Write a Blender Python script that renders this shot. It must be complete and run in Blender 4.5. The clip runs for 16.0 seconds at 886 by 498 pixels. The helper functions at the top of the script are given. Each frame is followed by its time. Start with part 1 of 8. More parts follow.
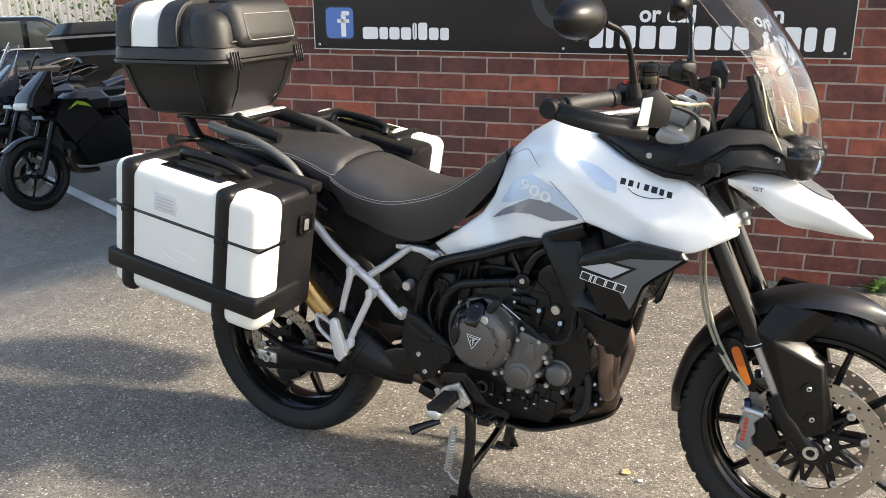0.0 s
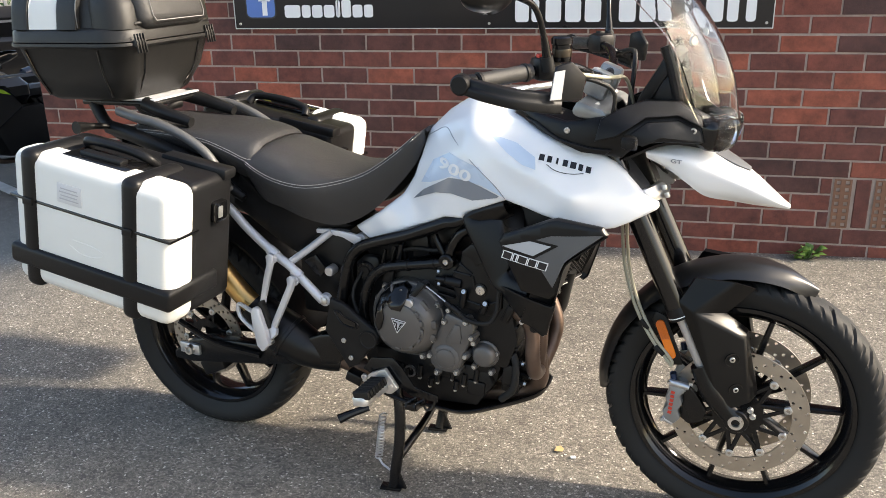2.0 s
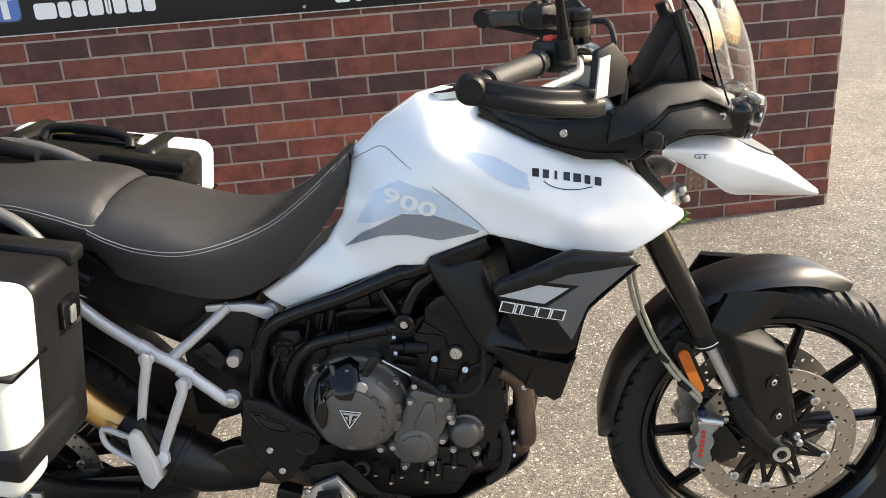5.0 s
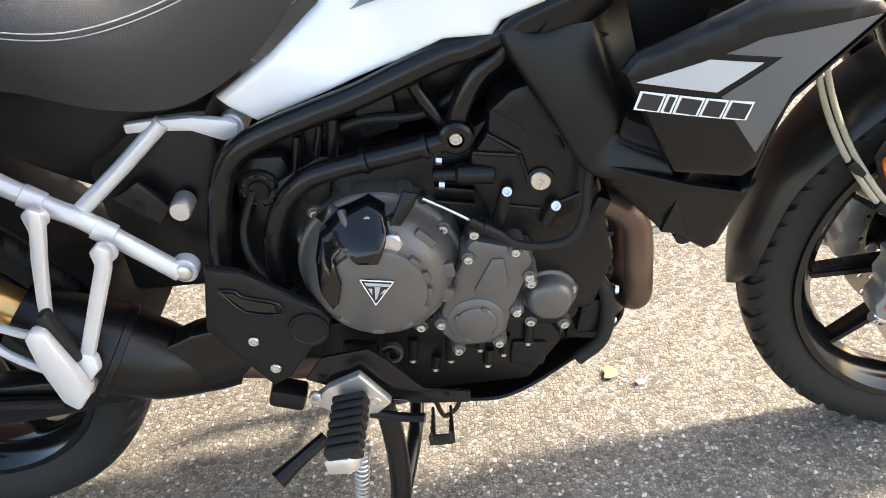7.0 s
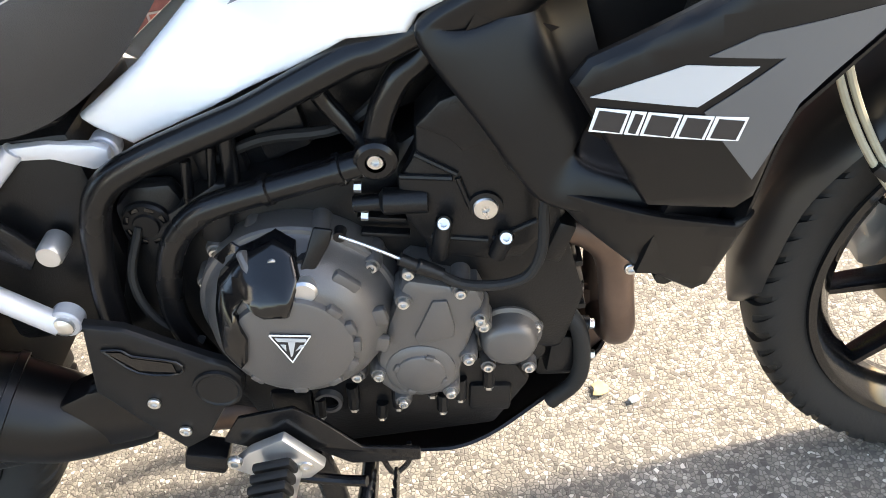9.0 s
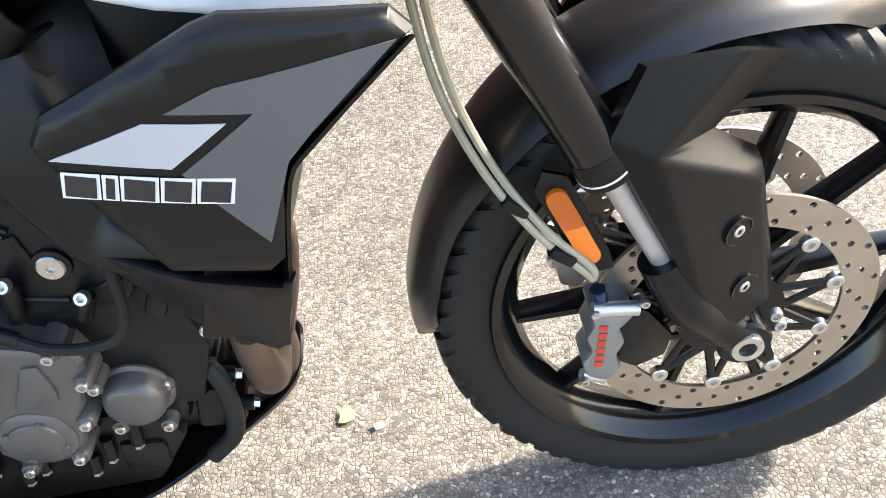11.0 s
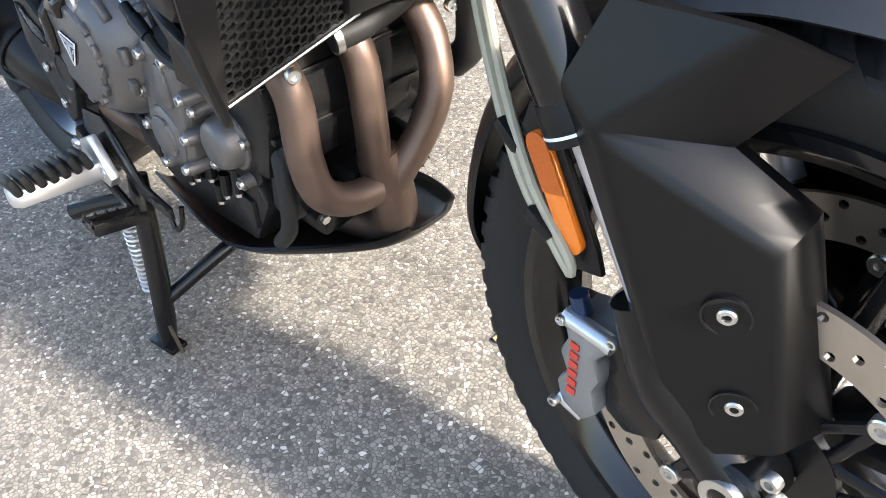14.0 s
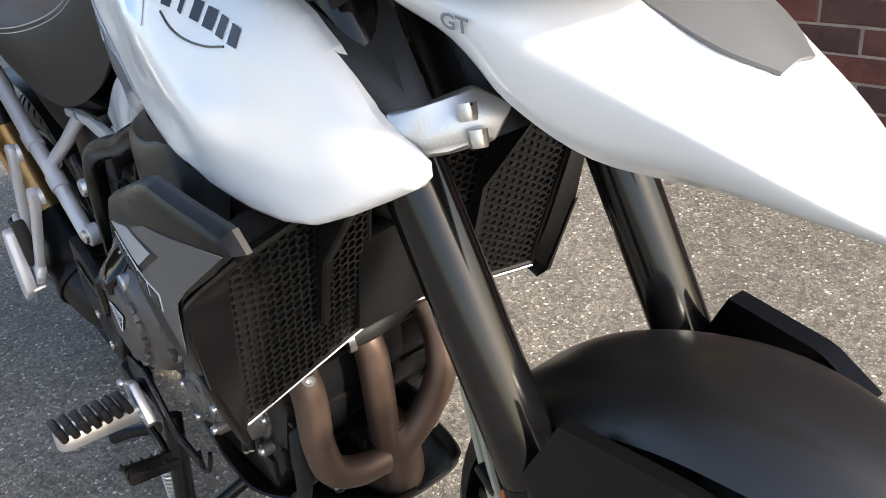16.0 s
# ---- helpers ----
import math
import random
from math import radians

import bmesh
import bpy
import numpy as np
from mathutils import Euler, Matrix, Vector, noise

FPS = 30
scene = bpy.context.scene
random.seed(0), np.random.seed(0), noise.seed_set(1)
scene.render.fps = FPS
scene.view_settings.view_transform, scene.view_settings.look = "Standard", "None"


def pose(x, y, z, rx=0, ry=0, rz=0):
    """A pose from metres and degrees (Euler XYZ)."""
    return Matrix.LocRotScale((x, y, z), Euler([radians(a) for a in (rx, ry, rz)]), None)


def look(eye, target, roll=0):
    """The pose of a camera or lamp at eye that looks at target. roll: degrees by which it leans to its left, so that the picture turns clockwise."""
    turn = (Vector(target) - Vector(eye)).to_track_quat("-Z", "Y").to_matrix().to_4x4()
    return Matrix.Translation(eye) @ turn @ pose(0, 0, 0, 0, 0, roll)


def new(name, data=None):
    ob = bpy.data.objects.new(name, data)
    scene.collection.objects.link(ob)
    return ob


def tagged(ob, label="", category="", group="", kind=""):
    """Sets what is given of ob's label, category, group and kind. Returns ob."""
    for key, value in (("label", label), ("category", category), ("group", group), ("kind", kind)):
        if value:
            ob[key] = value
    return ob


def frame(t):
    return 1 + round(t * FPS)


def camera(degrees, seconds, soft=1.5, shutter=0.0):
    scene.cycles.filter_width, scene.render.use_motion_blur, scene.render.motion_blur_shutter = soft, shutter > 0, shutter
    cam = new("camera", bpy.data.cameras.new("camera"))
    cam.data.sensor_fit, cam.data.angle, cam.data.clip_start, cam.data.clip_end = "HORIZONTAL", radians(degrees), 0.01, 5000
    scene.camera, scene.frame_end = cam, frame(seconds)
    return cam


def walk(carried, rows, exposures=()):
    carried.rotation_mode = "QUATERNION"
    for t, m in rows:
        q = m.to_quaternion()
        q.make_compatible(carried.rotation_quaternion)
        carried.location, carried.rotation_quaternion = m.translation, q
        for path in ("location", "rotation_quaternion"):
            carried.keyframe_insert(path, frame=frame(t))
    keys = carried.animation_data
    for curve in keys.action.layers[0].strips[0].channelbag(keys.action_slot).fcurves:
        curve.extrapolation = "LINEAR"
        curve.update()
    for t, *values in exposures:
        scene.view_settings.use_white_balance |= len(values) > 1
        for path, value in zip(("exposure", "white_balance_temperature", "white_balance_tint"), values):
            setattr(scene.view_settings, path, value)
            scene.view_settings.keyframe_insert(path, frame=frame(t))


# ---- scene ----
cam = camera(54.6, 16.0, soft=0.75)
PATH = [
    (0, (1.602, -2.098, 1.408), (0.736, -0.396, 0.815), -1.1),
    (0.5, (1.634, -2.062, 1.401), (0.781, -0.36, 0.789), -1.8),
    (1, (1.636, -2.041, 1.395), (0.826, -0.327, 0.757), -1.9),
    (1.5, (1.636, -2.027, 1.392), (0.865, -0.301, 0.739), -1.9),
    (2, (1.639, -2.024, 1.398), (0.89, -0.284, 0.755), -2.0),
    (2.5, (1.644, -2.031, 1.406), (0.911, -0.275, 0.791), -2.3),
    (3, (1.611, -2.016, 1.416), (0.955, -0.217, 0.838), -2.4),
    (3.2, (1.563, -1.992, 1.412), (0.97, -0.167, 0.849), -2.6),
    (5.3, (0.955, -1.514, 1.372), (0.852, 0.328, 0.599), -6.0),
    (5.5, (0.885, -1.457, 1.365), (0.835, 0.367, 0.546), -6.7),
    (6, (0.787, -1.315, 1.308), (0.823, 0.429, 0.329), -6.9),
    (6.5, (0.835, -1.145, 1.211), (0.811, 0.534, 0.124), -7.2),
    (7, (0.863, -1.024, 1.132), (0.748, 0.613, -0.012), -7.4),
    (7.5, (0.847, -0.913, 1.093), (0.677, 0.696, -0.083), -7.9),
    (8, (0.833, -0.842, 1.08), (0.641, 0.746, -0.12), -8.6),
    (8.5, (0.882, -0.824, 1.081), (0.666, 0.741, -0.146), -9.5),
    (9, (0.953, -0.803, 1.085), (0.78, 0.755, -0.156), -10.6),
    (9.5, (1.015, -0.786, 1.082), (0.931, 0.771, -0.17), -11.1),
    (10, (1.089, -0.773, 1.071), (1.103, 0.779, -0.191), -11.0),
    (10.2, (1.125, -0.766, 1.065), (1.17, 0.777, -0.206), -10.9),
    (12.3, (1.569, -0.602, 0.983), (1.099, 0.766, -0.398), -1.9),
    (12.5, (1.628, -0.593, 0.966), (1.068, 0.728, -0.428), -0.3),
    (13, (1.735, -0.586, 0.913), (0.961, 0.633, -0.47), -0.9),
    (13.5, (1.763, -0.519, 0.869), (0.694, 0.571, -0.424), -5.2),
    (13.8, (1.755, -0.497, 0.862), (0.546, 0.524, -0.361), -7.0),
    (14, (1.744, -0.489, 0.869), (0.483, 0.506, -0.323), -7.6),
    (14.5, (1.737, -0.48, 0.892), (0.406, 0.489, -0.243), -7.9),
    (15, (1.737, -0.464, 0.94), (0.364, 0.513, -0.137), -7.9),
    (15.5, (1.741, -0.436, 1.01), (0.337, 0.557, -0.012), -8.1),
    (16, (1.771, -0.418, 1.078), (0.353, 0.612, 0.114), -7.8),
]
EXPOSURES = [(0, 1.46, 7250, 11), (3.2, 1.46, 7300, 11), (5.3, 1.46, 7400, 11), (6, 1.62, 7350, 11), (7, 2.28, 7350, 11), (9, 2.52, 7250, 11), (10.2, 2.42, 7000, 11), (12.3, 2.17, 6500, 11), (13.5, 2.14, 6450, 11), (14.5, 2.38, 6500, 11), (15.2, 2.34, 6500, 11), (15.6, 1.95, 6600, 11), (16, 1.38, 6800, 11)]
walk(cam, [(t, look(eye, target, roll)) for t, eye, target, roll in PATH], EXPOSURES)
# ---------------------------------------------------------------- light
SUN_EL, SUN_AZ = radians(32.5), radians(15.0)
SUN_DIR = Vector((math.cos(SUN_EL) * math.cos(SUN_AZ), math.cos(SUN_EL) * math.sin(SUN_AZ), math.sin(SUN_EL)))
world = bpy.data.worlds.new("sky")
scene.world = world
world.use_nodes = True
wn = world.node_tree
sky = wn.nodes.new("ShaderNodeTexSky")
sky.sky_type, sky.sun_disc = "NISHITA", False
sky.sun_elevation, sky.sun_rotation = SUN_EL, math.pi / 2 - SUN_AZ
sky.dust_density = 2.0
wn.nodes["Background"].inputs["Strength"].default_value = 0.15
wn.links.new(sky.outputs["Color"], wn.nodes["Background"].inputs["Color"])
sun_data = bpy.data.lights.new("sun", "SUN")
sun_data.energy, sun_data.angle, sun_data.color = 3.4, radians(4.5), (1.0, 0.93, 0.82)
sun = new("sun", sun_data)
sun.matrix_world = look((0, 0, 30), Vector((0, 0, 30)) - SUN_DIR)


# ---------------------------------------------------------------- building helpers
def smooth_mesh(bm, name, angle=32):
    bmesh.ops.recalc_face_normals(bm, faces=bm.faces)
    me = bpy.data.meshes.new(name)
    bm.to_mesh(me)
    bm.free()
    me.shade_smooth()
    me.set_sharp_from_angle(angle=radians(angle))
    return me


def part(name, bm, material, parent, label="", angle=32):
    """Links a bmesh as one mesh object under a thing or a part."""
    ob = new(name, smooth_mesh(bm, name, angle))
    ob.data.materials.append(material)
    if parent:
        ob.parent = parent
        inv = parent.matrix_basis.inverted() if not parent.parent else Matrix.Identity(4)
        ob.matrix_parent_inverse = inv
    if label:
        ob["label"] = label
    return ob


def share(src, parent, m, label=""):
    """Another part on the same mesh, at the pose m."""
    ob = new(src.name.split(".")[0], src.data)
    ob.parent, ob.matrix_basis = parent, m
    inv = parent.matrix_basis.inverted() if not parent.parent else Matrix.Identity(4)
    ob.matrix_parent_inverse = inv
    if label:
        ob["label"] = label
    return ob


def thing(name, label, category, loc=(0, 0, 0), group="", kind=""):
    e = new(name)
    e.empty_display_size = 0.1
    e.location = loc
    e.matrix_basis = Matrix.Translation(loc)
    return tagged(e, label, category, group, kind)


def join(bm, other):
    me = bpy.data.meshes.new("tmp")
    other.to_mesh(me)
    other.free()
    bm.from_mesh(me)
    bpy.data.meshes.remove(me)
    return bm


def moved(bm, m):
    bmesh.ops.transform(bm, matrix=m, verts=bm.verts)
    return bm


def mirrored(bm):
    for v in bm.verts:
        v.co.y = -v.co.y
    bmesh.ops.reverse_faces(bm, faces=bm.faces)
    return bm


def rbox(c, s, bev=0.004, seg=2, rot=(0, 0, 0)):
    bm = bmesh.new()
    bmesh.ops.create_cube(bm, size=1)
    for v in bm.verts:
        v.co = Vector((v.co.x * s[0], v.co.y * s[1], v.co.z * s[2]))
    if bev:
        bmesh.ops.bevel(bm, geom=bm.edges[:], offset=bev, segments=seg, affect="EDGES", profile=0.5)
    return moved(bm, pose(*c, *rot))


def prism(pts, y0, y1, bev=0.0, seg=2):
    """A side outline of (x, z) drawn through from y0 to y1."""
    bm = bmesh.new()
    a = [bm.verts.new((x, y0, z)) for x, z in pts]
    f = bm.faces.new(a)
    r = bmesh.ops.extrude_face_region(bm, geom=[f])
    for v in r["geom"]:
        if isinstance(v, bmesh.types.BMVert):
            v.co.y = y1
    bmesh.ops.recalc_face_normals(bm, faces=bm.faces)
    if bev:
        bmesh.ops.bevel(bm, geom=bm.edges[:], offset=bev, segments=seg, affect="EDGES", profile=0.5, clamp_overlap=True)
    return bm


def slab(pts, thick, bev=0.0, seg=2):
    """A flat closed outline of 3D points with a thickness along its normal."""
    bm = bmesh.new()
    f = bm.faces.new([bm.verts.new(p) for p in pts])
    f.normal_update()
    n = f.normal.copy()
    r = bmesh.ops.extrude_face_region(bm, geom=[f])
    for v in r["geom"]:
        if isinstance(v, bmesh.types.BMVert):
            v.co -= n * thick
    bmesh.ops.recalc_face_normals(bm, faces=bm.faces)
    if bev:
        bmesh.ops.bevel(bm, geom=bm.edges[:], offset=bev, segments=seg, affect="EDGES", profile=0.5, clamp_overlap=True)
    return bm


def catmull(pts, n, closed=False):
    """n points a span along a smooth curve through pts."""
    p = [Vector(q) for q in pts]
    out, m = [], len(p)
    spans = m if closed else m - 1
    for i in range(spans):
        if closed:
            a, b, c, d = p[i - 1], p[i], p[(i + 1) % m], p[(i + 2) % m]
        else:
            b, c = p[i], p[i + 1]
            a = p[i - 1] if i else b * 2 - c
            d = p[i + 2] if i + 2 < m else c * 2 - b
        for k in range(n):
            t = k / n
            out.append(0.5 * (2 * b + (c - a) * t + (2 * a - 5 * b + 4 * c - d) * t * t + (3 * b - a - 3 * c + d) * t ** 3))
    if not closed:
        out.append(p[-1].copy())
    return out


def tube(pts, r, n=12, sub=5, caps=True, bend=True):
    """A pipe along pts; r may be a list, one for each point."""
    rs = r if isinstance(r, (list, tuple)) else [r] * len(pts)
    if bend and len(pts) > 2:
        path = catmull([(*p,) for p in pts], sub)
        rad = [rs[min(i // sub, len(rs) - 1)] * (1 - (i % sub) / sub) + rs[min(i // sub + 1, len(rs) - 1)] * (i % sub) / sub for i in range(len(path))]
    else:
        path, rad = [Vector(p) for p in pts], list(rs)
    bm = bmesh.new()
    up, rings = None, []
    for i, p in enumerate(path):
        d = (path[min(i + 1, len(path) - 1)] - path[max(i - 1, 0)]).normalized()
        if up is None:
            up = d.orthogonal().normalized()
        up = (up - d * up.dot(d)).normalized()
        side = d.cross(up)
        rings.append([bm.verts.new(p + rad[i] * (math.cos(a) * up + math.sin(a) * side)) for a in (2 * math.pi * k / n for k in range(n))])
    for a, b in zip(rings, rings[1:]):
        for k in range(n):
            bm.faces.new((a[k], a[(k + 1) % n], b[(k + 1) % n], b[k]))
    if caps:
        bm.faces.new(rings[0][::-1])
        bm.faces.new(rings[-1])
    return bm


def lathe(prof, n=48, centre=(0, 0, 0), closed=False, m=None):
    """Turns (radius, along) about the y axis."""
    bm = bmesh.new()
    rings = []
    for r, a in prof:
        if r < 1e-6:
            rings.append([bm.verts.new((0, a, 0))])
        else:
            rings.append([bm.verts.new((r * math.cos(2 * math.pi * k / n), a, r * math.sin(2 * math.pi * k / n))) for k in range(n)])
    pairs = list(zip(rings, rings[1:])) + ([(rings[-1], rings[0])] if closed else [])
    for a, b in pairs:
        for k in range(n):
            l = (k + 1) % n
            if len(a) == 1 and len(b) == 1:
                continue
            if len(a) == 1:
                bm.faces.new((a[0], b[l], b[k]))
            elif len(b) == 1:
                bm.faces.new((a[k], a[l], b[0]))
            else:
                bm.faces.new((a[k], a[l], b[l], b[k]))
    return moved(bm, (m or Matrix.Translation(centre)))


def along(a, b):
    """A pose whose y axis runs from a to b, at a."""
    a, b = Vector(a), Vector(b)
    return Matrix.Translation(a) @ (b - a).to_track_quat("Y", "Z").to_matrix().to_4x4()


def rod(a, b, r, n=12, r2=None):
    l = (Vector(b) - Vector(a)).length
    r2 = r if r2 is None else r2
    return lathe([(0, 0), (r, 0), (r2, l), (0, l)], n, m=along(a, b))


def patch(rows, nu=6, nv=6, thick=0.004, inner=True):
    """A smooth skin through a net of points, with a thickness inwards along its normals."""
    cross = [catmull(row, nv) for row in rows]
    lines = [catmull([c[k] for c in cross], nu) for k in range(len(cross[0]))]
    bm = bmesh.new()
    grid = [[bm.verts.new(p) for p in line] for line in lines]
    for a, b in zip(grid, grid[1:]):
        for k in range(len(a) - 1):
            try:
                bm.faces.new((a[k], a[k + 1], b[k + 1], b[k]))
            except ValueError:
                pass
    bmesh.ops.remove_doubles(bm, verts=bm.verts, dist=1e-5)
    if thick:
        bmesh.ops.recalc_face_normals(bm, faces=bm.faces)
        bmesh.ops.solidify(bm, geom=bm.faces[:], thickness=thick)
    return bm


def spread(points, ease=1e-5):
    """A smooth depth y(x, z) through points of (x, z, y)."""
    q = np.array(points, float)
    def kern(r):
        return np.where(r > 1e-9, r * r * np.log(r + 1e-12), 0.0)
    n = len(q)
    r = np.hypot(q[:, None, 0] - q[None, :, 0], q[:, None, 1] - q[None, :, 1])
    a = np.zeros((n + 3, n + 3))
    a[:n, :n] = kern(r) + ease * np.eye(n)
    a[:n, n], a[:n, n + 1:n + 3] = 1, q[:, :2]
    a[n:, :n] = a[:n, n:].T
    w = np.linalg.solve(a, np.r_[q[:, 2], 0, 0, 0])
    def depth(x, z):
        d = np.hypot(q[:, 0] - x, q[:, 1] - z)
        return float(w[:n] @ kern(d) + w[n] + w[n + 1] * x + w[n + 2] * z)
    return depth


def panel(outline, depth, thick=0.004, step=0.02, roll=0.008, inward=1):
    """A side panel: an outline of (x, z), bulged to y = depth(x, z), its rim rolled inwards."""
    bm = bmesh.new()
    bm.faces.new([bm.verts.new((x, 0, z)) for x, z in outline])
    if roll:
        for w in (roll * 0.18, roll * 0.32, roll * 0.5):
            f = max(bm.faces, key=lambda q: q.calc_area())
            bmesh.ops.inset_region(bm, faces=[f], thickness=w, use_even_offset=True, use_boundary=True)
    xs, zs = [p[0] for p in outline], [p[1] for p in outline]
    for lo, hi, no in ((min(xs), max(xs), (1, 0, 0)), (min(zs), max(zs), (0, 0, 1))):
        k = max(1, int((hi - lo) / step))
        for i in range(1, k):
            at = lo + (hi - lo) * i / k
            bmesh.ops.bisect_plane(bm, geom=bm.verts[:] + bm.edges[:] + bm.faces[:], plane_co=Vector(no) * at, plane_no=no)
    bmesh.ops.triangulate(bm, faces=bm.faces[:], quad_method="BEAUTY", ngon_method="BEAUTY")
    seg = [(np.array(outline[i]), np.array(outline[(i + 1) % len(outline)])) for i in range(len(outline))]
    for v in bm.verts:
        p = np.array((v.co.x, v.co.z))
        d = 1e9
        for a, b in seg:
            ab = b - a
            t = min(1, max(0, (p - a) @ ab / (ab @ ab + 1e-12)))
            d = min(d, np.linalg.norm(p - a - t * ab))
        y = depth(v.co.x, v.co.z)
        if roll and d < roll:
            y += inward * (roll - math.sqrt(max(0, roll ** 2 - (roll - d) ** 2)))
        v.co.y = y
    if thick:
        r = bmesh.ops.extrude_face_region(bm, geom=bm.faces[:])
        for v in r["geom"]:
            if isinstance(v, bmesh.types.BMVert):
                v.co.y += inward * thick
    return bm


def bolt(c, r=0.006, h=0.006, m=None, sides=20):
    """A round-headed socket screw on the side, pointing to -y."""
    bm = lathe([(0, 0), (r, 0), (r, -h * 0.7), (r * 0.85, -h), (r * 0.5, -h), (r * 0.45, -h * 0.35), (0, -h * 0.35)], sides)
    return moved(bm, m or Matrix.Translation(c))


# ---------------------------------------------------------------- materials
def pbr(name, col, rough=0.5, metal=0.0, var=0.12, scale=6.0, bump=0.0, bscale=90.0, coat=0.0, rvar=0.1, spec=0.5, alpha=1.0, fleck=0.0):
    mt = bpy.data.materials.new(name)
    mt.use_nodes = True
    nt = mt.node_tree
    b = nt.nodes["Principled BSDF"]
    co = nt.nodes.new("ShaderNodeTexCoord")
    n1 = nt.nodes.new("ShaderNodeTexNoise")
    n1.inputs["Scale"].default_value, n1.inputs["Detail"].default_value = scale, 8
    nt.links.new(co.outputs["Object"], n1.inputs["Vector"])
    n2 = nt.nodes.new("ShaderNodeTexNoise")
    n2.inputs["Scale"].default_value, n2.inputs["Detail"].default_value = bscale, 4
    nt.links.new(co.outputs["Object"], n2.inputs["Vector"])
    mix = nt.nodes.new("ShaderNodeMix")
    mix.data_type = "RGBA"
    mix.inputs["A"].default_value = (*[c * (1 - var) for c in col], 1)
    mix.inputs["B"].default_value = (*[min(1, c * (1 + var)) for c in col], 1)
    nt.links.new(n1.outputs["Fac"], mix.inputs["Factor"])
    out = mix.outputs["Result"]
    if fleck:
        ramp = nt.nodes.new("ShaderNodeMapRange")
        ramp.inputs["From Min"].default_value, ramp.inputs["From Max"].default_value = 0.58, 0.72
        nt.links.new(n2.outputs["Fac"], ramp.inputs["Value"])
        mul = nt.nodes.new("ShaderNodeMath")
        mul.operation = "MULTIPLY"
        mul.inputs[1].default_value = fleck
        nt.links.new(ramp.outputs["Result"], mul.inputs[0])
        m2 = nt.nodes.new("ShaderNodeMix")
        m2.data_type = "RGBA"
        m2.inputs["B"].default_value = (0.35, 0.33, 0.3, 1)
        nt.links.new(mul.outputs["Value"], m2.inputs["Factor"])
        nt.links.new(out, m2.inputs["A"])
        out = m2.outputs["Result"]
    nt.links.new(out, b.inputs["Base Color"])
    rr = nt.nodes.new("ShaderNodeMapRange")
    rr.inputs["To Min"].default_value, rr.inputs["To Max"].default_value = max(0.02, rough - rvar), min(1, rough + rvar)
    nt.links.new(n1.outputs["Fac"], rr.inputs["Value"])
    nt.links.new(rr.outputs["Result"], b.inputs["Roughness"])
    b.inputs["Metallic"].default_value = metal
    b.inputs["Specular IOR Level"].default_value = spec
    b.inputs["Coat Weight"].default_value = coat
    b.inputs["Coat Roughness"].default_value = 0.05
    b.inputs["Alpha"].default_value = alpha
    if bump:
        bp = nt.nodes.new("ShaderNodeBump")
        bp.inputs["Strength"].default_value, bp.inputs["Distance"].default_value = bump, 0.002
        nt.links.new(n2.outputs["Fac"], bp.inputs["Height"])
        nt.links.new(bp.outputs["Normal"], b.inputs["Normal"])
    return mt


def node(nt, kind, **sets):
    n = nt.nodes.new(kind)
    for k, v in sets.items():
        n.inputs[k.replace("_", " ")].default_value = v
    return n


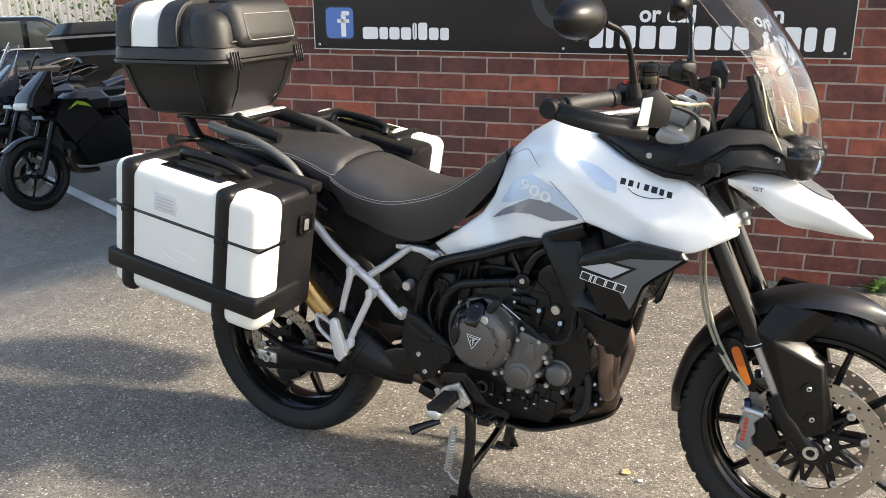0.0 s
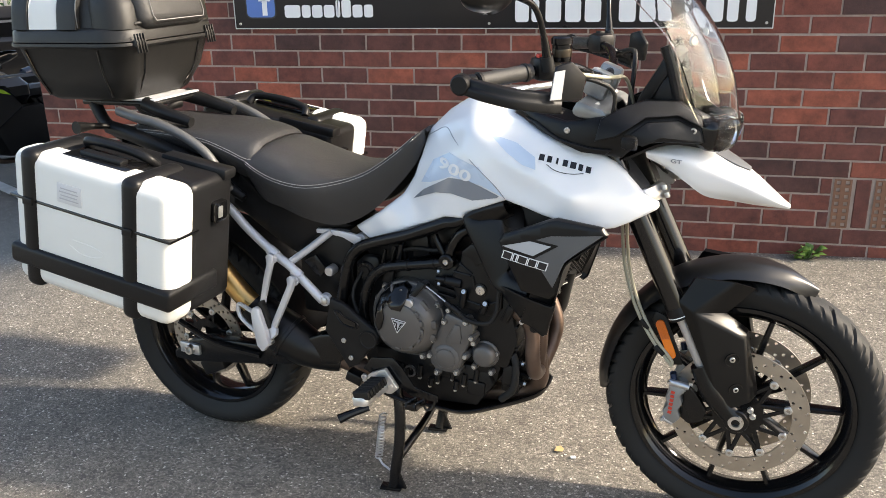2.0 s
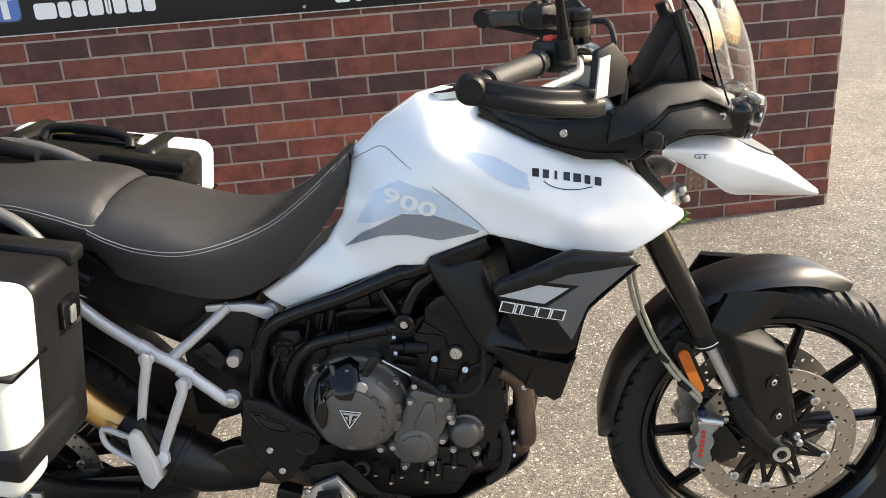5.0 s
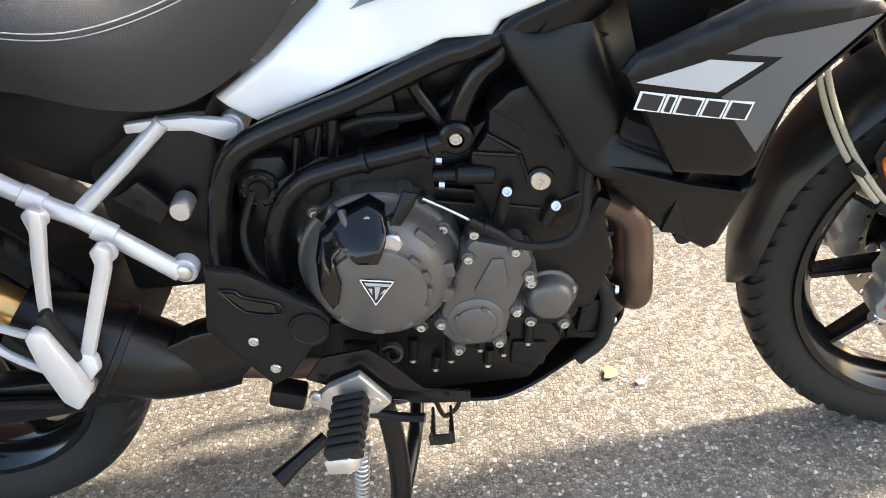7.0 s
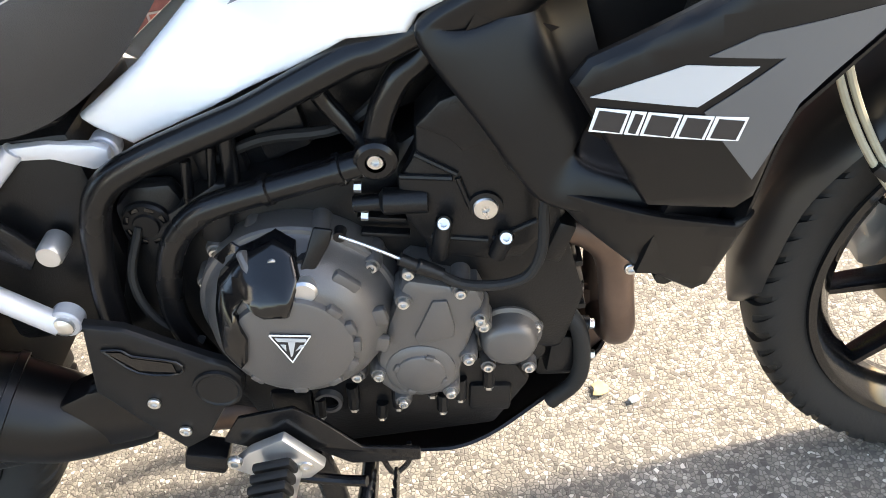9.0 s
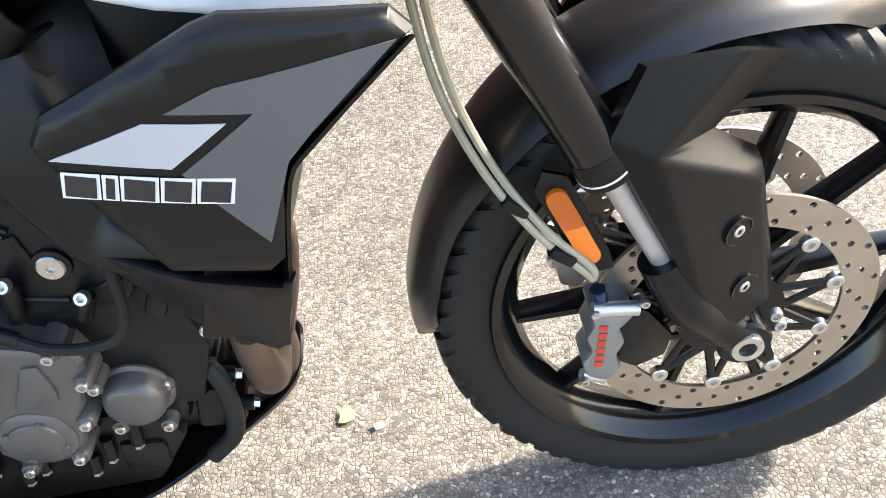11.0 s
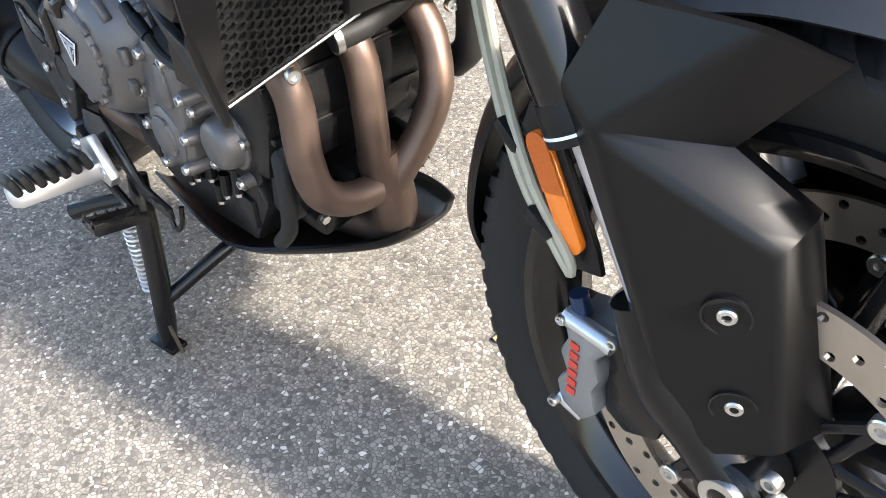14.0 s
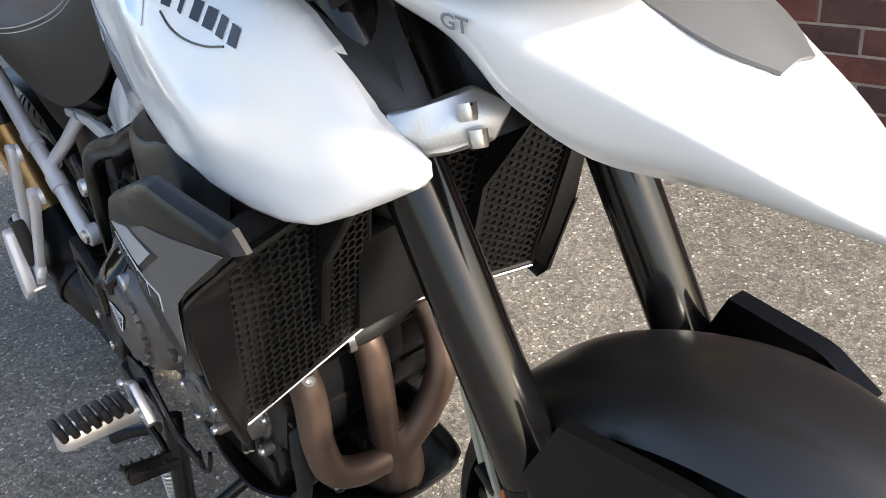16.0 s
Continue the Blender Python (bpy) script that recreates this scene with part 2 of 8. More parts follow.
def ground_material():
    """Worn tarmac with pale chippings set in a grey-brown binder."""
    mt = bpy.data.materials.new("chipped_tarmac")
    mt.use_nodes = True
    nt = mt.node_tree
    b = nt.nodes["Principled BSDF"]
    co = nt.nodes.new("ShaderNodeTexCoord")
    warp = node(nt, "ShaderNodeTexNoise", Scale=60.0, Detail=2.0)
    nt.links.new(co.outputs["Object"], warp.inputs["Vector"])
    add = nt.nodes.new("ShaderNodeMix")
    add.data_type = "VECTOR"
    add.inputs["Factor"].default_value = 0.006
    nt.links.new(co.outputs["Object"], add.inputs["A"])
    nt.links.new(warp.outputs["Color"], add.inputs["B"])
    v = node(nt, "ShaderNodeTexVoronoi", Scale=150.0, Randomness=1.0)
    e = nt.nodes.new("ShaderNodeTexVoronoi")
    e.feature = "DISTANCE_TO_EDGE"
    e.inputs["Scale"].default_value = 150.0
    nt.links.new(add.outputs["Result"], v.inputs["Vector"])
    nt.links.new(add.outputs["Result"], e.inputs["Vector"])
    sep = nt.nodes.new("ShaderNodeSeparateColor")
    nt.links.new(v.outputs["Color"], sep.inputs["Color"])
    stones = nt.nodes.new("ShaderNodeValToRGB")
    cr = stones.color_ramp
    cr.elements[0].position, cr.elements[0].color = 0.0, (0.090, 0.083, 0.072, 1)
    cr.elements[1].position, cr.elements[1].color = 1.0, (0.62, 0.585, 0.525, 1)
    for p, c in ((0.3, (0.175, 0.160, 0.138, 1)), (0.55, (0.22, 0.201, 0.172, 1)), (0.86, (0.27, 0.247, 0.21, 1)), (0.94, (0.37, 0.34, 0.294, 1))):
        el = cr.elements.new(p)
        el.color = c
    nt.links.new(sep.outputs["Red"], stones.inputs["Fac"])
    gap = node(nt, "ShaderNodeMapRange", From_Min=0.0, From_Max=0.16)
    nt.links.new(e.outputs["Distance"], gap.inputs["Value"])
    big = node(nt, "ShaderNodeTexNoise", Scale=1.3, Detail=6.0)
    nt.links.new(co.outputs["Object"], big.inputs["Vector"])
    mid = node(nt, "ShaderNodeTexNoise", Scale=14.0, Detail=5.0)
    nt.links.new(co.outputs["Object"], mid.inputs["Vector"])
    binder = nt.nodes.new("ShaderNodeMix")
    binder.data_type = "RGBA"
    binder.inputs["A"].default_value = (0.098, 0.090, 0.077, 1)
    nt.links.new(stones.outputs["Color"], binder.inputs["B"])
    nt.links.new(gap.outputs["Result"], binder.inputs["Factor"])
    stain = nt.nodes.new("ShaderNodeMix")
    stain.data_type, stain.blend_type = "RGBA", "MULTIPLY"
    stain.inputs["Factor"].default_value = 1.0
    tone = node(nt, "ShaderNodeMapRange", From_Min=0.3, From_Max=0.7, To_Min=0.78, To_Max=1.15)
    nt.links.new(big.outputs["Fac"], tone.inputs["Value"])
    tone2 = node(nt, "ShaderNodeMapRange", From_Min=0.3, From_Max=0.7, To_Min=0.82, To_Max=1.12)
    nt.links.new(mid.outputs["Fac"], tone2.inputs["Value"])
    mul = nt.nodes.new("ShaderNodeMath")
    mul.operation = "MULTIPLY"
    nt.links.new(tone.outputs["Result"], mul.inputs[0])
    nt.links.new(tone2.outputs["Result"], mul.inputs[1])
    nt.links.new(binder.outputs["Result"], stain.inputs["A"])
    nt.links.new(mul.outputs["Value"], stain.inputs["B"])
    nt.links.new(stain.outputs["Result"], b.inputs["Base Color"])
    b.inputs["Roughness"].default_value = 0.85
    bp = nt.nodes.new("ShaderNodeBump")
    bp.inputs["Strength"].default_value, bp.inputs["Distance"].default_value = 0.6, 0.003
    hmix = nt.nodes.new("ShaderNodeMath")
    hmix.operation = "MULTIPLY"
    nt.links.new(gap.outputs["Result"], hmix.inputs[0])
    nt.links.new(sep.outputs["Green"], hmix.inputs[1])
    nt.links.new(hmix.outputs["Value"], bp.inputs["Height"])
    nt.links.new(bp.outputs["Normal"], b.inputs["Normal"])
    return mt


def brick_material(joined=False):
    """Fired clay, each brick its own red to purple-brown, with a burnt heart."""
    mt = bpy.data.materials.new("red_brick")
    mt.use_nodes = True
    nt = mt.node_tree
    b = nt.nodes["Principled BSDF"]
    place = nt.nodes.new("ShaderNodeNewGeometry").outputs["Position"]
    if joined:
        rnd = nt.nodes.new("ShaderNodeNewGeometry").outputs["Random Per Island"]
    else:
        rnd = nt.nodes.new("ShaderNodeObjectInfo").outputs["Random"]
    ramp = nt.nodes.new("ShaderNodeValToRGB")
    cr = ramp.color_ramp
    cr.elements[0].position, cr.elements[0].color = 0.0, (0.065, 0.029, 0.026, 1)
    cr.elements[1].position, cr.elements[1].color = 1.0, (0.33, 0.088, 0.05, 1)
    for p, c in ((0.35, (0.14, 0.044, 0.034, 1)), (0.7, (0.21, 0.058, 0.039, 1)), (0.88, (0.27, 0.072, 0.043, 1))):
        el = cr.elements.new(p)
        el.color = c
    nt.links.new(rnd, ramp.inputs["Fac"])
    n1 = node(nt, "ShaderNodeTexNoise", Scale=11.0, Detail=9.0, Roughness=0.72)
    nt.links.new(place, n1.inputs["Vector"])
    mix = nt.nodes.new("ShaderNodeMix")
    mix.data_type, mix.blend_type = "RGBA", "MULTIPLY"
    mix.inputs["Factor"].default_value = 1.0
    t = node(nt, "ShaderNodeMapRange", From_Min=0.3, From_Max=0.7, To_Min=0.42, To_Max=1.38)
    nt.links.new(n1.outputs["Fac"], t.inputs["Value"])
    nt.links.new(ramp.outputs["Color"], mix.inputs["A"])
    nt.links.new(t.outputs["Result"], mix.inputs["B"])
    soot = node(nt, "ShaderNodeTexNoise", Scale=1.7, Detail=5.0)
    nt.links.new(place, soot.inputs["Vector"])
    dull = node(nt, "ShaderNodeMapRange", From_Min=0.42, From_Max=0.7, To_Min=0.0, To_Max=0.28)
    nt.links.new(soot.outputs["Fac"], dull.inputs["Value"])
    grime = nt.nodes.new("ShaderNodeMix")
    grime.data_type = "RGBA"
    grime.inputs["B"].default_value = (0.085, 0.058, 0.05, 1)
    nt.links.new(dull.outputs["Result"], grime.inputs["Factor"])
    nt.links.new(mix.outputs["Result"], grime.inputs["A"])
    nt.links.new(grime.outputs["Result"], b.inputs["Base Color"])
    b.inputs["Roughness"].default_value = 0.82
    n2 = node(nt, "ShaderNodeTexNoise", Scale=160.0, Detail=5.0)
    nt.links.new(place, n2.inputs["Vector"])
    bp = nt.nodes.new("ShaderNodeBump")
    bp.inputs["Strength"].default_value, bp.inputs["Distance"].default_value = 0.5, 0.003
    nt.links.new(n2.outputs["Fac"], bp.inputs["Height"])
    nt.links.new(bp.outputs["Normal"], b.inputs["Normal"])
    return mt


def glass_material(name, col=(1, 1, 1), rough=0.02):
    mt = bpy.data.materials.new(name)
    mt.use_nodes = True
    b = mt.node_tree.nodes["Principled BSDF"]
    b.inputs["Base Color"].default_value = (*col, 1)
    b.inputs["Roughness"].default_value = rough
    b.inputs["Transmission Weight"].default_value = 1.0
    b.inputs["IOR"].default_value = 1.22
    return mt


TARMAC, BRICK, BRICK_REST = ground_material(), brick_material(), brick_material(True)
MORTAR = pbr("mortar", (0.36, 0.285, 0.24), 0.9, var=0.45, scale=24, bump=0.5, bscale=140)
WHITE = pbr("white_paint", (0.80, 0.81, 0.82), 0.22, var=0.015, coat=0.6, rvar=0.03)
PANWHITE = pbr("white_moulded_plastic", (0.72, 0.72, 0.68), 0.42, var=0.04, scale=10, bump=0.06, bscale=300)
BLACKP = pbr("black_plastic", (0.0075, 0.0075, 0.008), 0.40, var=0.2, scale=12, bump=0.10, bscale=700, spec=0.24)
SATIN = pbr("satin_black_paint", (0.0035, 0.0035, 0.004), 0.34, var=0.12, scale=5, rvar=0.04, spec=0.30)
GUARDP = pbr("gloss_black_guard_paint", (0.0025, 0.0025, 0.0028), 0.36, var=0.12, scale=5, rvar=0.03, spec=0.26)
MUDP = pbr("satin_black_mudguard_paint", (0.009, 0.009, 0.0094), 0.36, var=0.12, scale=5, rvar=0.03, spec=0.5, coat=0.12)
FRAMEB = pbr("powder_coated_black", (0.005, 0.005, 0.0055), 0.25, var=0.15, bump=0.05, bscale=500, spec=0.32)
GLOSSB = pbr("gloss_black", (0.004, 0.004, 0.0045), 0.12, var=0.1, rvar=0.03, spec=0.45)
RUBBER = pbr("tyre_rubber", (0.014, 0.0138, 0.0135), 0.58, var=0.3, scale=9, bump=0.15, bscale=250, spec=0.25)
SEATM = pbr("seat_vinyl", (0.024, 0.0238, 0.0245), 0.46, var=0.15, scale=10, bump=0.45, bscale=900)
STITCH = pbr("pale_thread", (0.30, 0.29, 0.285), 0.8)
SEAML = pbr("grey_panel_gap", (0.30, 0.31, 0.33), 0.5)
ENGINEG = pbr("engine_grey_metal", (0.112, 0.106, 0.102), 0.38, metal=0.4, var=0.1, scale=20, bump=0.12, bscale=600)
ENGINEB = pbr("black_engine_casting", (0.0065, 0.0065, 0.007), 0.32, var=0.3, scale=18, bump=0.2, bscale=400, spec=0.26)
SILVER = pbr("silver_painted_steel", (0.56, 0.57, 0.60), 0.36, metal=0.35, var=0.06, bump=0.05, bscale=400)
ALLOY = pbr("cast_aluminium", (0.60, 0.60, 0.60), 0.36, metal=0.85, var=0.1, scale=20, bump=0.08, bscale=500)
STEEL = pbr("zinc_steel_screw", (0.62, 0.61, 0.59), 0.3, metal=0.95, var=0.12, scale=60)
DISC = pbr("worn_brake_steel", (0.42, 0.37, 0.31), 0.38, metal=0.85, var=0.15, scale=30, bump=0.05, bscale=300)
HEADER = pbr("heat_browned_steel", (0.125, 0.085, 0.066), 0.44, metal=0.7, var=0.5, scale=22, bump=0.12, bscale=200)
GOLD = pbr("gold_anodised", (0.55, 0.34, 0.13), 0.32, metal=0.9, var=0.12)
ORANGE = pbr("amber_reflector", (0.85, 0.20, 0.01), 0.18, var=0.1, scale=300, coat=0.6)
DECALB = pbr("ice_blue_decal", (0.52, 0.62, 0.75), 0.25, var=0.04, coat=0.5)
DECALG = pbr("grey_decal", (0.20, 0.22, 0.25), 0.28, var=0.05, coat=0.5)
DECALM = pbr("mid_grey_decal", (0.085, 0.087, 0.09), 0.36, var=0.05)
DECALW = pbr("pale_decal", (0.42, 0.43, 0.44), 0.32, var=0.05)
DECALT = pbr("white_print", (0.78, 0.78, 0.78), 0.4, var=0.02)
LOGOB = pbr("dark_badge", (0.02, 0.02, 0.022), 0.25, var=0.05)
REDP = pbr("red_print", (0.55, 0.04, 0.02), 0.4, var=0.05)
CLEAR = glass_material("clear_screen", (0.97, 0.98, 0.98), 0.02)
SMOKE = glass_material("smoked_screen", (0.84, 0.85, 0.86), 0.03)
LENS = glass_material("lamp_lens", (0.9, 0.9, 0.9), 0.04)


# ---------------------------------------------------------------- ground and building
WALL = pose(0, 1.62, 0, 0, 0.8, 9.65)
WALL_BASE, LINE0 = 0.096, 0.996


def rise(x, y):
    """The yard's slope, shaped to fit the camera's view: climbs a little towards the building, falls away beyond its
    corner.
    """
    t = min(1, max(0, (y - 0.17 * x - 0.25) / 1.25))
    d = min(1, max(0, (-1.2 - x) / 2.6))
    return 0.092 * t * t * (3 - 2 * t) - 0.462 * d * d * (3 - 2 * d)


def ground_sheet():
    bm = bmesh.new()
    xs = [-400, -120, -40, -16, -8] + [-5 + 0.25 * i for i in range(41)] + [8, 16, 40, 120, 400]
    ys = [-400, -120, -40, -16, -8] + [-4 + 0.2 * i for i in range(41)] + [6, 9, 16, 40, 120, 400]
    grid = [[bm.verts.new((x, y, rise(x, y) + 0.004 * (noise.noise((x * 0.8, y * 0.8, 0)) if abs(x - 1) > 2.5 else 0))) for y in ys] for x in xs]
    for a, b in zip(grid, grid[1:]):
        for k in range(len(ys) - 1):
            bm.faces.new((a[k], b[k], b[k + 1], a[k + 1]))
    return bm


tagged(part("ground", ground_sheet(), TARMAC, None), "worn grey-beige chipped tarmac yard", "ground", kind="structure")
wall_north = part("wall_north", rbox((0.19, 0.1545, 1.42), (4.47, 0.3, 3.7), 0), MORTAR, None)
wall_north.matrix_basis = WALL
tagged(wall_north, "red-brown brick wall of a building with pale mortar joints", "wall", kind="structure")
wall_side = part("wall_east", rbox((2.26, 3.4, 1.42), (0.3, 6.1, 3.7), 0), MORTAR, None)
wall_side.matrix_basis = WALL
tagged(wall_side, "brick return wall of the building", "wall", kind="structure")
wall_w = part("wall_west", rbox((-1.89, 3.4, 1.42), (0.3, 6.1, 3.7), 0), MORTAR, None)
wall_w.matrix_basis = WALL
tagged(wall_w, "brick side wall of the building", "wall", kind="structure")
roof = part("roof", rbox((0.19, 3.3, 3.33), (4.7, 6.7, 0.12), 0.01), MORTAR, None)
roof.matrix_basis = WALL
tagged(roof, "flat grey roof edge over the building", "roof", kind="structure")


# ---------------------------------------------------------------- the white touring motorcycle
bike = thing("motorcycle", "white and black touring motorcycle with panniers on its centre stand", "motorcycle")
FX, FZ, RX, RZ = 1.556, 0.331, 0.0, 0.318


def tyre(r, w, rim_r, grooves, lean):
    """Rounded road tyre with narrow curved grooves cut into the tread."""
    n, prof = grooves * 20, []
    for k in range(33):
        u = -1 + 2 * k / 32
        a = abs(u)
        if a < 0.72:
            rr, yy = r - (r - rim_r) * 0.42 * (a / 0.72) ** 2.4, w * 1.0 * math.sin(a / 0.72 * math.pi / 2)
        else:
            q = (a - 0.72) / 0.28
            rr, yy = r - (r - rim_r) * (0.42 + 0.58 * q), w * (1 - 0.28 * q ** 1.6)
        prof.append((rr, math.copysign(yy, u), a))
    wide = 0.0098 * grooves / (2 * math.pi * r)
    bm = bmesh.new()
    rings = []
    for rr, yy, a in prof:
        ring = []
        for k in range(n):
            q, d = a / 0.72, 0.0
            th = 2 * math.pi * (k / n - min(q, 1.2) ** 1.7 * lean / grooves)
            ph = (k * grooves / n + (0.5 if yy > 0 else 0.0)) % 1
            if 0.10 < q < 0.88 and ph < wide:
                d = 0.0065 if q < 0.7 else 0.0035
            if 0.45 < q < 0.90 and 0.5 <= ph < 0.5 + wide * 0.8:
                d = 0.0050 if q < 0.7 else 0.0030
            ring.append(bm.verts.new(((rr - d) * math.cos(th), yy, (rr - d) * math.sin(th))))
        rings.append(ring)
    for a, b in zip(rings, rings[1:]):
        for k in range(n):
            bm.faces.new((a[k], a[(k + 1) % n], b[(k + 1) % n], b[k]))
    return bm


def drilled_disc(ri, ro, y, thick, cells, rows, hole, skip):
    bm = bmesh.new()
    dr = (ro - ri) / rows
    for i in range(rows):
        for k in range(cells):
            a0, a1 = 2 * math.pi * k / cells, 2 * math.pi * (k + 1) / cells
            r0, r1 = ri + dr * i, ri + dr * (i + 1)
            am, rm = (a0 + a1) / 2, (r0 + r1) / 2
            edge = [(r0, a0), (r0, am), (r0, a1), (rm, a1), (r1, a1), (r1, am), (r1, a0), (rm, a0)]
            vs = [bm.verts.new((r * math.cos(a), y, r * math.sin(a))) for r, a in edge]
            if (k + i) % skip:
                bm.faces.new(vs)
                continue
            cx, cz = rm * math.cos(am), rm * math.sin(am)
            inner = []
            for r, a in edge:
                d = Vector((r * math.cos(a) - cx, 0, r * math.sin(a) - cz)).normalized()
                inner.append(bm.verts.new((cx + d.x * hole, y, cz + d.z * hole)))
            for j in range(8):
                bm.faces.new((vs[j], vs[(j + 1) % 8], inner[(j + 1) % 8], inner[j]))
    bmesh.ops.remove_doubles(bm, verts=bm.verts, dist=1e-5)
    bmesh.ops.recalc_face_normals(bm, faces=bm.faces)
    r = bmesh.ops.extrude_face_region(bm, geom=bm.faces[:])
    for v in r["geom"]:
        if isinstance(v, bmesh.types.BMVert):
            v.co.y += thick
    return bm


def rim_ring(r, w):
    return lathe([(r + 0.006, -w), (r + 0.008, -w + 0.004), (r - 0.004, -w + 0.008), (r - 0.016, -w * 0.55), (r - 0.020, 0), (r - 0.016, w * 0.55),
                  (r - 0.004, w - 0.008), (r + 0.008, w - 0.004), (r + 0.006, w), (r - 0.004, w - 0.001), (r - 0.022, w * 0.6), (r - 0.030, 0),
                  (r - 0.022, -w * 0.6), (r - 0.004, -w + 0.001)], 96, closed=True)


def spoke_shape(r0, r1, w0, w1, d0, d1, skew=0.0):
    bm = bmesh.new()
    rings = []
    for r, w, d, s in ((r0, w0, d0, 0), ((r0 + r1) / 2, (w0 + w1) / 2 * 0.9, (d0 + d1) / 2, skew), (r1, w1, d1, skew)):
        rings.append([bm.verts.new((r, y, z + s)) for y, z in ((-d, -w * 0.6), (-d * 0.6, -w), (d * 0.6, -w), (d, -w * 0.6), (d, w * 0.6), (d * 0.6, w), (-d * 0.6, w), (-d, w * 0.6))])
    for a, b in zip(rings, rings[1:]):
        for k in range(8):
            bm.faces.new((a[k], a[(k + 1) % 8], b[(k + 1) % 8], b[k]))
    bm.faces.new(rings[0][::-1])
    bm.faces.new(rings[-1])
    return bm


def spin(deg):
    return pose(0, 0, 0, 0, deg, 0)


def wheel(name, x, z, r, w, rim_r, rim_w, spokes, grooves, label):
    at = Matrix.Translation((x, 0, z))
    rim = part(name, moved(rim_ring(rim_r, rim_w), at), GLOSSB, bike, label)
    part("tyre", moved(tyre(r, w, rim_r + 0.004, grooves, 0.55), at), RUBBER, rim, "black road tyre with slanted tread grooves", angle=34)
    part("hub", lathe([(0, -0.05), (0.03, -0.05), (0.034, -0.04), (0.042, -0.02), (0.036, 0), (0.042, 0.02), (0.034, 0.04), (0.03, 0.05), (0, 0.05)], 32, (x, 0, z)), FRAMEB, rim)
    first = None
    for k in range(spokes):
        m = at @ spin(360 / spokes * k - 3)
        if first is None:
            first = part("spoke", moved(spoke_shape(0.035, rim_r - 0.02, 0.0105, 0.0062, 0.020, 0.015), m), FRAMEB, rim)
        else:
            share(first, rim, m @ (at @ spin(-3)).inverted())
    return rim


front_wheel = wheel("front_wheel", FX, FZ, 0.331, 0.049, 0.257, 0.042, 10, 32, "black ten-spoke cast front wheel")
rear_wheel = wheel("rear_wheel", RX, RZ, 0.318, 0.076, 0.234, 0.060, 10, 28, "black cast rear wheel")


def brake_disc(parent, x, z, y, ro, ri, carrier, bobbins, phase):
    d = part("brake_disc", moved(drilled_disc(ri, ro, 0, 0.005, 60, 3, 0.0042, 3), Matrix.Translation((x, y - 0.0025, z))), DISC, parent, "drilled steel brake disc")
    for k in range(bobbins):
        a = 2 * math.pi * k / bobbins + phase
        c = (x + (ri - 0.008) * math.cos(a), y, z + (ri - 0.008) * math.sin(a))
        for turn in (-0.30, 0.30):
            h = (x + carrier * math.cos(a + turn), y, z + carrier * math.sin(a + turn))
            seg = rod(h, c, 0.0058, 8, 0.0052)
            for v in seg.verts:
                v.co.y = y + (v.co.y - y) * 0.6
            part("carrier_arm", seg, FRAMEB, d)
        part("bobbin", lathe([(0.0042, -0.0055), (0.0085, -0.0055), (0.0098, -0.0045), (0.0098, 0.004), (0.0042, 0.004)], 20, c, closed=True), STEEL, d)
        part("bobbin_core", lathe([(0, -0.0035), (0.0042, -0.0035), (0.0042, 0.003), (0, 0.003)], 12, c), DISC, d)
    part("carrier", lathe([(0.030, -0.004), (carrier + 0.008, -0.004), (carrier + 0.008, 0.004), (0.030, 0.004)], 40, (x, y, z), closed=True), FRAMEB, d, "black disc carrier")
    return d


brake_disc(front_wheel, FX, FZ, -0.061, 0.163, 0.123, 0.052, 10, 0.22)
brake_disc(front_wheel, FX, FZ, 0.061, 0.163, 0.123, 0.052, 10, 0.22)
brake_disc(rear_wheel, RX, RZ, -0.075, 0.1275, 0.092, 0.045, 6, 0.2)

# tank: one white skin for each side, bulged and meeting on the centre line
TANK = [(0.548, 0.720), (0.560, 0.708), (0.594, 0.686), (0.720, 0.737), (0.776, 0.758), (0.830, 0.783), (0.884, 0.786), (0.895, 0.802), (1.006, 0.850), (1.060, 0.838), (1.104, 0.824), (1.150, 0.811), (1.200, 0.801), (1.235, 0.798), (1.262, 0.801), (1.296, 0.815), (1.328, 0.831),
        (1.350, 0.843), (1.355, 0.850), (1.353, 0.859), (1.340, 0.868), (1.327, 0.876), (1.312, 0.889), (1.296, 0.908), (1.278, 0.928), (1.255, 0.947), (1.228, 0.962), (1.18, 0.977), (1.09, 1.000), (0.995, 1.040), (1.016, 1.062), (0.996, 1.077),
        (0.93, 1.088), (0.881, 1.078), (0.808, 1.034), (0.747, 0.980), (0.743, 0.925), (0.727, 0.872), (0.690, 0.818), (0.625, 0.768)]
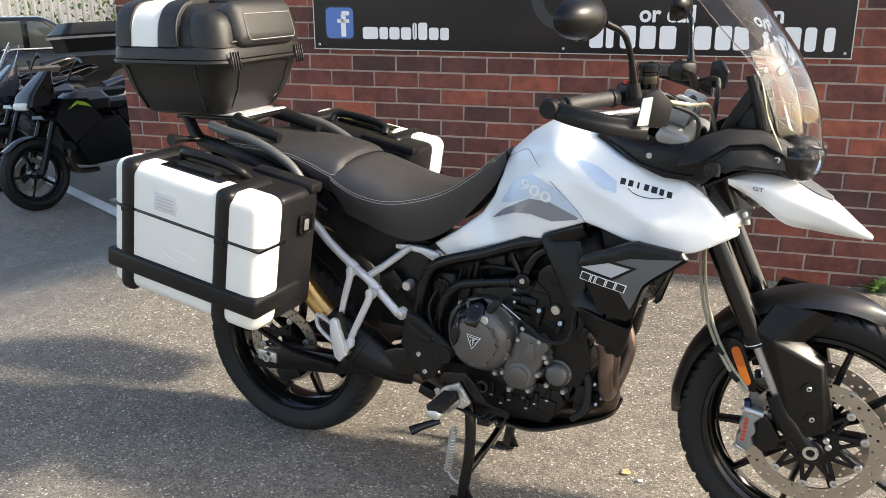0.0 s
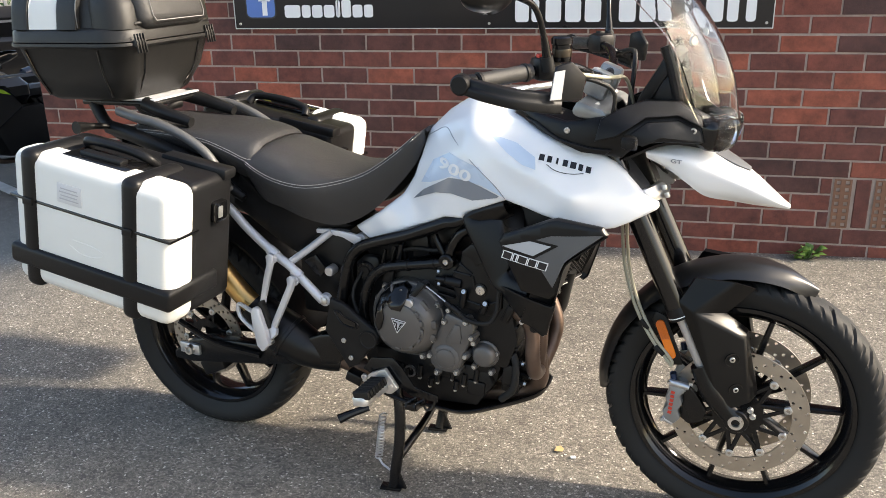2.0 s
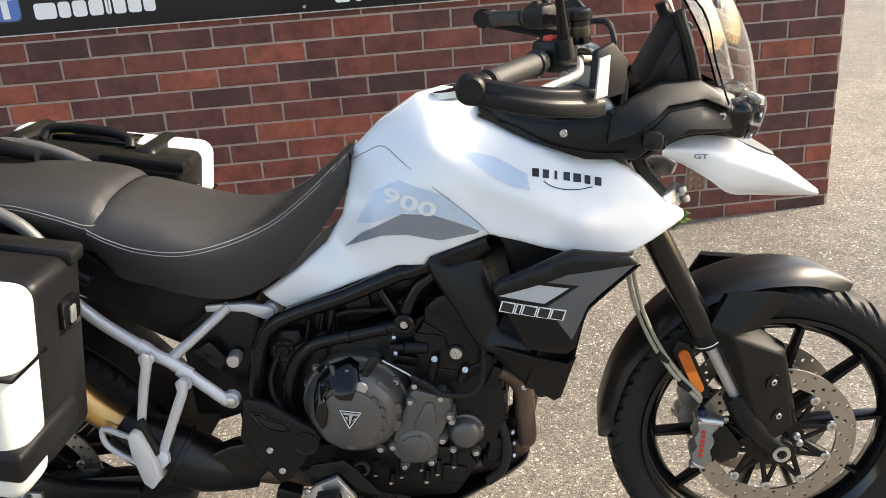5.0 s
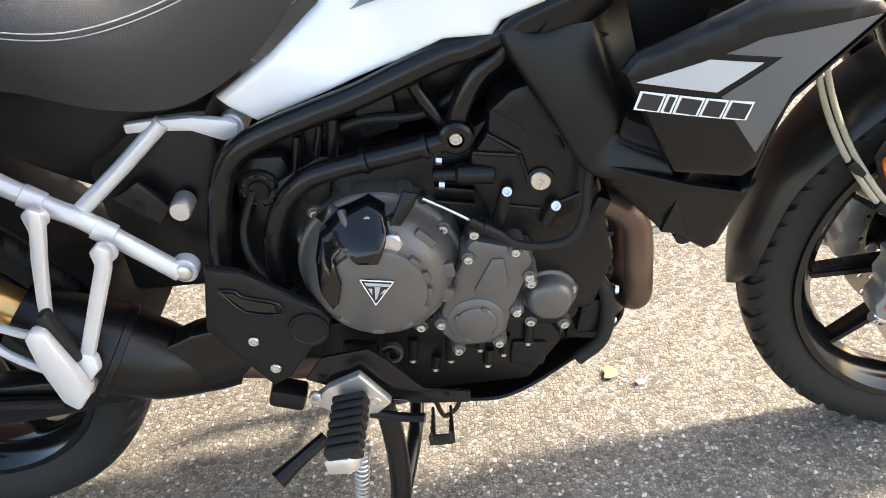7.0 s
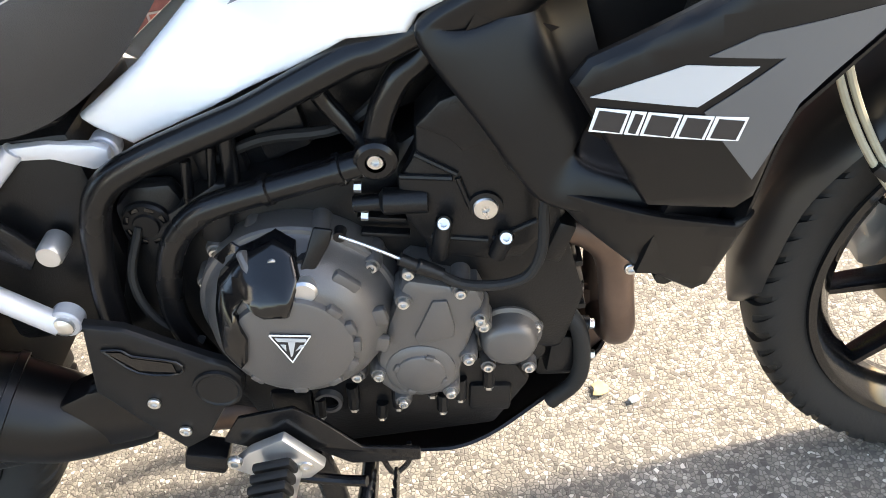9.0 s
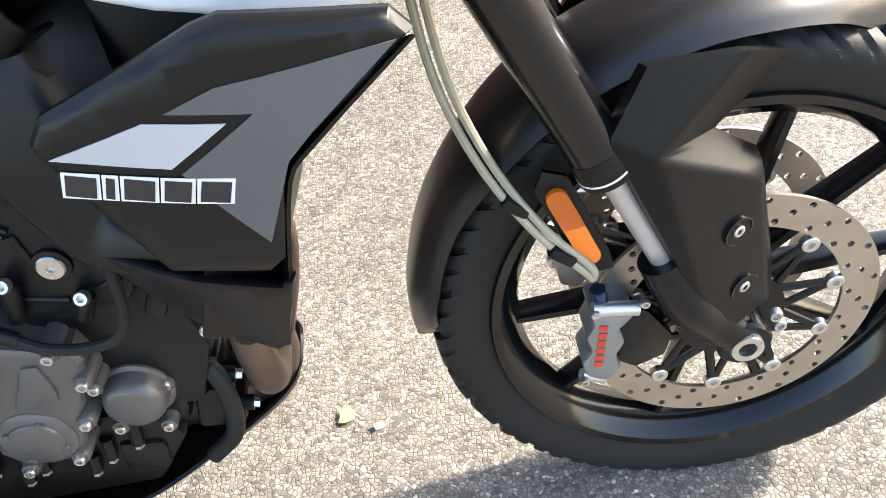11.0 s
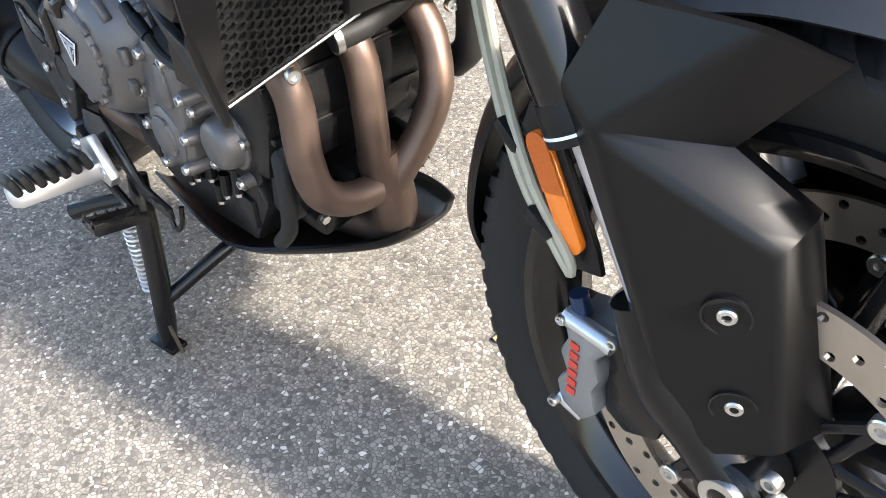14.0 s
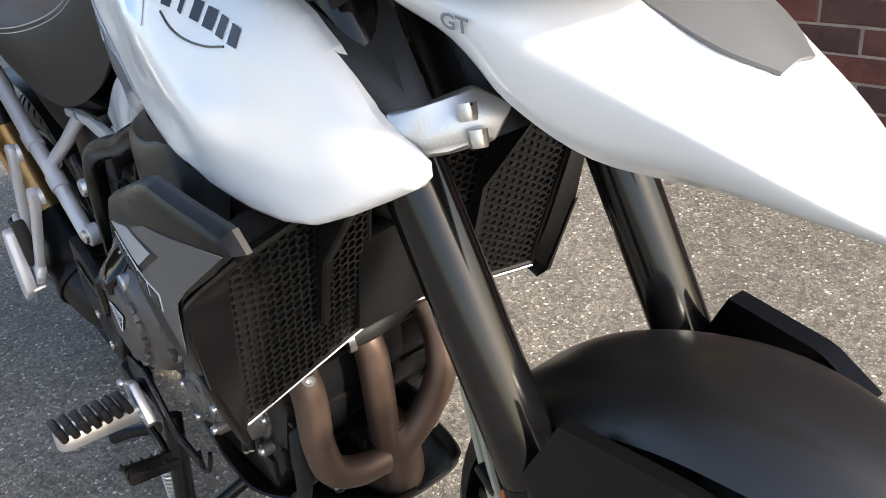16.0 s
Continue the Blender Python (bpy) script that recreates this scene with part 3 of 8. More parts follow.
tank_base = spread([(0.56, 0.735, -0.082), (0.60, 0.69, -0.088), (0.725, 0.808, -0.086), (0.70, 0.74, -0.108), (0.80, 0.762, -0.128), (0.883, 0.786, -0.143), (1.004, 0.851, -0.172), (1.10, 0.845, -0.187),
                    (1.20, 0.803, -0.180), (1.258, 0.800, -0.167), (1.325, 0.830, -0.142), (1.354, 0.848, -0.130), (1.340, 0.866, -0.130), (1.168, 0.868, -0.184), (1.26, 0.86, -0.160), (1.31, 0.862, -0.146), (1.083, 0.93, -0.176),
                    (1.083, 0.964, -0.166), (1.203, 0.931, -0.160), (1.278, 0.926, -0.136), (1.310, 0.890, -0.136), (1.225, 0.96, -0.138), (1.18, 0.975, -0.126), (0.995, 1.042, -0.070), (0.93, 1.088, -0.004),
                    (0.92, 1.055, -0.080), (0.90, 1.0, -0.128), (0.86, 0.93, -0.138), (0.80, 0.86, -0.122), (0.747, 0.985, -0.008), (0.79, 0.985, -0.055), (0.745, 0.90, -0.078), (0.64, 0.79, -0.085),
                    (0.87, 1.078, -0.006), (1.0, 1.077, -0.004), (1.016, 1.05, -0.05), (0.97, 0.94, -0.165), (0.82, 1.03, -0.03), (0.98, 0.90, -0.168)], 2e-4)


def near_line(x, z, pts):
    """Distance from (x, z) to a broken line."""
    d = 1e9
    for (ax, az), (bx, bz) in zip(pts, pts[1:]):
        ux, uz = bx - ax, bz - az
        t = min(1, max(0, ((x - ax) * ux + (z - az) * uz) / (ux * ux + uz * uz)))
        d = min(d, math.hypot(x - ax - t * ux, z - az - t * uz))
    return d


SEAM = [(0.752, 0.968), (0.782, 0.984), (0.819, 0.998), (0.860, 0.977), (0.921, 0.935), (0.980, 0.884), (1.006, 0.856)]


def tank_y(x, z):
    """The tank's side, with a pressed edge along the shoulder, one along the flank and a hollow over the nose."""
    y = tank_base(x, z)
    for line, high, wide in ((((0.83, 1.030), (0.955, 0.985), (1.075, 0.918), (1.168, 0.870)), 0.0065, 0.045), (((1.168, 0.870), (1.27, 0.845), (1.40, 0.852)), 0.002, 0.045), (((0.90, 0.955), (1.01, 0.862), (1.10, 0.838)), 0.004, 0.030), (((0.69, 0.775), (0.78, 0.845), (0.80, 0.92)), 0.003, 0.030)):
        d = near_line(x, z, line)
        if d < wide:
            y -= high * (1 - (math.sqrt(d * d + 0.0001) - 0.01) / wide) ** 2 if d < wide * 0.98 else 0
    d = near_line(x, z, ((0.985, 0.988), (1.06, 0.950)))
    if d < 0.03:
        y += 0.005 * (1 - (d / 0.03) ** 2) ** 2
    d = near_line(x, z, ((1.15, 0.902), (1.205, 0.905)))
    if d < 0.024:
        y += 0.003 * (1 - (d / 0.024) ** 2) ** 2
    return y


tank = part("tank", panel(TANK, tank_y, 0.006, 0.010, 0.009), WHITE, bike, "gloss white fuel tank with pale blue decals", angle=45)
part("tank_side", mirrored(panel(TANK, tank_y, 0.006, 0.016, 0.009)), WHITE, tank, angle=45)
part("panel_gap", tube([(x, tank_y(x, z) - 0.0002, z) for x, z in SEAM], 0.0011, 6, 8), SEAML, tank)

both_sides = ((lambda b: b), mirrored)
INFILL = pbr("dark_grey_plastic", (0.032, 0.032, 0.033), 0.42, var=0.1, bump=0.08, bscale=600)
for f in both_sides:
    part("tank_infill", f(slab([(1.185, -0.118, 0.975), (1.228, -0.131, 0.960), (1.255, -0.131, 0.946), (1.280, -0.128, 0.925), (1.298, -0.124, 0.905), (1.313, -0.120, 0.888), (1.326, -0.114, 0.877), (1.340, -0.104, 0.873), (1.330, -0.090, 0.890), (1.285, -0.078, 0.942), (1.235, -0.075, 0.985), (1.19, -0.08, 0.995)], 0.004, 0.001)), INFILL, tank, "dark grey inner panel at the tank's front")

# seats
def seat_skin(rows):
    """Rows of (x, z_bottom, z_piping, z_top, half_width)."""
    net = []
    for x, zb, zs, zt, w in rows:
        half = [(x, -w * 0.86, zb), (x, -w * 0.98, (zb + zs) / 2), (x, -w, zs), (x, -w * 0.80, zs + (zt - zs) * 0.72), (x, -w * 0.4, zt)]
        net.append(half + [(x, 0, zt + 0.002)] + [(px, -py, pz) for px, py, pz in half[::-1]])
    return patch(net, 5, 4, 0.01)


rider = [(0.262, 0.835, 0.893, 0.925, 0.150), (0.30, 0.79, 0.873, 0.930, 0.155), (0.36, 0.772, 0.852, 0.912, 0.160), (0.44, 0.745, 0.842, 0.884, 0.160),
         (0.52, 0.732, 0.850, 0.868, 0.138), (0.60, 0.765, 0.875, 0.874, 0.112), (0.67, 0.83, 0.920, 0.925, 0.092), (0.728, 0.90, 0.968, 0.975, 0.074), (0.75, 0.955, 0.985, 0.988, 0.05)]
seat = part("rider_seat", seat_skin(rider), SEATM, bike, "black vinyl rider seat with pale twin stitching", angle=60)
pill = [(-0.165, 0.93, 0.955, 0.965, 0.115), (-0.10, 0.925, 0.962, 0.984, 0.130), (0.0, 0.915, 0.960, 0.978, 0.140), (0.12, 0.895, 0.948, 0.972, 0.145), (0.20, 0.865, 0.925, 0.966, 0.148), (0.262, 0.842, 0.90, 0.952, 0.146), (0.285, 0.85, 0.90, 0.935, 0.13)]
pillion = part("pillion_seat", seat_skin(pill), SEATM, bike, "black vinyl passenger seat", angle=60)
for rows, owner in ((rider[:-1], seat), (pill, pillion)):
    for off in (-0.0035, 0.0035):
        for s in (-1, 1):
            part("stitching", tube([(x, s * (w + 0.0008), zs + off) for x, zb, zs, zt, w in rows], 0.0008, 5, 6), STITCH, owner)

# radiator shrouds
PLATE = [(1.006, 0.768), (1.020, 0.786), (1.132, 0.832), (1.150, 0.836), (1.250, 0.819), (1.263, 0.803), (1.232, 0.778), (1.188, 0.748), (1.174, 0.736), (1.166, 0.722), (1.149, 0.650), (1.133, 0.637), (1.060, 0.649)]
plate_y = spread([(1.006, 0.768, -0.234), (1.14, 0.83, -0.240), (1.26, 0.803, -0.228), (1.17, 0.73, -0.245), (1.135, 0.637, -0.238), (1.06, 0.648, -0.235), (1.09, 0.74, -0.2445)])
LOWER = [(0.982, 0.646), (1.058, 0.636), (1.135, 0.620), (1.149, 0.634), (1.120, 0.538), (1.108, 0.527), (1.054, 0.560), (1.004, 0.612)]
low_y = spread([(0.982, 0.646, -0.184), (1.058, 0.635, -0.222), (1.14, 0.62, -0.235), (1.12, 0.536, -0.213), (1.054, 0.556, -0.199), (1.0, 0.615, -0.187)])
# the scoop: stations along its outer lip, (x, z, crest y, inward x, inward z)
SCOOP = [(1.000, 0.845, -0.172, 0.25, -0.97), (0.940, 0.822, -0.162, 0.45, -0.89), (0.905, 0.806, -0.160, 0.80, -0.60), (0.892, 0.792, -0.162, 1.0, 0.0), (0.903, 0.764, -0.168, 0.90, 0.43), (0.934, 0.712, -0.178, 0.88, 0.47),
         (0.960, 0.660, -0.184, 0.86, 0.51), (0.979, 0.632, -0.188, 0.60, 0.80), (1.010, 0.622, -0.197, 0.25, 0.97), (1.066, 0.607, -0.207, 0.05, 1.0)]


def scoop_rows():
    rows = []
    wide = (0.5, 0.8, 1.1, 1.45, 1.45, 1.2, 1.0, 0.8, 0.6, 0.55)
    deep = (1.0, 1.0, 1.0, 1.0, 1.0, 0.8, 0.55, 0.5, 0.5, 0.5)
    for (x, z, y, dx, dz), wd, dp in zip(SCOOP, wide, deep):
        row = [(x + dx * a, y + b, z + dz * a) for a, b in ((0.008, 0.040), (-0.001, 0.018), (-0.002, 0.008), (0.002, 0.002), (0.008, 0.0))]
        row += [(x + dx * (0.008 + a * wd), y + b * dp, z + dz * (0.008 + a * wd)) for a, b in ((0.016, 0.002), (0.040, 0.010), (0.056, 0.020), (0.066, 0.040), (0.090, 0.072))]
        rows.append(row)
    return rows


for side in (1, -1):
    f = (lambda b: b) if side == 1 else mirrored
    sh = part("radiator_shroud", f(panel(PLATE, plate_y, 0.005, 0.02, 0.011)), SATIN, bike, "satin black radiator shroud with grey decals")
    part("duct_panel", f(patch(scoop_rows(), 5, 4, 0.003)), SATIN, sh, "hollow black air scoop with rounded lip", angle=85)
    part("duct_back", f(panel([(0.97, 0.80), (1.02, 0.82), (1.13, 0.815), (1.23, 0.79), (1.15, 0.70), (1.12, 0.62), (1.02, 0.63), (0.97, 0.70)], lambda x, z: -0.104, 0.006, 0.05, 0.004)), BLACKP, sh)
    part("lower_panel", f(panel(LOWER, low_y, 0.004, 0.012, 0.005)), SATIN, sh)
    part("front_cheek", f(patch([[(1.262, -0.226, 0.803), (1.226, -0.203, 0.785)], [(1.188, -0.242, 0.747), (1.182, -0.206, 0.748)], [(1.165, -0.242, 0.720), (1.166, -0.205, 0.704)], [(1.147, -0.236, 0.650), (1.138, -0.203, 0.635)], [(1.140, -0.231, 0.617), (1.124, -0.201, 0.600)], [(1.118, -0.212, 0.537), (1.104, -0.198, 0.556)]], 3, 3, 0.003)), SATIN, sh, "angled black front face of the shroud")
    part("screw", f(bolt((1.0535, -0.1985, 0.556), 0.006, 0.004)), STEEL, sh)
    up = lambda x, z: plate_y(x, z) - 0.0012
    part("decal", f(panel([(1.019, 0.7605), (1.088, 0.7805), (1.139, 0.7725), (1.096, 0.746)], up, 0.001, 0.02, 0)), DECALW, sh, "pale grey parallelogram decal")
    part("decal", f(panel([(1.103, 0.785), (1.138, 0.797), (1.252, 0.803), (1.190, 0.756), (1.170, 0.738), (1.1415, 0.672), (1.116, 0.713), (1.101, 0.741), (1.157, 0.776)], up, 0.001, 0.02, 0)), DECALM, sh, "mid-grey flash decal")

# ---------------------------------------------------------------- frame, engine, exhaust
def both(make, name, material, parent, label="", **kw):
    """The same part on the near and the far side."""
    part(name, make(), material, parent, label, **kw)
    part(name, mirrored(make()), material, parent, label, **kw)


RAIL = [(0.505, -0.122, 0.465), (0.511, -0.122, 0.498), (0.522, -0.122, 0.560), (0.545, -0.122, 0.635), (0.570, -0.122, 0.669), (0.610, -0.122, 0.689), (0.668, -0.123, 0.708), (0.724, -0.124, 0.725), (0.779, -0.126, 0.747), (0.832, -0.126, 0.767), (0.872, -0.126, 0.777), (1.0, -0.110, 0.830), (1.15, -0.05, 0.915)]
frame_part = part("frame", tube(RAIL, 0.0155, 16), FRAMEB, bike, "black tubular steel frame")
part("rail", mirrored(tube(RAIL, 0.0155, 12)), FRAMEB, frame_part)
both(lambda: tube([(0.603, -0.128, 0.405), (0.596, -0.127, 0.431), (0.584, -0.126, 0.470), (0.581, -0.125, 0.508), (0.592, -0.125, 0.553), (0.613, -0.125, 0.595), (0.643, -0.125, 0.622), (0.677, -0.125, 0.634), (0.746, -0.125, 0.646), (0.822, -0.124, 0.659)], 0.0138, 16), "cradle_tube", FRAMEB, frame_part)
both(lambda: tube([(0.900, -0.108, 0.766), (0.888, -0.112, 0.752), (0.866, -0.115, 0.737), (0.845, -0.116, 0.706), (0.832, -0.116, 0.672)], 0.0135, 14), "brace_tube", FRAMEB, frame_part)
both(lambda: tube([(0.788, -0.100, 0.724), (0.794, -0.100, 0.710), (0.820, -0.104, 0.666)], 0.0095, 12), "brace_tube", FRAMEB, frame_part)
for x0, z0, x1, z1, r in ((0.686, 0.684, 0.676, 0.620, 0.009), (0.638, 0.664, 0.627, 0.612, 0.006), (0.668, 0.676, 0.654, 0.620, 0.005)):
    part("inner_post", rod((x0, -0.088, z0), (x1, -0.092, z1), r, 12), FRAMEB, frame_part)
for a, b in (((0.720, -0.125, 0.642), (0.728, -0.125, 0.6435)), ((0.794, -0.124, 0.654), (0.802, -0.124, 0.6555))):
    part("weld_collar", lathe([(0.0138, -0.003), (0.0165, -0.002), (0.0165, 0.004), (0.0138, 0.006)], 16, m=along(a, b)), FRAMEB, frame_part)
part("mount_boss", lathe([(0.010, -0.014), (0.0165, -0.014), (0.0205, -0.011), (0.0215, -0.004), (0.0215, 0.02), (0, 0.02), (0, -0.006), (0.010, -0.006)], 32, (0.832, -0.124, 0.664)), FRAMEB, frame_part)
part("screw", bolt((0.832, -0.131, 0.665), 0.0085, 0.007), STEEL, frame_part)
part("pivot_plate", prism([(0.548, 0.620), (0.573, 0.643), (0.614, 0.641), (0.624, 0.612), (0.596, 0.560), (0.570, 0.500), (0.556, 0.492), (0.543, 0.548)], -0.092, -0.07, 0.007), ENGINEB, frame_part)
part("pivot_cap", lathe([(0, -0.008), (0.013, -0.008), (0.0145, -0.005), (0.017, -0.005), (0.024, -0.006), (0.0265, -0.003), (0.027, 0.012), (0, 0.012)], 40, (0.578, -0.094, 0.600)), BLACKP, frame_part, "round black pivot cap")
for k in range(8):
    a = math.pi / 4 * k + 0.3
    part("ring_notch", rbox((0.578 + 0.0205 * math.cos(a), -0.0995, 0.600 + 0.0205 * math.sin(a)), (0.005, 0.003, 0.010), 0.0005, rot=(0, -math.degrees(a), 0)), GLOSSB, frame_part)

# silver rear subframe
SUBT = [(0.03, -0.128, 0.880), (0.175, -0.138, 0.768), (0.246, -0.140, 0.698), (0.332, -0.142, 0.631), (0.365, -0.142, 0.609), (0.402, -0.142, 0.574), (0.464, -0.142, 0.516)]
sub = part("subframe", tube(SUBT, 0.0125, 16), SILVER, bike, "silver-painted steel rear subframe")
part("tube_far", mirrored(tube(SUBT, 0.0125, 10)), SILVER, sub)
for f in both_sides:
    part("stay", f(slab([(0.572, -0.086, 0.692), (0.568, -0.086, 0.674), (0.550, -0.086, 0.672), (0.515, -0.088, 0.690), (0.478, -0.094, 0.697), (0.440, -0.098, 0.699), (0.440, -0.098, 0.712), (0.470, -0.095, 0.712), (0.520, -0.088, 0.708), (0.560, -0.086, 0.699)], 0.012, 0.003)), SILVER, sub, "flat silver stay under the seat")
    part("strut", f(tube([(0.485, -0.100, 0.706), (0.420, -0.116, 0.655), (0.352, -0.136, 0.606)], 0.0105, 14, bend=False)), SILVER, sub)
for c, r in (((0.559, -0.079, 0.683), 0.016), ((0.470, -0.142, 0.5185), 0.0175)):
    part("lug", lathe([(0, -0.004), (r * 0.9, -0.004), (r, -0.002), (r, 0.014), (0, 0.014)], 28, c), SILVER, sub)
    part("screw", lathe([(0, -0.012), (0.0045, -0.012), (0.008, -0.011), (0.0115, -0.009), (0.0118, -0.004), (0, -0.004)], 12, c), STEEL, sub)
part("weld_bead", lathe([(0.0105, -0.003), (0.0145, -0.001), (0.0145, 0.003), (0.0105, 0.005)], 16, m=along((0.358, -0.134, 0.610), (0.42, -0.116, 0.655))), SILVER, sub)
for x, z in ((0.317, 0.642), (0.388, 0.587)):
    part("clamp_ring", lathe([(0.0125, -0.014), (0.0150, -0.013), (0.0150, 0.013), (0.0125, 0.014)], 18, m=along((x, -0.142, z), (x + 0.1, -0.142, z - 0.078))), SILVER, sub)
# passenger foot-rest hanger: two cast arms meeting at the rest
hang = part("footrest_hanger", slab([(0.320, -0.174, 0.645), (0.333, -0.174, 0.654), (0.345, -0.174, 0.645), (0.343, -0.175, 0.625), (0.328, -0.180, 0.575), (0.314, -0.186, 0.520), (0.304, -0.192, 0.472), (0.292, -0.192, 0.482), (0.300, -0.186, 0.530), (0.312, -0.180, 0.585), (0.322, -0.175, 0.622)], 0.014, 0.004), SILVER, bike, "white-silver cast passenger footrest hanger")
part("arm", slab([(0.384, -0.178, 0.588), (0.397, -0.178, 0.598), (0.410, -0.178, 0.588), (0.403, -0.180, 0.560), (0.378, -0.188, 0.507), (0.350, -0.196, 0.448), (0.328, -0.200, 0.412), (0.317, -0.200, 0.420), (0.339, -0.194, 0.468), (0.366, -0.184, 0.528), (0.386, -0.180, 0.570)], 0.014, 0.004), SILVER, hang)
part("arm_foot", slab([(0.300, -0.190, 0.480), (0.322, -0.190, 0.462), (0.350, -0.196, 0.440), (0.352, -0.204, 0.424), (0.316, -0.206, 0.392), (0.300, -0.200, 0.420), (0.290, -0.194, 0.455)], 0.016, 0.004), SILVER, hang)
for c in ((0.331, -0.173, 0.634), (0.397, -0.177, 0.5785)):
    part("screw_seat", lathe([(0.0095, -0.003), (0.0135, -0.003), (0.015, 0.004), (0.0095, 0.004)], 24, c, closed=True), SILVER, hang)
    part("screw", bolt(c, 0.0085, 0.005), STEEL, hang)
part("heel_loop", tube([(0.300, -0.196, 0.468), (0.262, -0.195, 0.480), (0.222, -0.194, 0.496), (0.222, -0.196, 0.462), (0.258, -0.200, 0.432), (0.300, -0.204, 0.412)], 0.0062, 10, 4), SILVER, hang)
peg2 = part("passenger_footrest", slab([(0.286, -0.214, 0.498), (0.298, -0.214, 0.510), (0.312, -0.214, 0.504), (0.332, -0.218, 0.440), (0.340, -0.220, 0.405), (0.318, -0.222, 0.380), (0.302, -0.222, 0.396), (0.288, -0.216, 0.455)], 0.020, 0.005), SILVER, hang, "folded passenger footrest")
part("rubber_pad", rbox((0.318, -0.208, 0.482), (0.014, 0.022, 0.080), 0.004, rot=(0, -16, 0)), RUBBER, hang)
part("pin", lathe([(0, -0.008), (0.005, -0.008), (0.006, -0.006), (0.006, 0.012), (0, 0.012)], 14, (0.334, -0.220, 0.404)), STEEL, hang)

# black side cover under the seat, and air box behind the frame
both(lambda: panel([(0.22, 0.86), (0.285, 0.79), (0.47, 0.745), (0.535, 0.72), (0.50, 0.695), (0.44, 0.655), (0.39, 0.60), (0.33, 0.645), (0.17, 0.76)], spread([(0.2, 0.8, -0.112), (0.5, 0.7, -0.080), (0.36, 0.66, -0.098), (0.3, 0.78, -0.118), (0.45, 0.75, -0.112)]), 0.008, 0.03, 0.01), "side_cover", BLACKP, bike, "black textured side cover")
part("tail_unit", patch([[(-0.22, -0.11, 0.90), (-0.22, 0, 0.95), (-0.22, 0.11, 0.90)], [(0.0, -0.118, 0.86), (0, 0, 0.93), (0, 0.118, 0.86)], [(0.22, -0.105, 0.78), (0.22, 0, 0.88), (0.22, 0.105, 0.78)], [(0.50, -0.075, 0.68), (0.5, 0, 0.74), (0.5, 0.075, 0.68)]], 6, 5, 0.02), BLACKP, bike, "black tail moulding under the seat")
part("air_box", prism([(0.56, 0.66), (0.70, 0.70), (0.98, 0.80), (1.12, 0.86), (1.10, 0.70), (0.92, 0.69), (0.76, 0.65), (0.60, 0.58)], -0.068, 0.068, 0.015), ENGINEB, bike, "black air box behind the frame")
for x, z in ((0.665, 0.655), (0.735, 0.678)):
    both(lambda: prism([(x - 0.025, z + 0.02), (x + 0.025, z + 0.035), (x + 0.03, z - 0.02), (x - 0.02, z - 0.032)], -0.082, -0.06, 0.006), "throttle_body", ENGINEB, bike)
# engine
engine = part("engine", prism([(0.50, 0.48), (0.55, 0.585), (0.66, 0.64), (0.80, 0.635), (0.88, 0.675), (0.965, 0.60), (0.985, 0.50), (0.970, 0.40), (0.955, 0.33), (0.90, 0.275), (0.70, 0.265), (0.57, 0.32)], -0.100, 0.115, 0.012), ENGINEB, bike, "black three-cylinder engine with grey covers")
head_y = spread([(0.85, 0.64, -0.126), (0.90, 0.71, -0.130), (0.98, 0.58, -0.134), (0.85, 0.56, -0.130), (0.92, 0.60, -0.138)])
part("cylinder_head", panel([(0.846, 0.634), (0.868, 0.664), (0.872, 0.692), (0.899, 0.718), (0.919, 0.724), (0.976, 0.644), (0.983, 0.612), (0.981, 0.554), (0.956, 0.528), (0.918, 0.532), (0.867, 0.544), (0.843, 0.600)], head_y, 0.04, 0.02, 0.007), ENGINEB, engine, "black cylinder head cover")
part("head_ridge", panel([(0.873, 0.694), (0.899, 0.718), (0.919, 0.724), (0.968, 0.648), (0.928, 0.669), (0.913, 0.664), (0.904, 0.677)], lambda x, z: head_y(x, z) - 0.005, 0.01, 0.02, 0.004), ENGINEB, engine)
for x, z, r in ((0.927, 0.602, 0.0125),):
    part("core_plug", lathe([(0, -0.0035), (r * 0.25, -0.0035), (r * 0.3, -0.006), (r * 0.9, -0.006), (r, -0.0045), (r, 0.004), (0, 0.004)], 28, (x, head_y(x, z) - 0.001, z)), STEEL, engine)
    part("plug_ring", lathe([(r, -0.003), (r + 0.004, -0.002), (r + 0.005, 0.003), (r, 0.003)], 28, (x, head_y(x, z) - 0.001, z)), ENGINEB, engine)
for x, z, dz in ((0.886, 0.592, 0.042), (0.943, 0.566, 0.024)):
    part("head_post", tube([(x, -0.143, z + 0.002), (x - 0.012, -0.141, z - dz)], 0.0088, 12), ENGINEB, engine)
    part("screw", bolt((x, -0.149, z), 0.0068, 0.008, pose(x, -0.148, z + 0.003, -28, 0, 0)), STEEL, engine)
for z in (0.634, 0.600):
    part("screw", lathe([(0, 0), (0.0055, 0), (0.0055, 0.007), (0, 0.007)], 6, m=along((0.812, -0.128, z), (0.802, -0.128, z + 0.002))), STEEL, engine)
part("injector_stub", tube([(0.800, -0.126, 0.614), (0.826, -0.126, 0.613), (0.830, -0.126, 0.613), (0.872, -0.126, 0.609)], [0.0085, 0.0085, 0.0135, 0.0135], 14, bend=False), ENGINEB, engine)
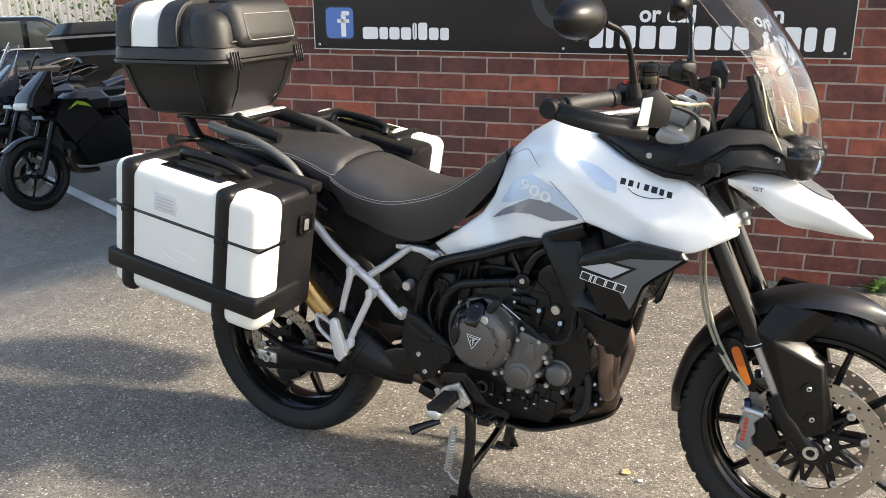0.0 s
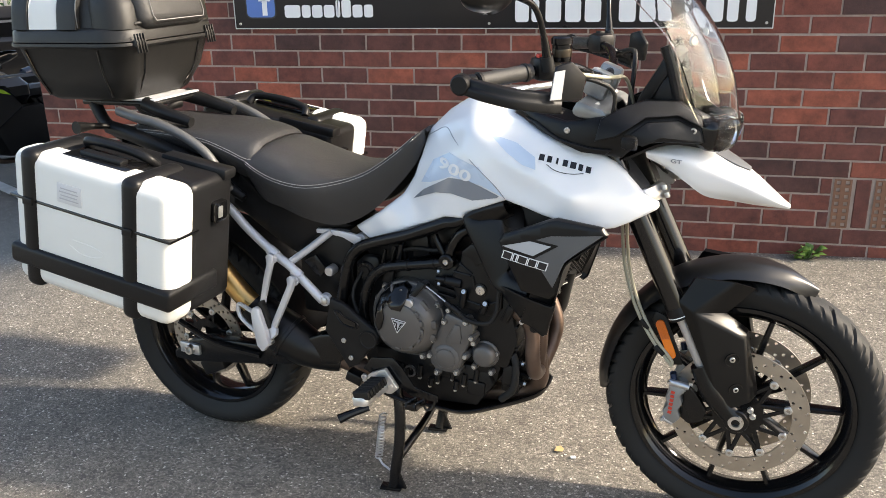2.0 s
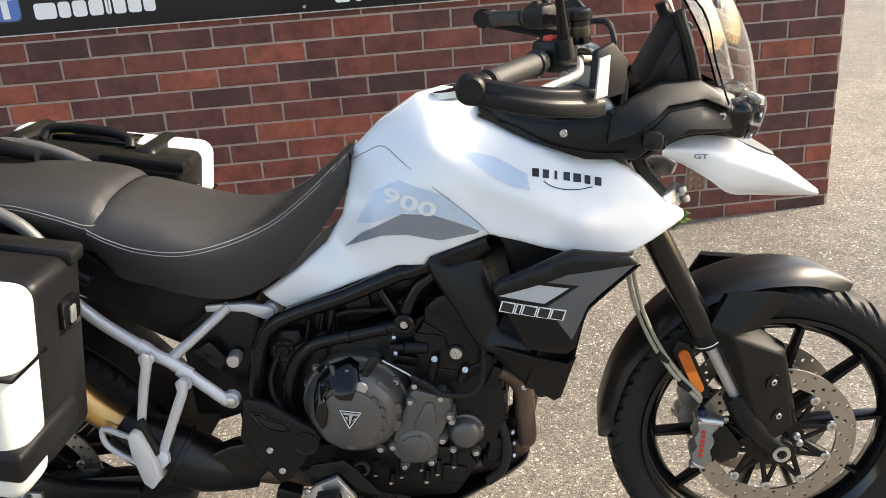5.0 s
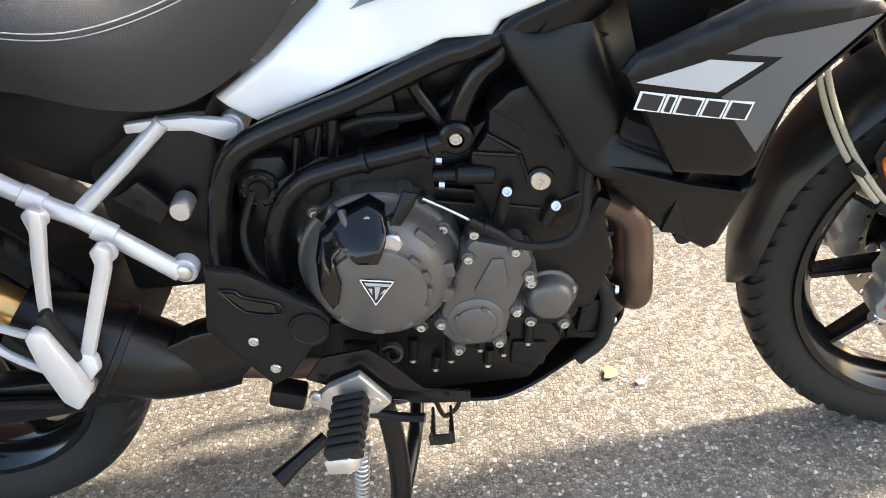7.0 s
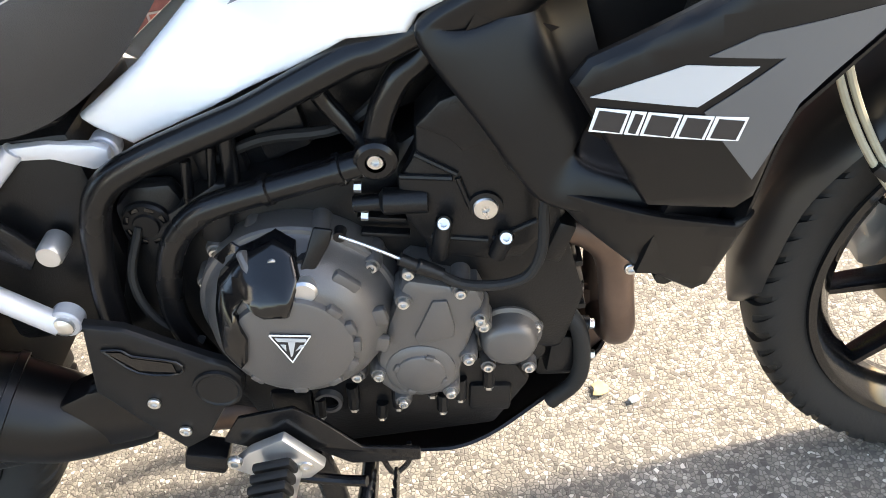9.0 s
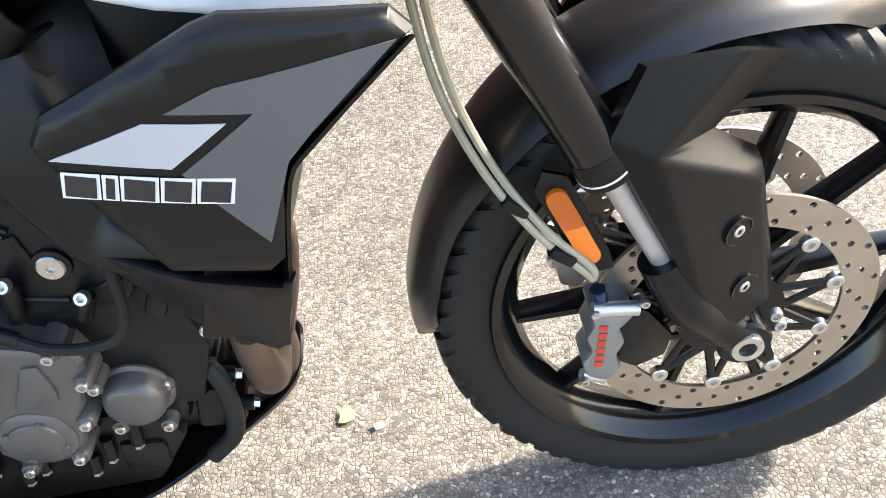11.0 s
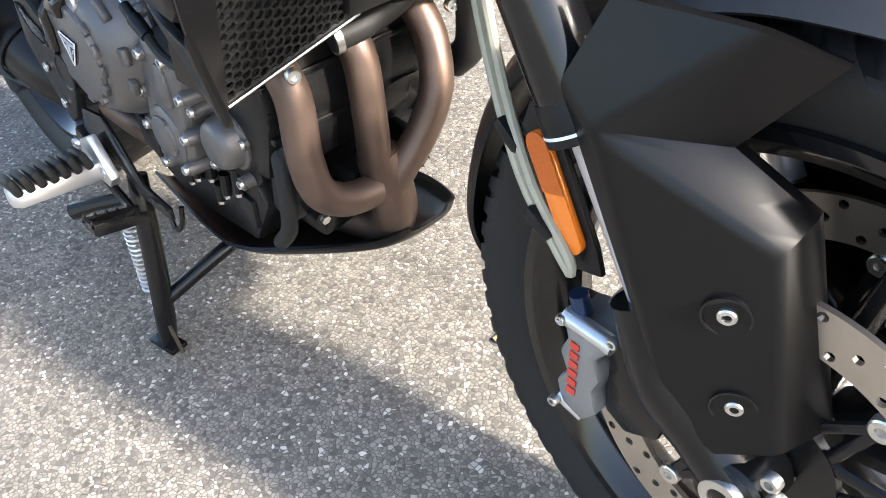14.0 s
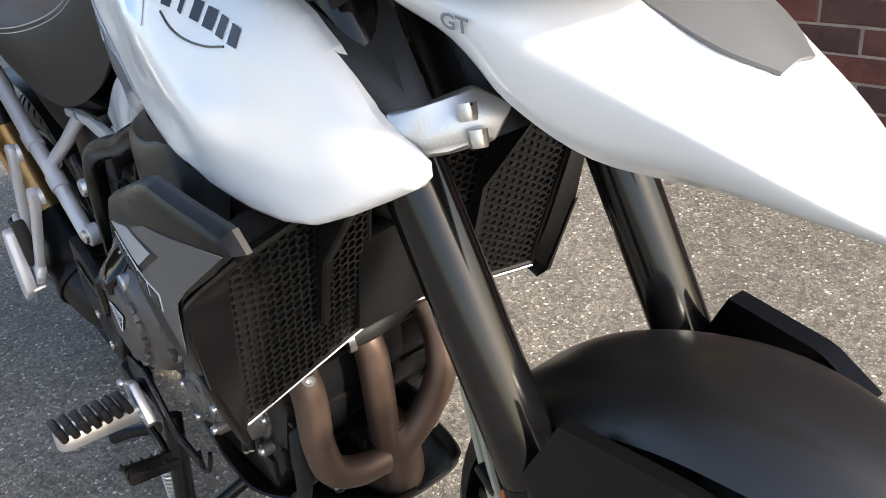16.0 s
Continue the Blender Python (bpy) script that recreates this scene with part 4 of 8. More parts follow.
for x0, z0, x1, z1 in ((0.850, 0.640, 0.900, 0.636), (0.868, 0.664, 0.905, 0.640), (0.905, 0.636, 0.912, 0.606), (0.935, 0.690, 0.955, 0.640), (0.870, 0.570, 0.925, 0.560), (0.93, 0.56, 0.975, 0.575)):
    part("head_web", rod((x0, head_y(x0, z0) - 0.001, z0), (x1, head_y(x1, z1) - 0.001, z1), 0.0032, 8), ENGINEB, engine)
for z in (0.565, 0.585, 0.605):
    part("case_rib", rbox((0.822, -0.112, z), (0.05, 0.012, 0.006), 0.002, rot=(0, 12, 0)), ENGINEB, engine)
part("crank_lower", prism([(0.60, 0.39), (0.78, 0.385), (0.93, 0.37), (0.950, 0.325), (0.90, 0.255), (0.72, 0.248), (0.62, 0.30)], -0.116, -0.06, 0.008), ENGINEB, engine)
for x, z, l in ((0.742, 0.320, 0.034), (0.795, 0.314, 0.042), (0.838, 0.330, 0.030), (0.846, 0.300, 0.024), (0.87, 0.318, 0.030), (0.905, 0.335, 0.034), (0.700, 0.312, 0.026), (0.772, 0.300, 0.02)):
    part("sump_post", rod((x, -0.120, z + l), (x - 0.004, -0.122, z), 0.0072, 10), ENGINEB, engine)
    part("screw", lathe([(0, 0), (0.0055, 0), (0.0055, 0.006), (0, 0.006)], 6, m=along((x - 0.004, -0.122, z), (x - 0.006, -0.123, z - 0.02))), STEEL, engine)
for x, z, w, h in ((0.665, 0.330, 0.05, 0.05), (0.815, 0.345, 0.05, 0.03), (0.900, 0.310, 0.05, 0.045)):
    part("sump_block", rbox((x, -0.112, z), (w, 0.022, h), 0.006, rot=(0, 8, 0)), ENGINEB, engine)

# clutch cover
CC = (0.7185, 0.494)
clutch = part("clutch_cover", lathe([(0, -0.185), (0.067, -0.185), (0.075, -0.181), (0.086, -0.168), (0.0945, -0.150), (0.0975, -0.138), (0.1005, -0.134), (0.1045, -0.133), (0.1065, -0.130), (0.1065, -0.10)], 96, (CC[0], 0, CC[1])), ENGINEG, engine, "dark grey round clutch cover")
part("cover_face", lathe([(0, -0.1925), (0.0585, -0.1925), (0.0615, -0.1910), (0.0625, -0.1880), (0.0632, -0.1840), (0, -0.184)], 72, (CC[0] - 0.001, 0, CC[1])), ENGINEG, clutch)
for a in (38, 14, -8, -34, -62, -98, -140):
    b = math.radians(a)
    part("cover_lug", rbox((CC[0] + 0.0635 * math.cos(b), -0.1875, CC[1] + 0.0635 * math.sin(b)), (0.009, 0.009, 0.016), 0.0025, rot=(0, -a, 0)), ENGINEG, clutch)
for a, r, w in ((42, 0.083, 0.030), (-20, 0.086, 0.020), (5, 0.086, 0.022)):
    b = math.radians(a)
    part("cover_rib", rbox((CC[0] + r * math.cos(b), -0.1665, CC[1] + r * math.sin(b)), (0.020, 0.010, w), 0.003, rot=(0, -a, 0)), ENGINEG, clutch)
shield_y = lambda x, z: -0.2005 + 1.2 * max(0, math.hypot(x - CC[0], z - CC[1]) - 0.066)
part("cover_shield", panel([(0.647, 0.540), (0.655, 0.566), (0.681, 0.588), (0.719, 0.600), (0.738, 0.590), (0.742, 0.572), (0.726, 0.539), (0.701, 0.541), (0.684, 0.559), (0.673, 0.547), (0.677, 0.514), (0.668, 0.484), (0.660, 0.476), (0.647, 0.505)], shield_y, 0.016, 0.012, 0.006), GLOSSB, clutch, "black plastic clutch shield")
part("shield_slot", prism([(0.653, 0.490), (0.666, 0.495), (0.669, 0.512), (0.656, 0.508)], -0.1985, -0.192, 0.001), ENGINEG, clutch)
for cx, cz, tilt in ((0.719, 0.578, 4), (0.690, 0.582, -22)):
    part("cover_groove", rbox((cx, -0.160, cz), (0.010, 0.016, 0.030), 0.005, rot=(-35, tilt, 0)), ENGINEG, clutch)
# black slab laid on the grey cover paints the shade of a hollow
part("cover_recess_shade", slab([(0.648, -0.128, 0.572), (0.672, -0.130, 0.590), (0.694, -0.140, 0.576), (0.670, -0.146, 0.562)], 0.004, 0.001), GLOSSB, clutch)
for x, y, z in ((0.691, -0.112, 0.588), (0.759, -0.128, 0.585), (0.804, -0.133, 0.543), (0.8045, -0.142, 0.486), (0.759, -0.140, 0.394), (0.645, -0.112, 0.569), (0.627, -0.122, 0.536), (0.628, -0.126, 0.490), (0.655, -0.130, 0.415)):
    part("cover_boss", lathe([(0, -0.004), (0.009, -0.004), (0.011, 0.0), (0.012, 0.03), (0, 0.03)], 16, (x, y, z)), ENGINEG, clutch)
    part("screw", bolt((x, y - 0.003, z), 0.0066, 0.006), STEEL, clutch)
for x, y, z in ((0.717, -0.163, 0.584), (0.666, -0.192, 0.527)):
    part("screw", bolt((x, y, z), 0.0056, 0.005), STEEL, clutch)
part("filler_cap", lathe([(0, -0.020), (0.011, -0.020), (0.013, -0.017), (0.013, 0.010), (0, 0.010)], 20, (0.744, -0.166, 0.558)), ALLOY, clutch, "small aluminium lever pivot")
part("pivot_boot", lathe([(0.008, -0.004), (0.0145, -0.004), (0.0155, 0.012), (0.008, 0.012)], 20, (0.744, -0.160, 0.568)), RUBBER, clutch)
part("badge", prism([(0.700, 0.518), (0.740, 0.511), (0.7135, 0.478)], -0.1958, -0.1918), LOGOB, clutch, "dark triangular badge with pale rim")
for a, b in (((0.700, 0.518), (0.740, 0.511)), ((0.740, 0.511), (0.7135, 0.478)), ((0.7135, 0.478), (0.700, 0.518))):
    part("badge_rim", rod((a[0], -0.1955, a[1]), (b[0], -0.1955, b[1]), 0.0009, 6), DECALT, clutch)
for bar in ([(0.7045, 0.5140), (0.7355, 0.5085), (0.7335, 0.5045), (0.7065, 0.5090)], [(0.7165, 0.5085), (0.7240, 0.5070), (0.7165, 0.4880), (0.7140, 0.4860)], [(0.7080, 0.5045), (0.7130, 0.5035), (0.7115, 0.4950)], [(0.7275, 0.5010), (0.7320, 0.5000), (0.7205, 0.4935)]):
    part("badge_mark", prism(bar, -0.1966, -0.195), DECALW, clutch)
part("cable_clamp", slab([(0.762, -0.150, 0.612), (0.780, -0.150, 0.606), (0.774, -0.152, 0.592), (0.756, -0.160, 0.570), (0.744, -0.166, 0.562), (0.738, -0.166, 0.570), (0.750, -0.158, 0.588)], 0.006, 0.002), ENGINEB, engine, "black clutch lever")
part("cable_eye", lathe([(0, -0.006), (0.006, -0.006), (0.0065, 0.006), (0, 0.006)], 12, (0.786, -0.154, 0.601)), ENGINEB, engine)
part("clutch_cable", tube([(0.786, -0.160, 0.603), (0.815, -0.160, 0.584), (0.844, -0.160, 0.563)], 0.0018, 6), STEEL, engine)
part("cable_ferrule", tube([(0.838, -0.160, 0.567), (0.852, -0.160, 0.557), (0.854, -0.160, 0.556), (0.876, -0.160, 0.541)], [0.0065, 0.0065, 0.0085, 0.0075], 12, bend=False), ENGINEB, engine)
part("cable_sheath", tube([(0.872, -0.160, 0.543), (0.892, -0.160, 0.527), (0.918, -0.160, 0.520), (0.945, -0.160, 0.521), (0.964, -0.160, 0.532), (0.977, -0.160, 0.563), (0.982, -0.158, 0.610), (0.99, -0.150, 0.65)], 0.0055, 10), RUBBER, engine)
part("screw", bolt((0.842, -0.151, 0.541), 0.0065, 0.006), STEEL, engine)
# generator-side covers further forward
cov_y = lambda x, z: -0.157
c2 = part("pump_cover", panel([(0.834, 0.530), (0.842, 0.535), (0.908, 0.513), (0.913, 0.495), (0.902, 0.464), (0.885, 0.425), (0.872, 0.383), (0.855, 0.363), (0.803, 0.363), (0.785, 0.387), (0.788, 0.426), (0.804, 0.466), (0.821, 0.503)], cov_y, 0.05, 0.02, 0.009), ENGINEG, engine, "dark grey cast engine cover")
part("raised_panel", prism([(0.861, 0.506), (0.876, 0.505), (0.879, 0.470), (0.876, 0.454), (0.838, 0.447), (0.835, 0.459)], -0.1605, -0.150, 0.002), ENGINEG, c2)
part("round_boss", lathe([(0, -0.0075), (0.024, -0.0075), (0.0265, -0.0060), (0.0275, -0.004), (0.033, -0.0035), (0.038, 0.0), (0.039, 0.004), (0, 0.004)], 48, (0.833, -0.158, 0.406)), ENGINEG, c2)
for a in (60, 150, 240, 330):
    b = math.radians(a)
    part("boss_lug", rbox((0.833 + 0.0275 * math.cos(b), -0.163, 0.406 + 0.0275 * math.sin(b)), (0.006, 0.006, 0.010), 0.002, rot=(0, -a, 0)), ENGINEG, c2)
for x, z in ((0.832, 0.510), (0.891, 0.515), (0.799, 0.455), (0.787, 0.408), (0.806, 0.361), (0.861, 0.369), (0.887, 0.419), (0.906, 0.474)):
    part("cover_boss", lathe([(0, -0.008), (0.0085, -0.008), (0.010, -0.004), (0.011, 0.03), (0, 0.03)], 16, (x, -0.1515, z)), ENGINEG, c2)
    part("screw", bolt((x, -0.159, z), 0.0062, 0.006), STEEL, c2)
part("small_cover", lathe([(0, -0.153), (0.022, -0.1525), (0.0275, -0.149), (0.031, -0.142), (0.0325, -0.130), (0.037, -0.128), (0.038, -0.10), (0, -0.10)], 48, (0.932, 0, 0.420)), ENGINEG, engine, "small round grey cover")
part("cover_collar", prism([(0.896, 0.452), (0.915, 0.470), (0.965, 0.462), (0.975, 0.440), (0.972, 0.375), (0.955, 0.358), (0.905, 0.362), (0.893, 0.390)], -0.124, -0.09, 0.008), ENGINEB, engine)
for x, y, z in ((0.908, -0.150, 0.457), (0.962, -0.128, 0.425), (0.950, -0.136, 0.373), (0.905, -0.140, 0.385)):
    part("cover_boss", lathe([(0, -0.002), (0.0085, -0.002), (0.010, 0.03), (0, 0.03)], 14, (x, y, z)), ENGINEG, engine)
    part("screw", bolt((x, y, z), 0.006, 0.006), STEEL, engine)
part("sight_glass", lathe([(0.0125, -0.006), (0.0165, -0.006), (0.018, 0.01), (0.0125, 0.01)], 28, (0.709, -0.118, 0.331), closed=True), ENGINEG, engine)
part("sight_lens", lathe([(0, -0.002), (0.0125, -0.002), (0.0125, 0.004), (0, 0.004)], 20, (0.709, -0.118, 0.331)), GLOSSB, engine)
# heel guard
guard_out = [(0.510, 0.544), (0.548, 0.533), (0.588, 0.503), (0.622, 0.479), (0.640, 0.468), (0.650, 0.450), (0.645, 0.426), (0.616, 0.402), (0.583, 0.357), (0.554, 0.342), (0.520, 0.394), (0.487, 0.449)]
heel = part("heel_guard", panel(guard_out, lambda x, z: -0.182, 0.008, 0.03, 0.006), BLACKP, bike, "black plastic heel guard")
part("slot", prism([(0.524, 0.508), (0.538, 0.506), (0.546, 0.497), (0.585, 0.483), (0.585, 0.470), (0.548, 0.478)], -0.1845, -0.181), GLOSSB, heel)
part("slot_edge", tube([(0.520, -0.184, 0.512), (0.540, -0.184, 0.509), (0.549, -0.184, 0.499), (0.590, -0.184, 0.484), (0.588, -0.184, 0.467), (0.546, -0.184, 0.475), (0.520, -0.184, 0.512)], 0.0016, 6, 3), FRAMEB, heel)
part("round_relief", lathe([(0.0, -0.002), (0.021, -0.002), (0.023, -0.0035), (0.026, -0.003), (0.027, 0.0), (0, 0.001)], 36, (0.620, -0.183, 0.438)), BLACKP, heel)
for x, z in ((0.5455, 0.4265), (0.5640, 0.3775)):
    part("screw", bolt((x, -0.183, z), 0.0072, 0.004), STEEL, heel)
# footpeg and rear brake lever, near side
peg = part("footrest_bracket", slab([(0.600, -0.184, 0.322), (0.632, -0.190, 0.352), (0.676, -0.192, 0.372), (0.712, -0.192, 0.318), (0.690, -0.190, 0.298), (0.640, -0.190, 0.300)], 0.014, 0.003), ALLOY, bike, "cast aluminium footrest bracket")
part("footrest", slab([(0.640, -0.20, 0.300), (0.684, -0.20, 0.308), (0.680, -0.312, 0.316), (0.668, -0.322, 0.316), (0.636, -0.318, 0.312)], 0.026, 0.006), ALLOY, peg, "pale cast footrest")
for k in range(7):
    part("rubber_cleat", rbox((0.661, -0.218 - 0.0155 * k, 0.3400 + 0.0008 * k), (0.046, 0.0115, 0.026), 0.004, rot=(14, -8, 0)), RUBBER, peg)
for x, z in ((0.612, 0.338), (0.690, 0.322)):
    part("screw", bolt((x, -0.200, z), 0.0085, 0.007), STEEL, peg)
low = part("lever_guard", slab([(0.598, -0.176, 0.350), (0.626, -0.178, 0.388), (0.690, -0.178, 0.396), (0.714, -0.178, 0.372), (0.752, -0.178, 0.318), (0.816, -0.176, 0.304), (0.814, -0.176, 0.284), (0.735, -0.178, 0.292), (0.690, -0.178, 0.330), (0.630, -0.178, 0.335)], 0.006, 0.002), FRAMEB, bike, "black stamped lever guard")
pedal = part("brake_pedal", tube([(0.612, -0.184, 0.320), (0.66, -0.196, 0.300), (0.72, -0.200, 0.285), (0.752, -0.205, 0.285)], 0.0065, 10), FRAMEB, bike, "black serrated brake pedal")
for row in (0.762, 0.786):
    part("pedal_rail", slab([(row, -0.200, 0.300), (row, -0.200, 0.285), (row + 0.004, -0.268, 0.300), (row + 0.004, -0.268, 0.318)], 0.004, 0.001), FRAMEB, pedal)
    for k in range(5):
        y = -0.208 - 0.0135 * k
        part("pedal_tooth", slab([(row + 0.001, y, 0.297 + 0.0032 * k), (row + 0.001, y - 0.010, 0.299 + 0.0032 * k), (row + 0.001, y - 0.005, 0.309 + 0.0032 * k)], 0.004), FRAMEB, pedal)
part("pedal_end", rbox((0.776, -0.268, 0.309), (0.03, 0.004, 0.017), 0.001), FRAMEB, pedal)
part("master_cylinder", rbox((0.565, -0.165, 0.312), (0.05, 0.035, 0.03), 0.006, rot=(0, 20, 0)), ENGINEB, bike, "black rear brake cylinder")
part("bracket_hook", tube([(0.800, -0.16, 0.290), (0.795, -0.165, 0.262), (0.775, -0.168, 0.248), (0.765, -0.165, 0.275)], 0.0035, 8), FRAMEB, bike)

# centre stand
stand = part("centre_stand", tube([(0.690, -0.165, 0.30), (0.700, -0.178, 0.235), (0.700, -0.19, 0.15), (0.688, -0.20, 0.06), (0.682, -0.206, 0.015)], [0.014, 0.0155, 0.0155, 0.0155, 0.013], 12), FRAMEB, bike, "black steel centre stand")
part("leg", mirrored(tube([(0.690, -0.165, 0.30), (0.700, -0.178, 0.235), (0.700, -0.16, 0.15), (0.688, -0.14, 0.06), (0.680, -0.125, 0.015)], [0.014, 0.0155, 0.0155, 0.0155, 0.013], 12)), FRAMEB, stand)
part("cross_bar", tube([(0.694, -0.195, 0.095), (0.72, -0.08, 0.145), (0.715, 0.05, 0.16), (0.698, 0.155, 0.13)], 0.0115, 12), FRAMEB, stand)
for s, y in ((-1, -0.206), (1, 0.128)):
    part("foot_plate", rbox((0.676, y, 0.010), (0.060, 0.030, 0.008), 0.002, rot=(0, 0, 8)), FRAMEB, stand)
    part("foot_web", slab([(0.69, y, 0.012), (0.72, y, 0.012), (0.695, y, 0.075)], 0.006), FRAMEB, stand)
coil = []
for k in range(15 * 10 + 1):
    t = k / 150
    a = 2 * math.pi * 15 * t
    coil.append((0.655 - 0.022 * t + 0.0095 * math.cos(a), -0.190 + 0.0095 * math.sin(a), 0.225 - 0.14 * t))
part("spring", tube(coil, 0.0024, 6, 1, bend=False), ALLOY, stand, "zinc coil return spring")
part("spring_hook", tube([(0.633, -0.190, 0.085), (0.645, -0.192, 0.068), (0.672, -0.196, 0.055)], 0.003, 6), ALLOY, stand)
part("kick_lug", tube([(0.60, -0.17, 0.225), (0.56, -0.205, 0.215), (0.535, -0.225, 0.205)], [0.010, 0.011, 0.014], 10), FRAMEB, stand)

# belly plate
belly_rows = []
for x, yn, yf, ze, zb in ((0.62, -0.118, 0.118, 0.252, 0.222), (0.80, -0.136, 0.134, 0.242, 0.212), (0.876, -0.130, 0.134, 0.241, 0.214), (0.96, -0.088, 0.124, 0.256, 0.230), (1.02, -0.046, 0.106, 0.267, 0.243), (1.048, -0.020, 0.090, 0.275, 0.256), (1.058, 0.005, 0.070, 0.280, 0.270)):
    w, c = (yf - yn) / 2, (yf + yn) / 2
    belly_rows.append([(x, c + w * u, zb + (ze - zb) * abs(u) ** 6) for u in (-1, -0.94, -0.8, -0.4, 0.4, 0.8, 0.94, 1)])
belly = part("belly_plate", patch(belly_rows, 6, 5, 0.004), SATIN, bike, "black belly bash plate")

# exhaust
hdr = part("exhaust_header", tube([(0.985, -0.098, 0.545), (1.028, -0.104, 0.530), (1.050, -0.104, 0.495), (1.053, -0.108, 0.43), (1.054, -0.100, 0.385), (1.050, -0.068, 0.357), (1.045, -0.026, 0.345)], 0.0195, 18), HEADER, bike, "heat-browned steel exhaust headers")
part("header_pipe", tube([(0.985, -0.008, 0.545), (1.026, -0.014, 0.533), (1.046, -0.014, 0.500), (1.048, -0.016, 0.43), (1.042, -0.014, 0.375), (1.043, -0.008, 0.33)], 0.0195, 18), HEADER, hdr)
part("header_pipe", tube([(0.985, 0.085, 0.545), (1.028, 0.079, 0.530), (1.053, 0.078, 0.495), (1.070, 0.064, 0.445), (1.063, 0.039, 0.395), (1.050, 0.009, 0.355), (1.045, -0.002, 0.335)], 0.0195, 18), HEADER, hdr)
part("collector", tube([(1.036, -0.006, 0.385), (1.037, 0.0, 0.345), (1.036, 0.006, 0.31), (1.02, 0.008, 0.275), (0.97, 0.005, 0.255), (0.80, -0.02, 0.245), (0.60, -0.08, 0.29), (0.47, -0.10, 0.325)], [0.026, 0.029, 0.028, 0.027, 0.026, 0.025, 0.024, 0.026], 18), HEADER, hdr)
part("weld_ring", lathe([(0.0195, -0.003), (0.0225, -0.002), (0.0225, 0.002), (0.0195, 0.003)], 20, (0, 0, 0), m=along((1.037, -0.008, 0.388), (1.036, -0.008, 0.36))), HEADER, hdr)
can = part("silencer", tube([(0.485, -0.098, 0.312), (0.445, -0.108, 0.325), (0.39, -0.120, 0.352), (0.33, -0.128, 0.390), (0.27, -0.132, 0.432), (0.225, -0.133, 0.468)], [0.028, 0.038, 0.056, 0.064, 0.058, 0.046], 28), SATIN, bike, "satin black exhaust silencer")
part("sleeve", tube([(0.25, -0.134, 0.450), (0.19, -0.136, 0.503), (0.13, -0.138, 0.575), (0.10, -0.139, 0.615)], [0.031, 0.031, 0.031, 0.031], 24), GOLD, can, "gold-coloured metal sleeve")
part("tail_cap", tube([(0.105, -0.139, 0.61), (0.05, -0.14, 0.67), (-0.06, -0.14, 0.74)], [0.036, 0.05, 0.05], 24), SATIN, can)
# swing arm and rear brake
arm = part("swingarm", prism([(-0.075, 0.288), (-0.075, 0.262), (-0.01, 0.258), (0.24, 0.288), (0.50, 0.33), (0.55, 0.38), (0.53, 0.43), (0.45, 0.415), (0.30, 0.355), (0.05, 0.347), (0.0, 0.335)], -0.150, -0.108, 0.008), FRAMEB, bike, "black aluminium swingarm")
part("arm_far", prism([(-0.075, 0.288), (-0.01, 0.258), (0.24, 0.288), (0.55, 0.38), (0.53, 0.43), (0.30, 0.355), (0.0, 0.335)], 0.108, 0.150, 0.008), FRAMEB, arm)
part("axle_adjuster", rbox((-0.005, -0.155, 0.308), (0.07, 0.012, 0.034), 0.003, rot=(0, 4, 0)), ALLOY, arm, "aluminium axle adjuster")
part("axle_nut", lathe([(0.008, -0.014), (0.014, -0.014), (0.016, 0), (0.008, 0)], 12, (0.0, -0.160, 0.308), closed=True), STEEL, arm)
part("chain_stay", tube([(-0.02, -0.168, 0.40), (0.10, -0.165, 0.345), (0.25, -0.16, 0.325)], 0.009, 10), FRAMEB, arm)
part("rear_caliper", rbox((0.045, -0.105, 0.245), (0.085, 0.05, 0.05), 0.008, rot=(0, -25, 0)), ENGINEB, arm, "black rear brake caliper")
part("hugger", patch([[(0.36, y, 0.36), (0.30, y, 0.48), (0.20, y, 0.60), (0.08, y, 0.665), (-0.06, y, 0.68)] for y in (-0.085, -0.04, 0.04, 0.085)], 3, 5, 0.006), BLACKP, bike, "black rear mudguard")
part("battery_box", rbox((0.455, 0.0, 0.585), (0.17, 0.19, 0.26), 0.012), ENGINEB, bike, "black inner box behind the engine")
part("shock", lathe([(0, 0), (0.03, 0), (0.03, 0.2), (0, 0.2)], 20, m=along((0.46, 0.0, 0.40), (0.50, 0.0, 0.68))), ENGINEB, bike, "black rear shock absorber")
part("shock_knob", lathe([(0, -0.02), (0.012, -0.02), (0.014, -0.016), (0.014, 0.01), (0, 0.01)], 20, (0.485, -0.115, 0.60)), ALLOY, bike)

part("wiring", tube([(0.66, -0.08, 0.655), (0.72, -0.085, 0.675), (0.80, -0.09, 0.680), (0.86, -0.09, 0.72)], 0.006, 8), RUBBER, bike, "black wiring loom")
part("wiring", tube([(0.57, -0.10, 0.60), (0.55, -0.12, 0.55), (0.56, -0.13, 0.50), (0.60, -0.13, 0.46)], 0.005, 8), RUBBER, bike, "black wiring loom")
part("connector", rbox((0.655, -0.105, 0.60), (0.03, 0.02, 0.045), 0.004, rot=(0, 15, 0)), BLACKP, bike, "black wiring connector")
part("rear_bracket", prism([(0.40, 0.62), (0.44, 0.64), (0.47, 0.60), (0.45, 0.575), (0.43, 0.59)], -0.122, -0.112, 0.003), FRAMEB, sub)
part("can_strap", lathe([(0.0655, -0.006), (0.068, -0.005), (0.068, 0.005), (0.0655, 0.006)], 32, closed=True, m=along((0.335, -0.127, 0.386), (0.30, -0.13, 0.41))), SATIN, can)

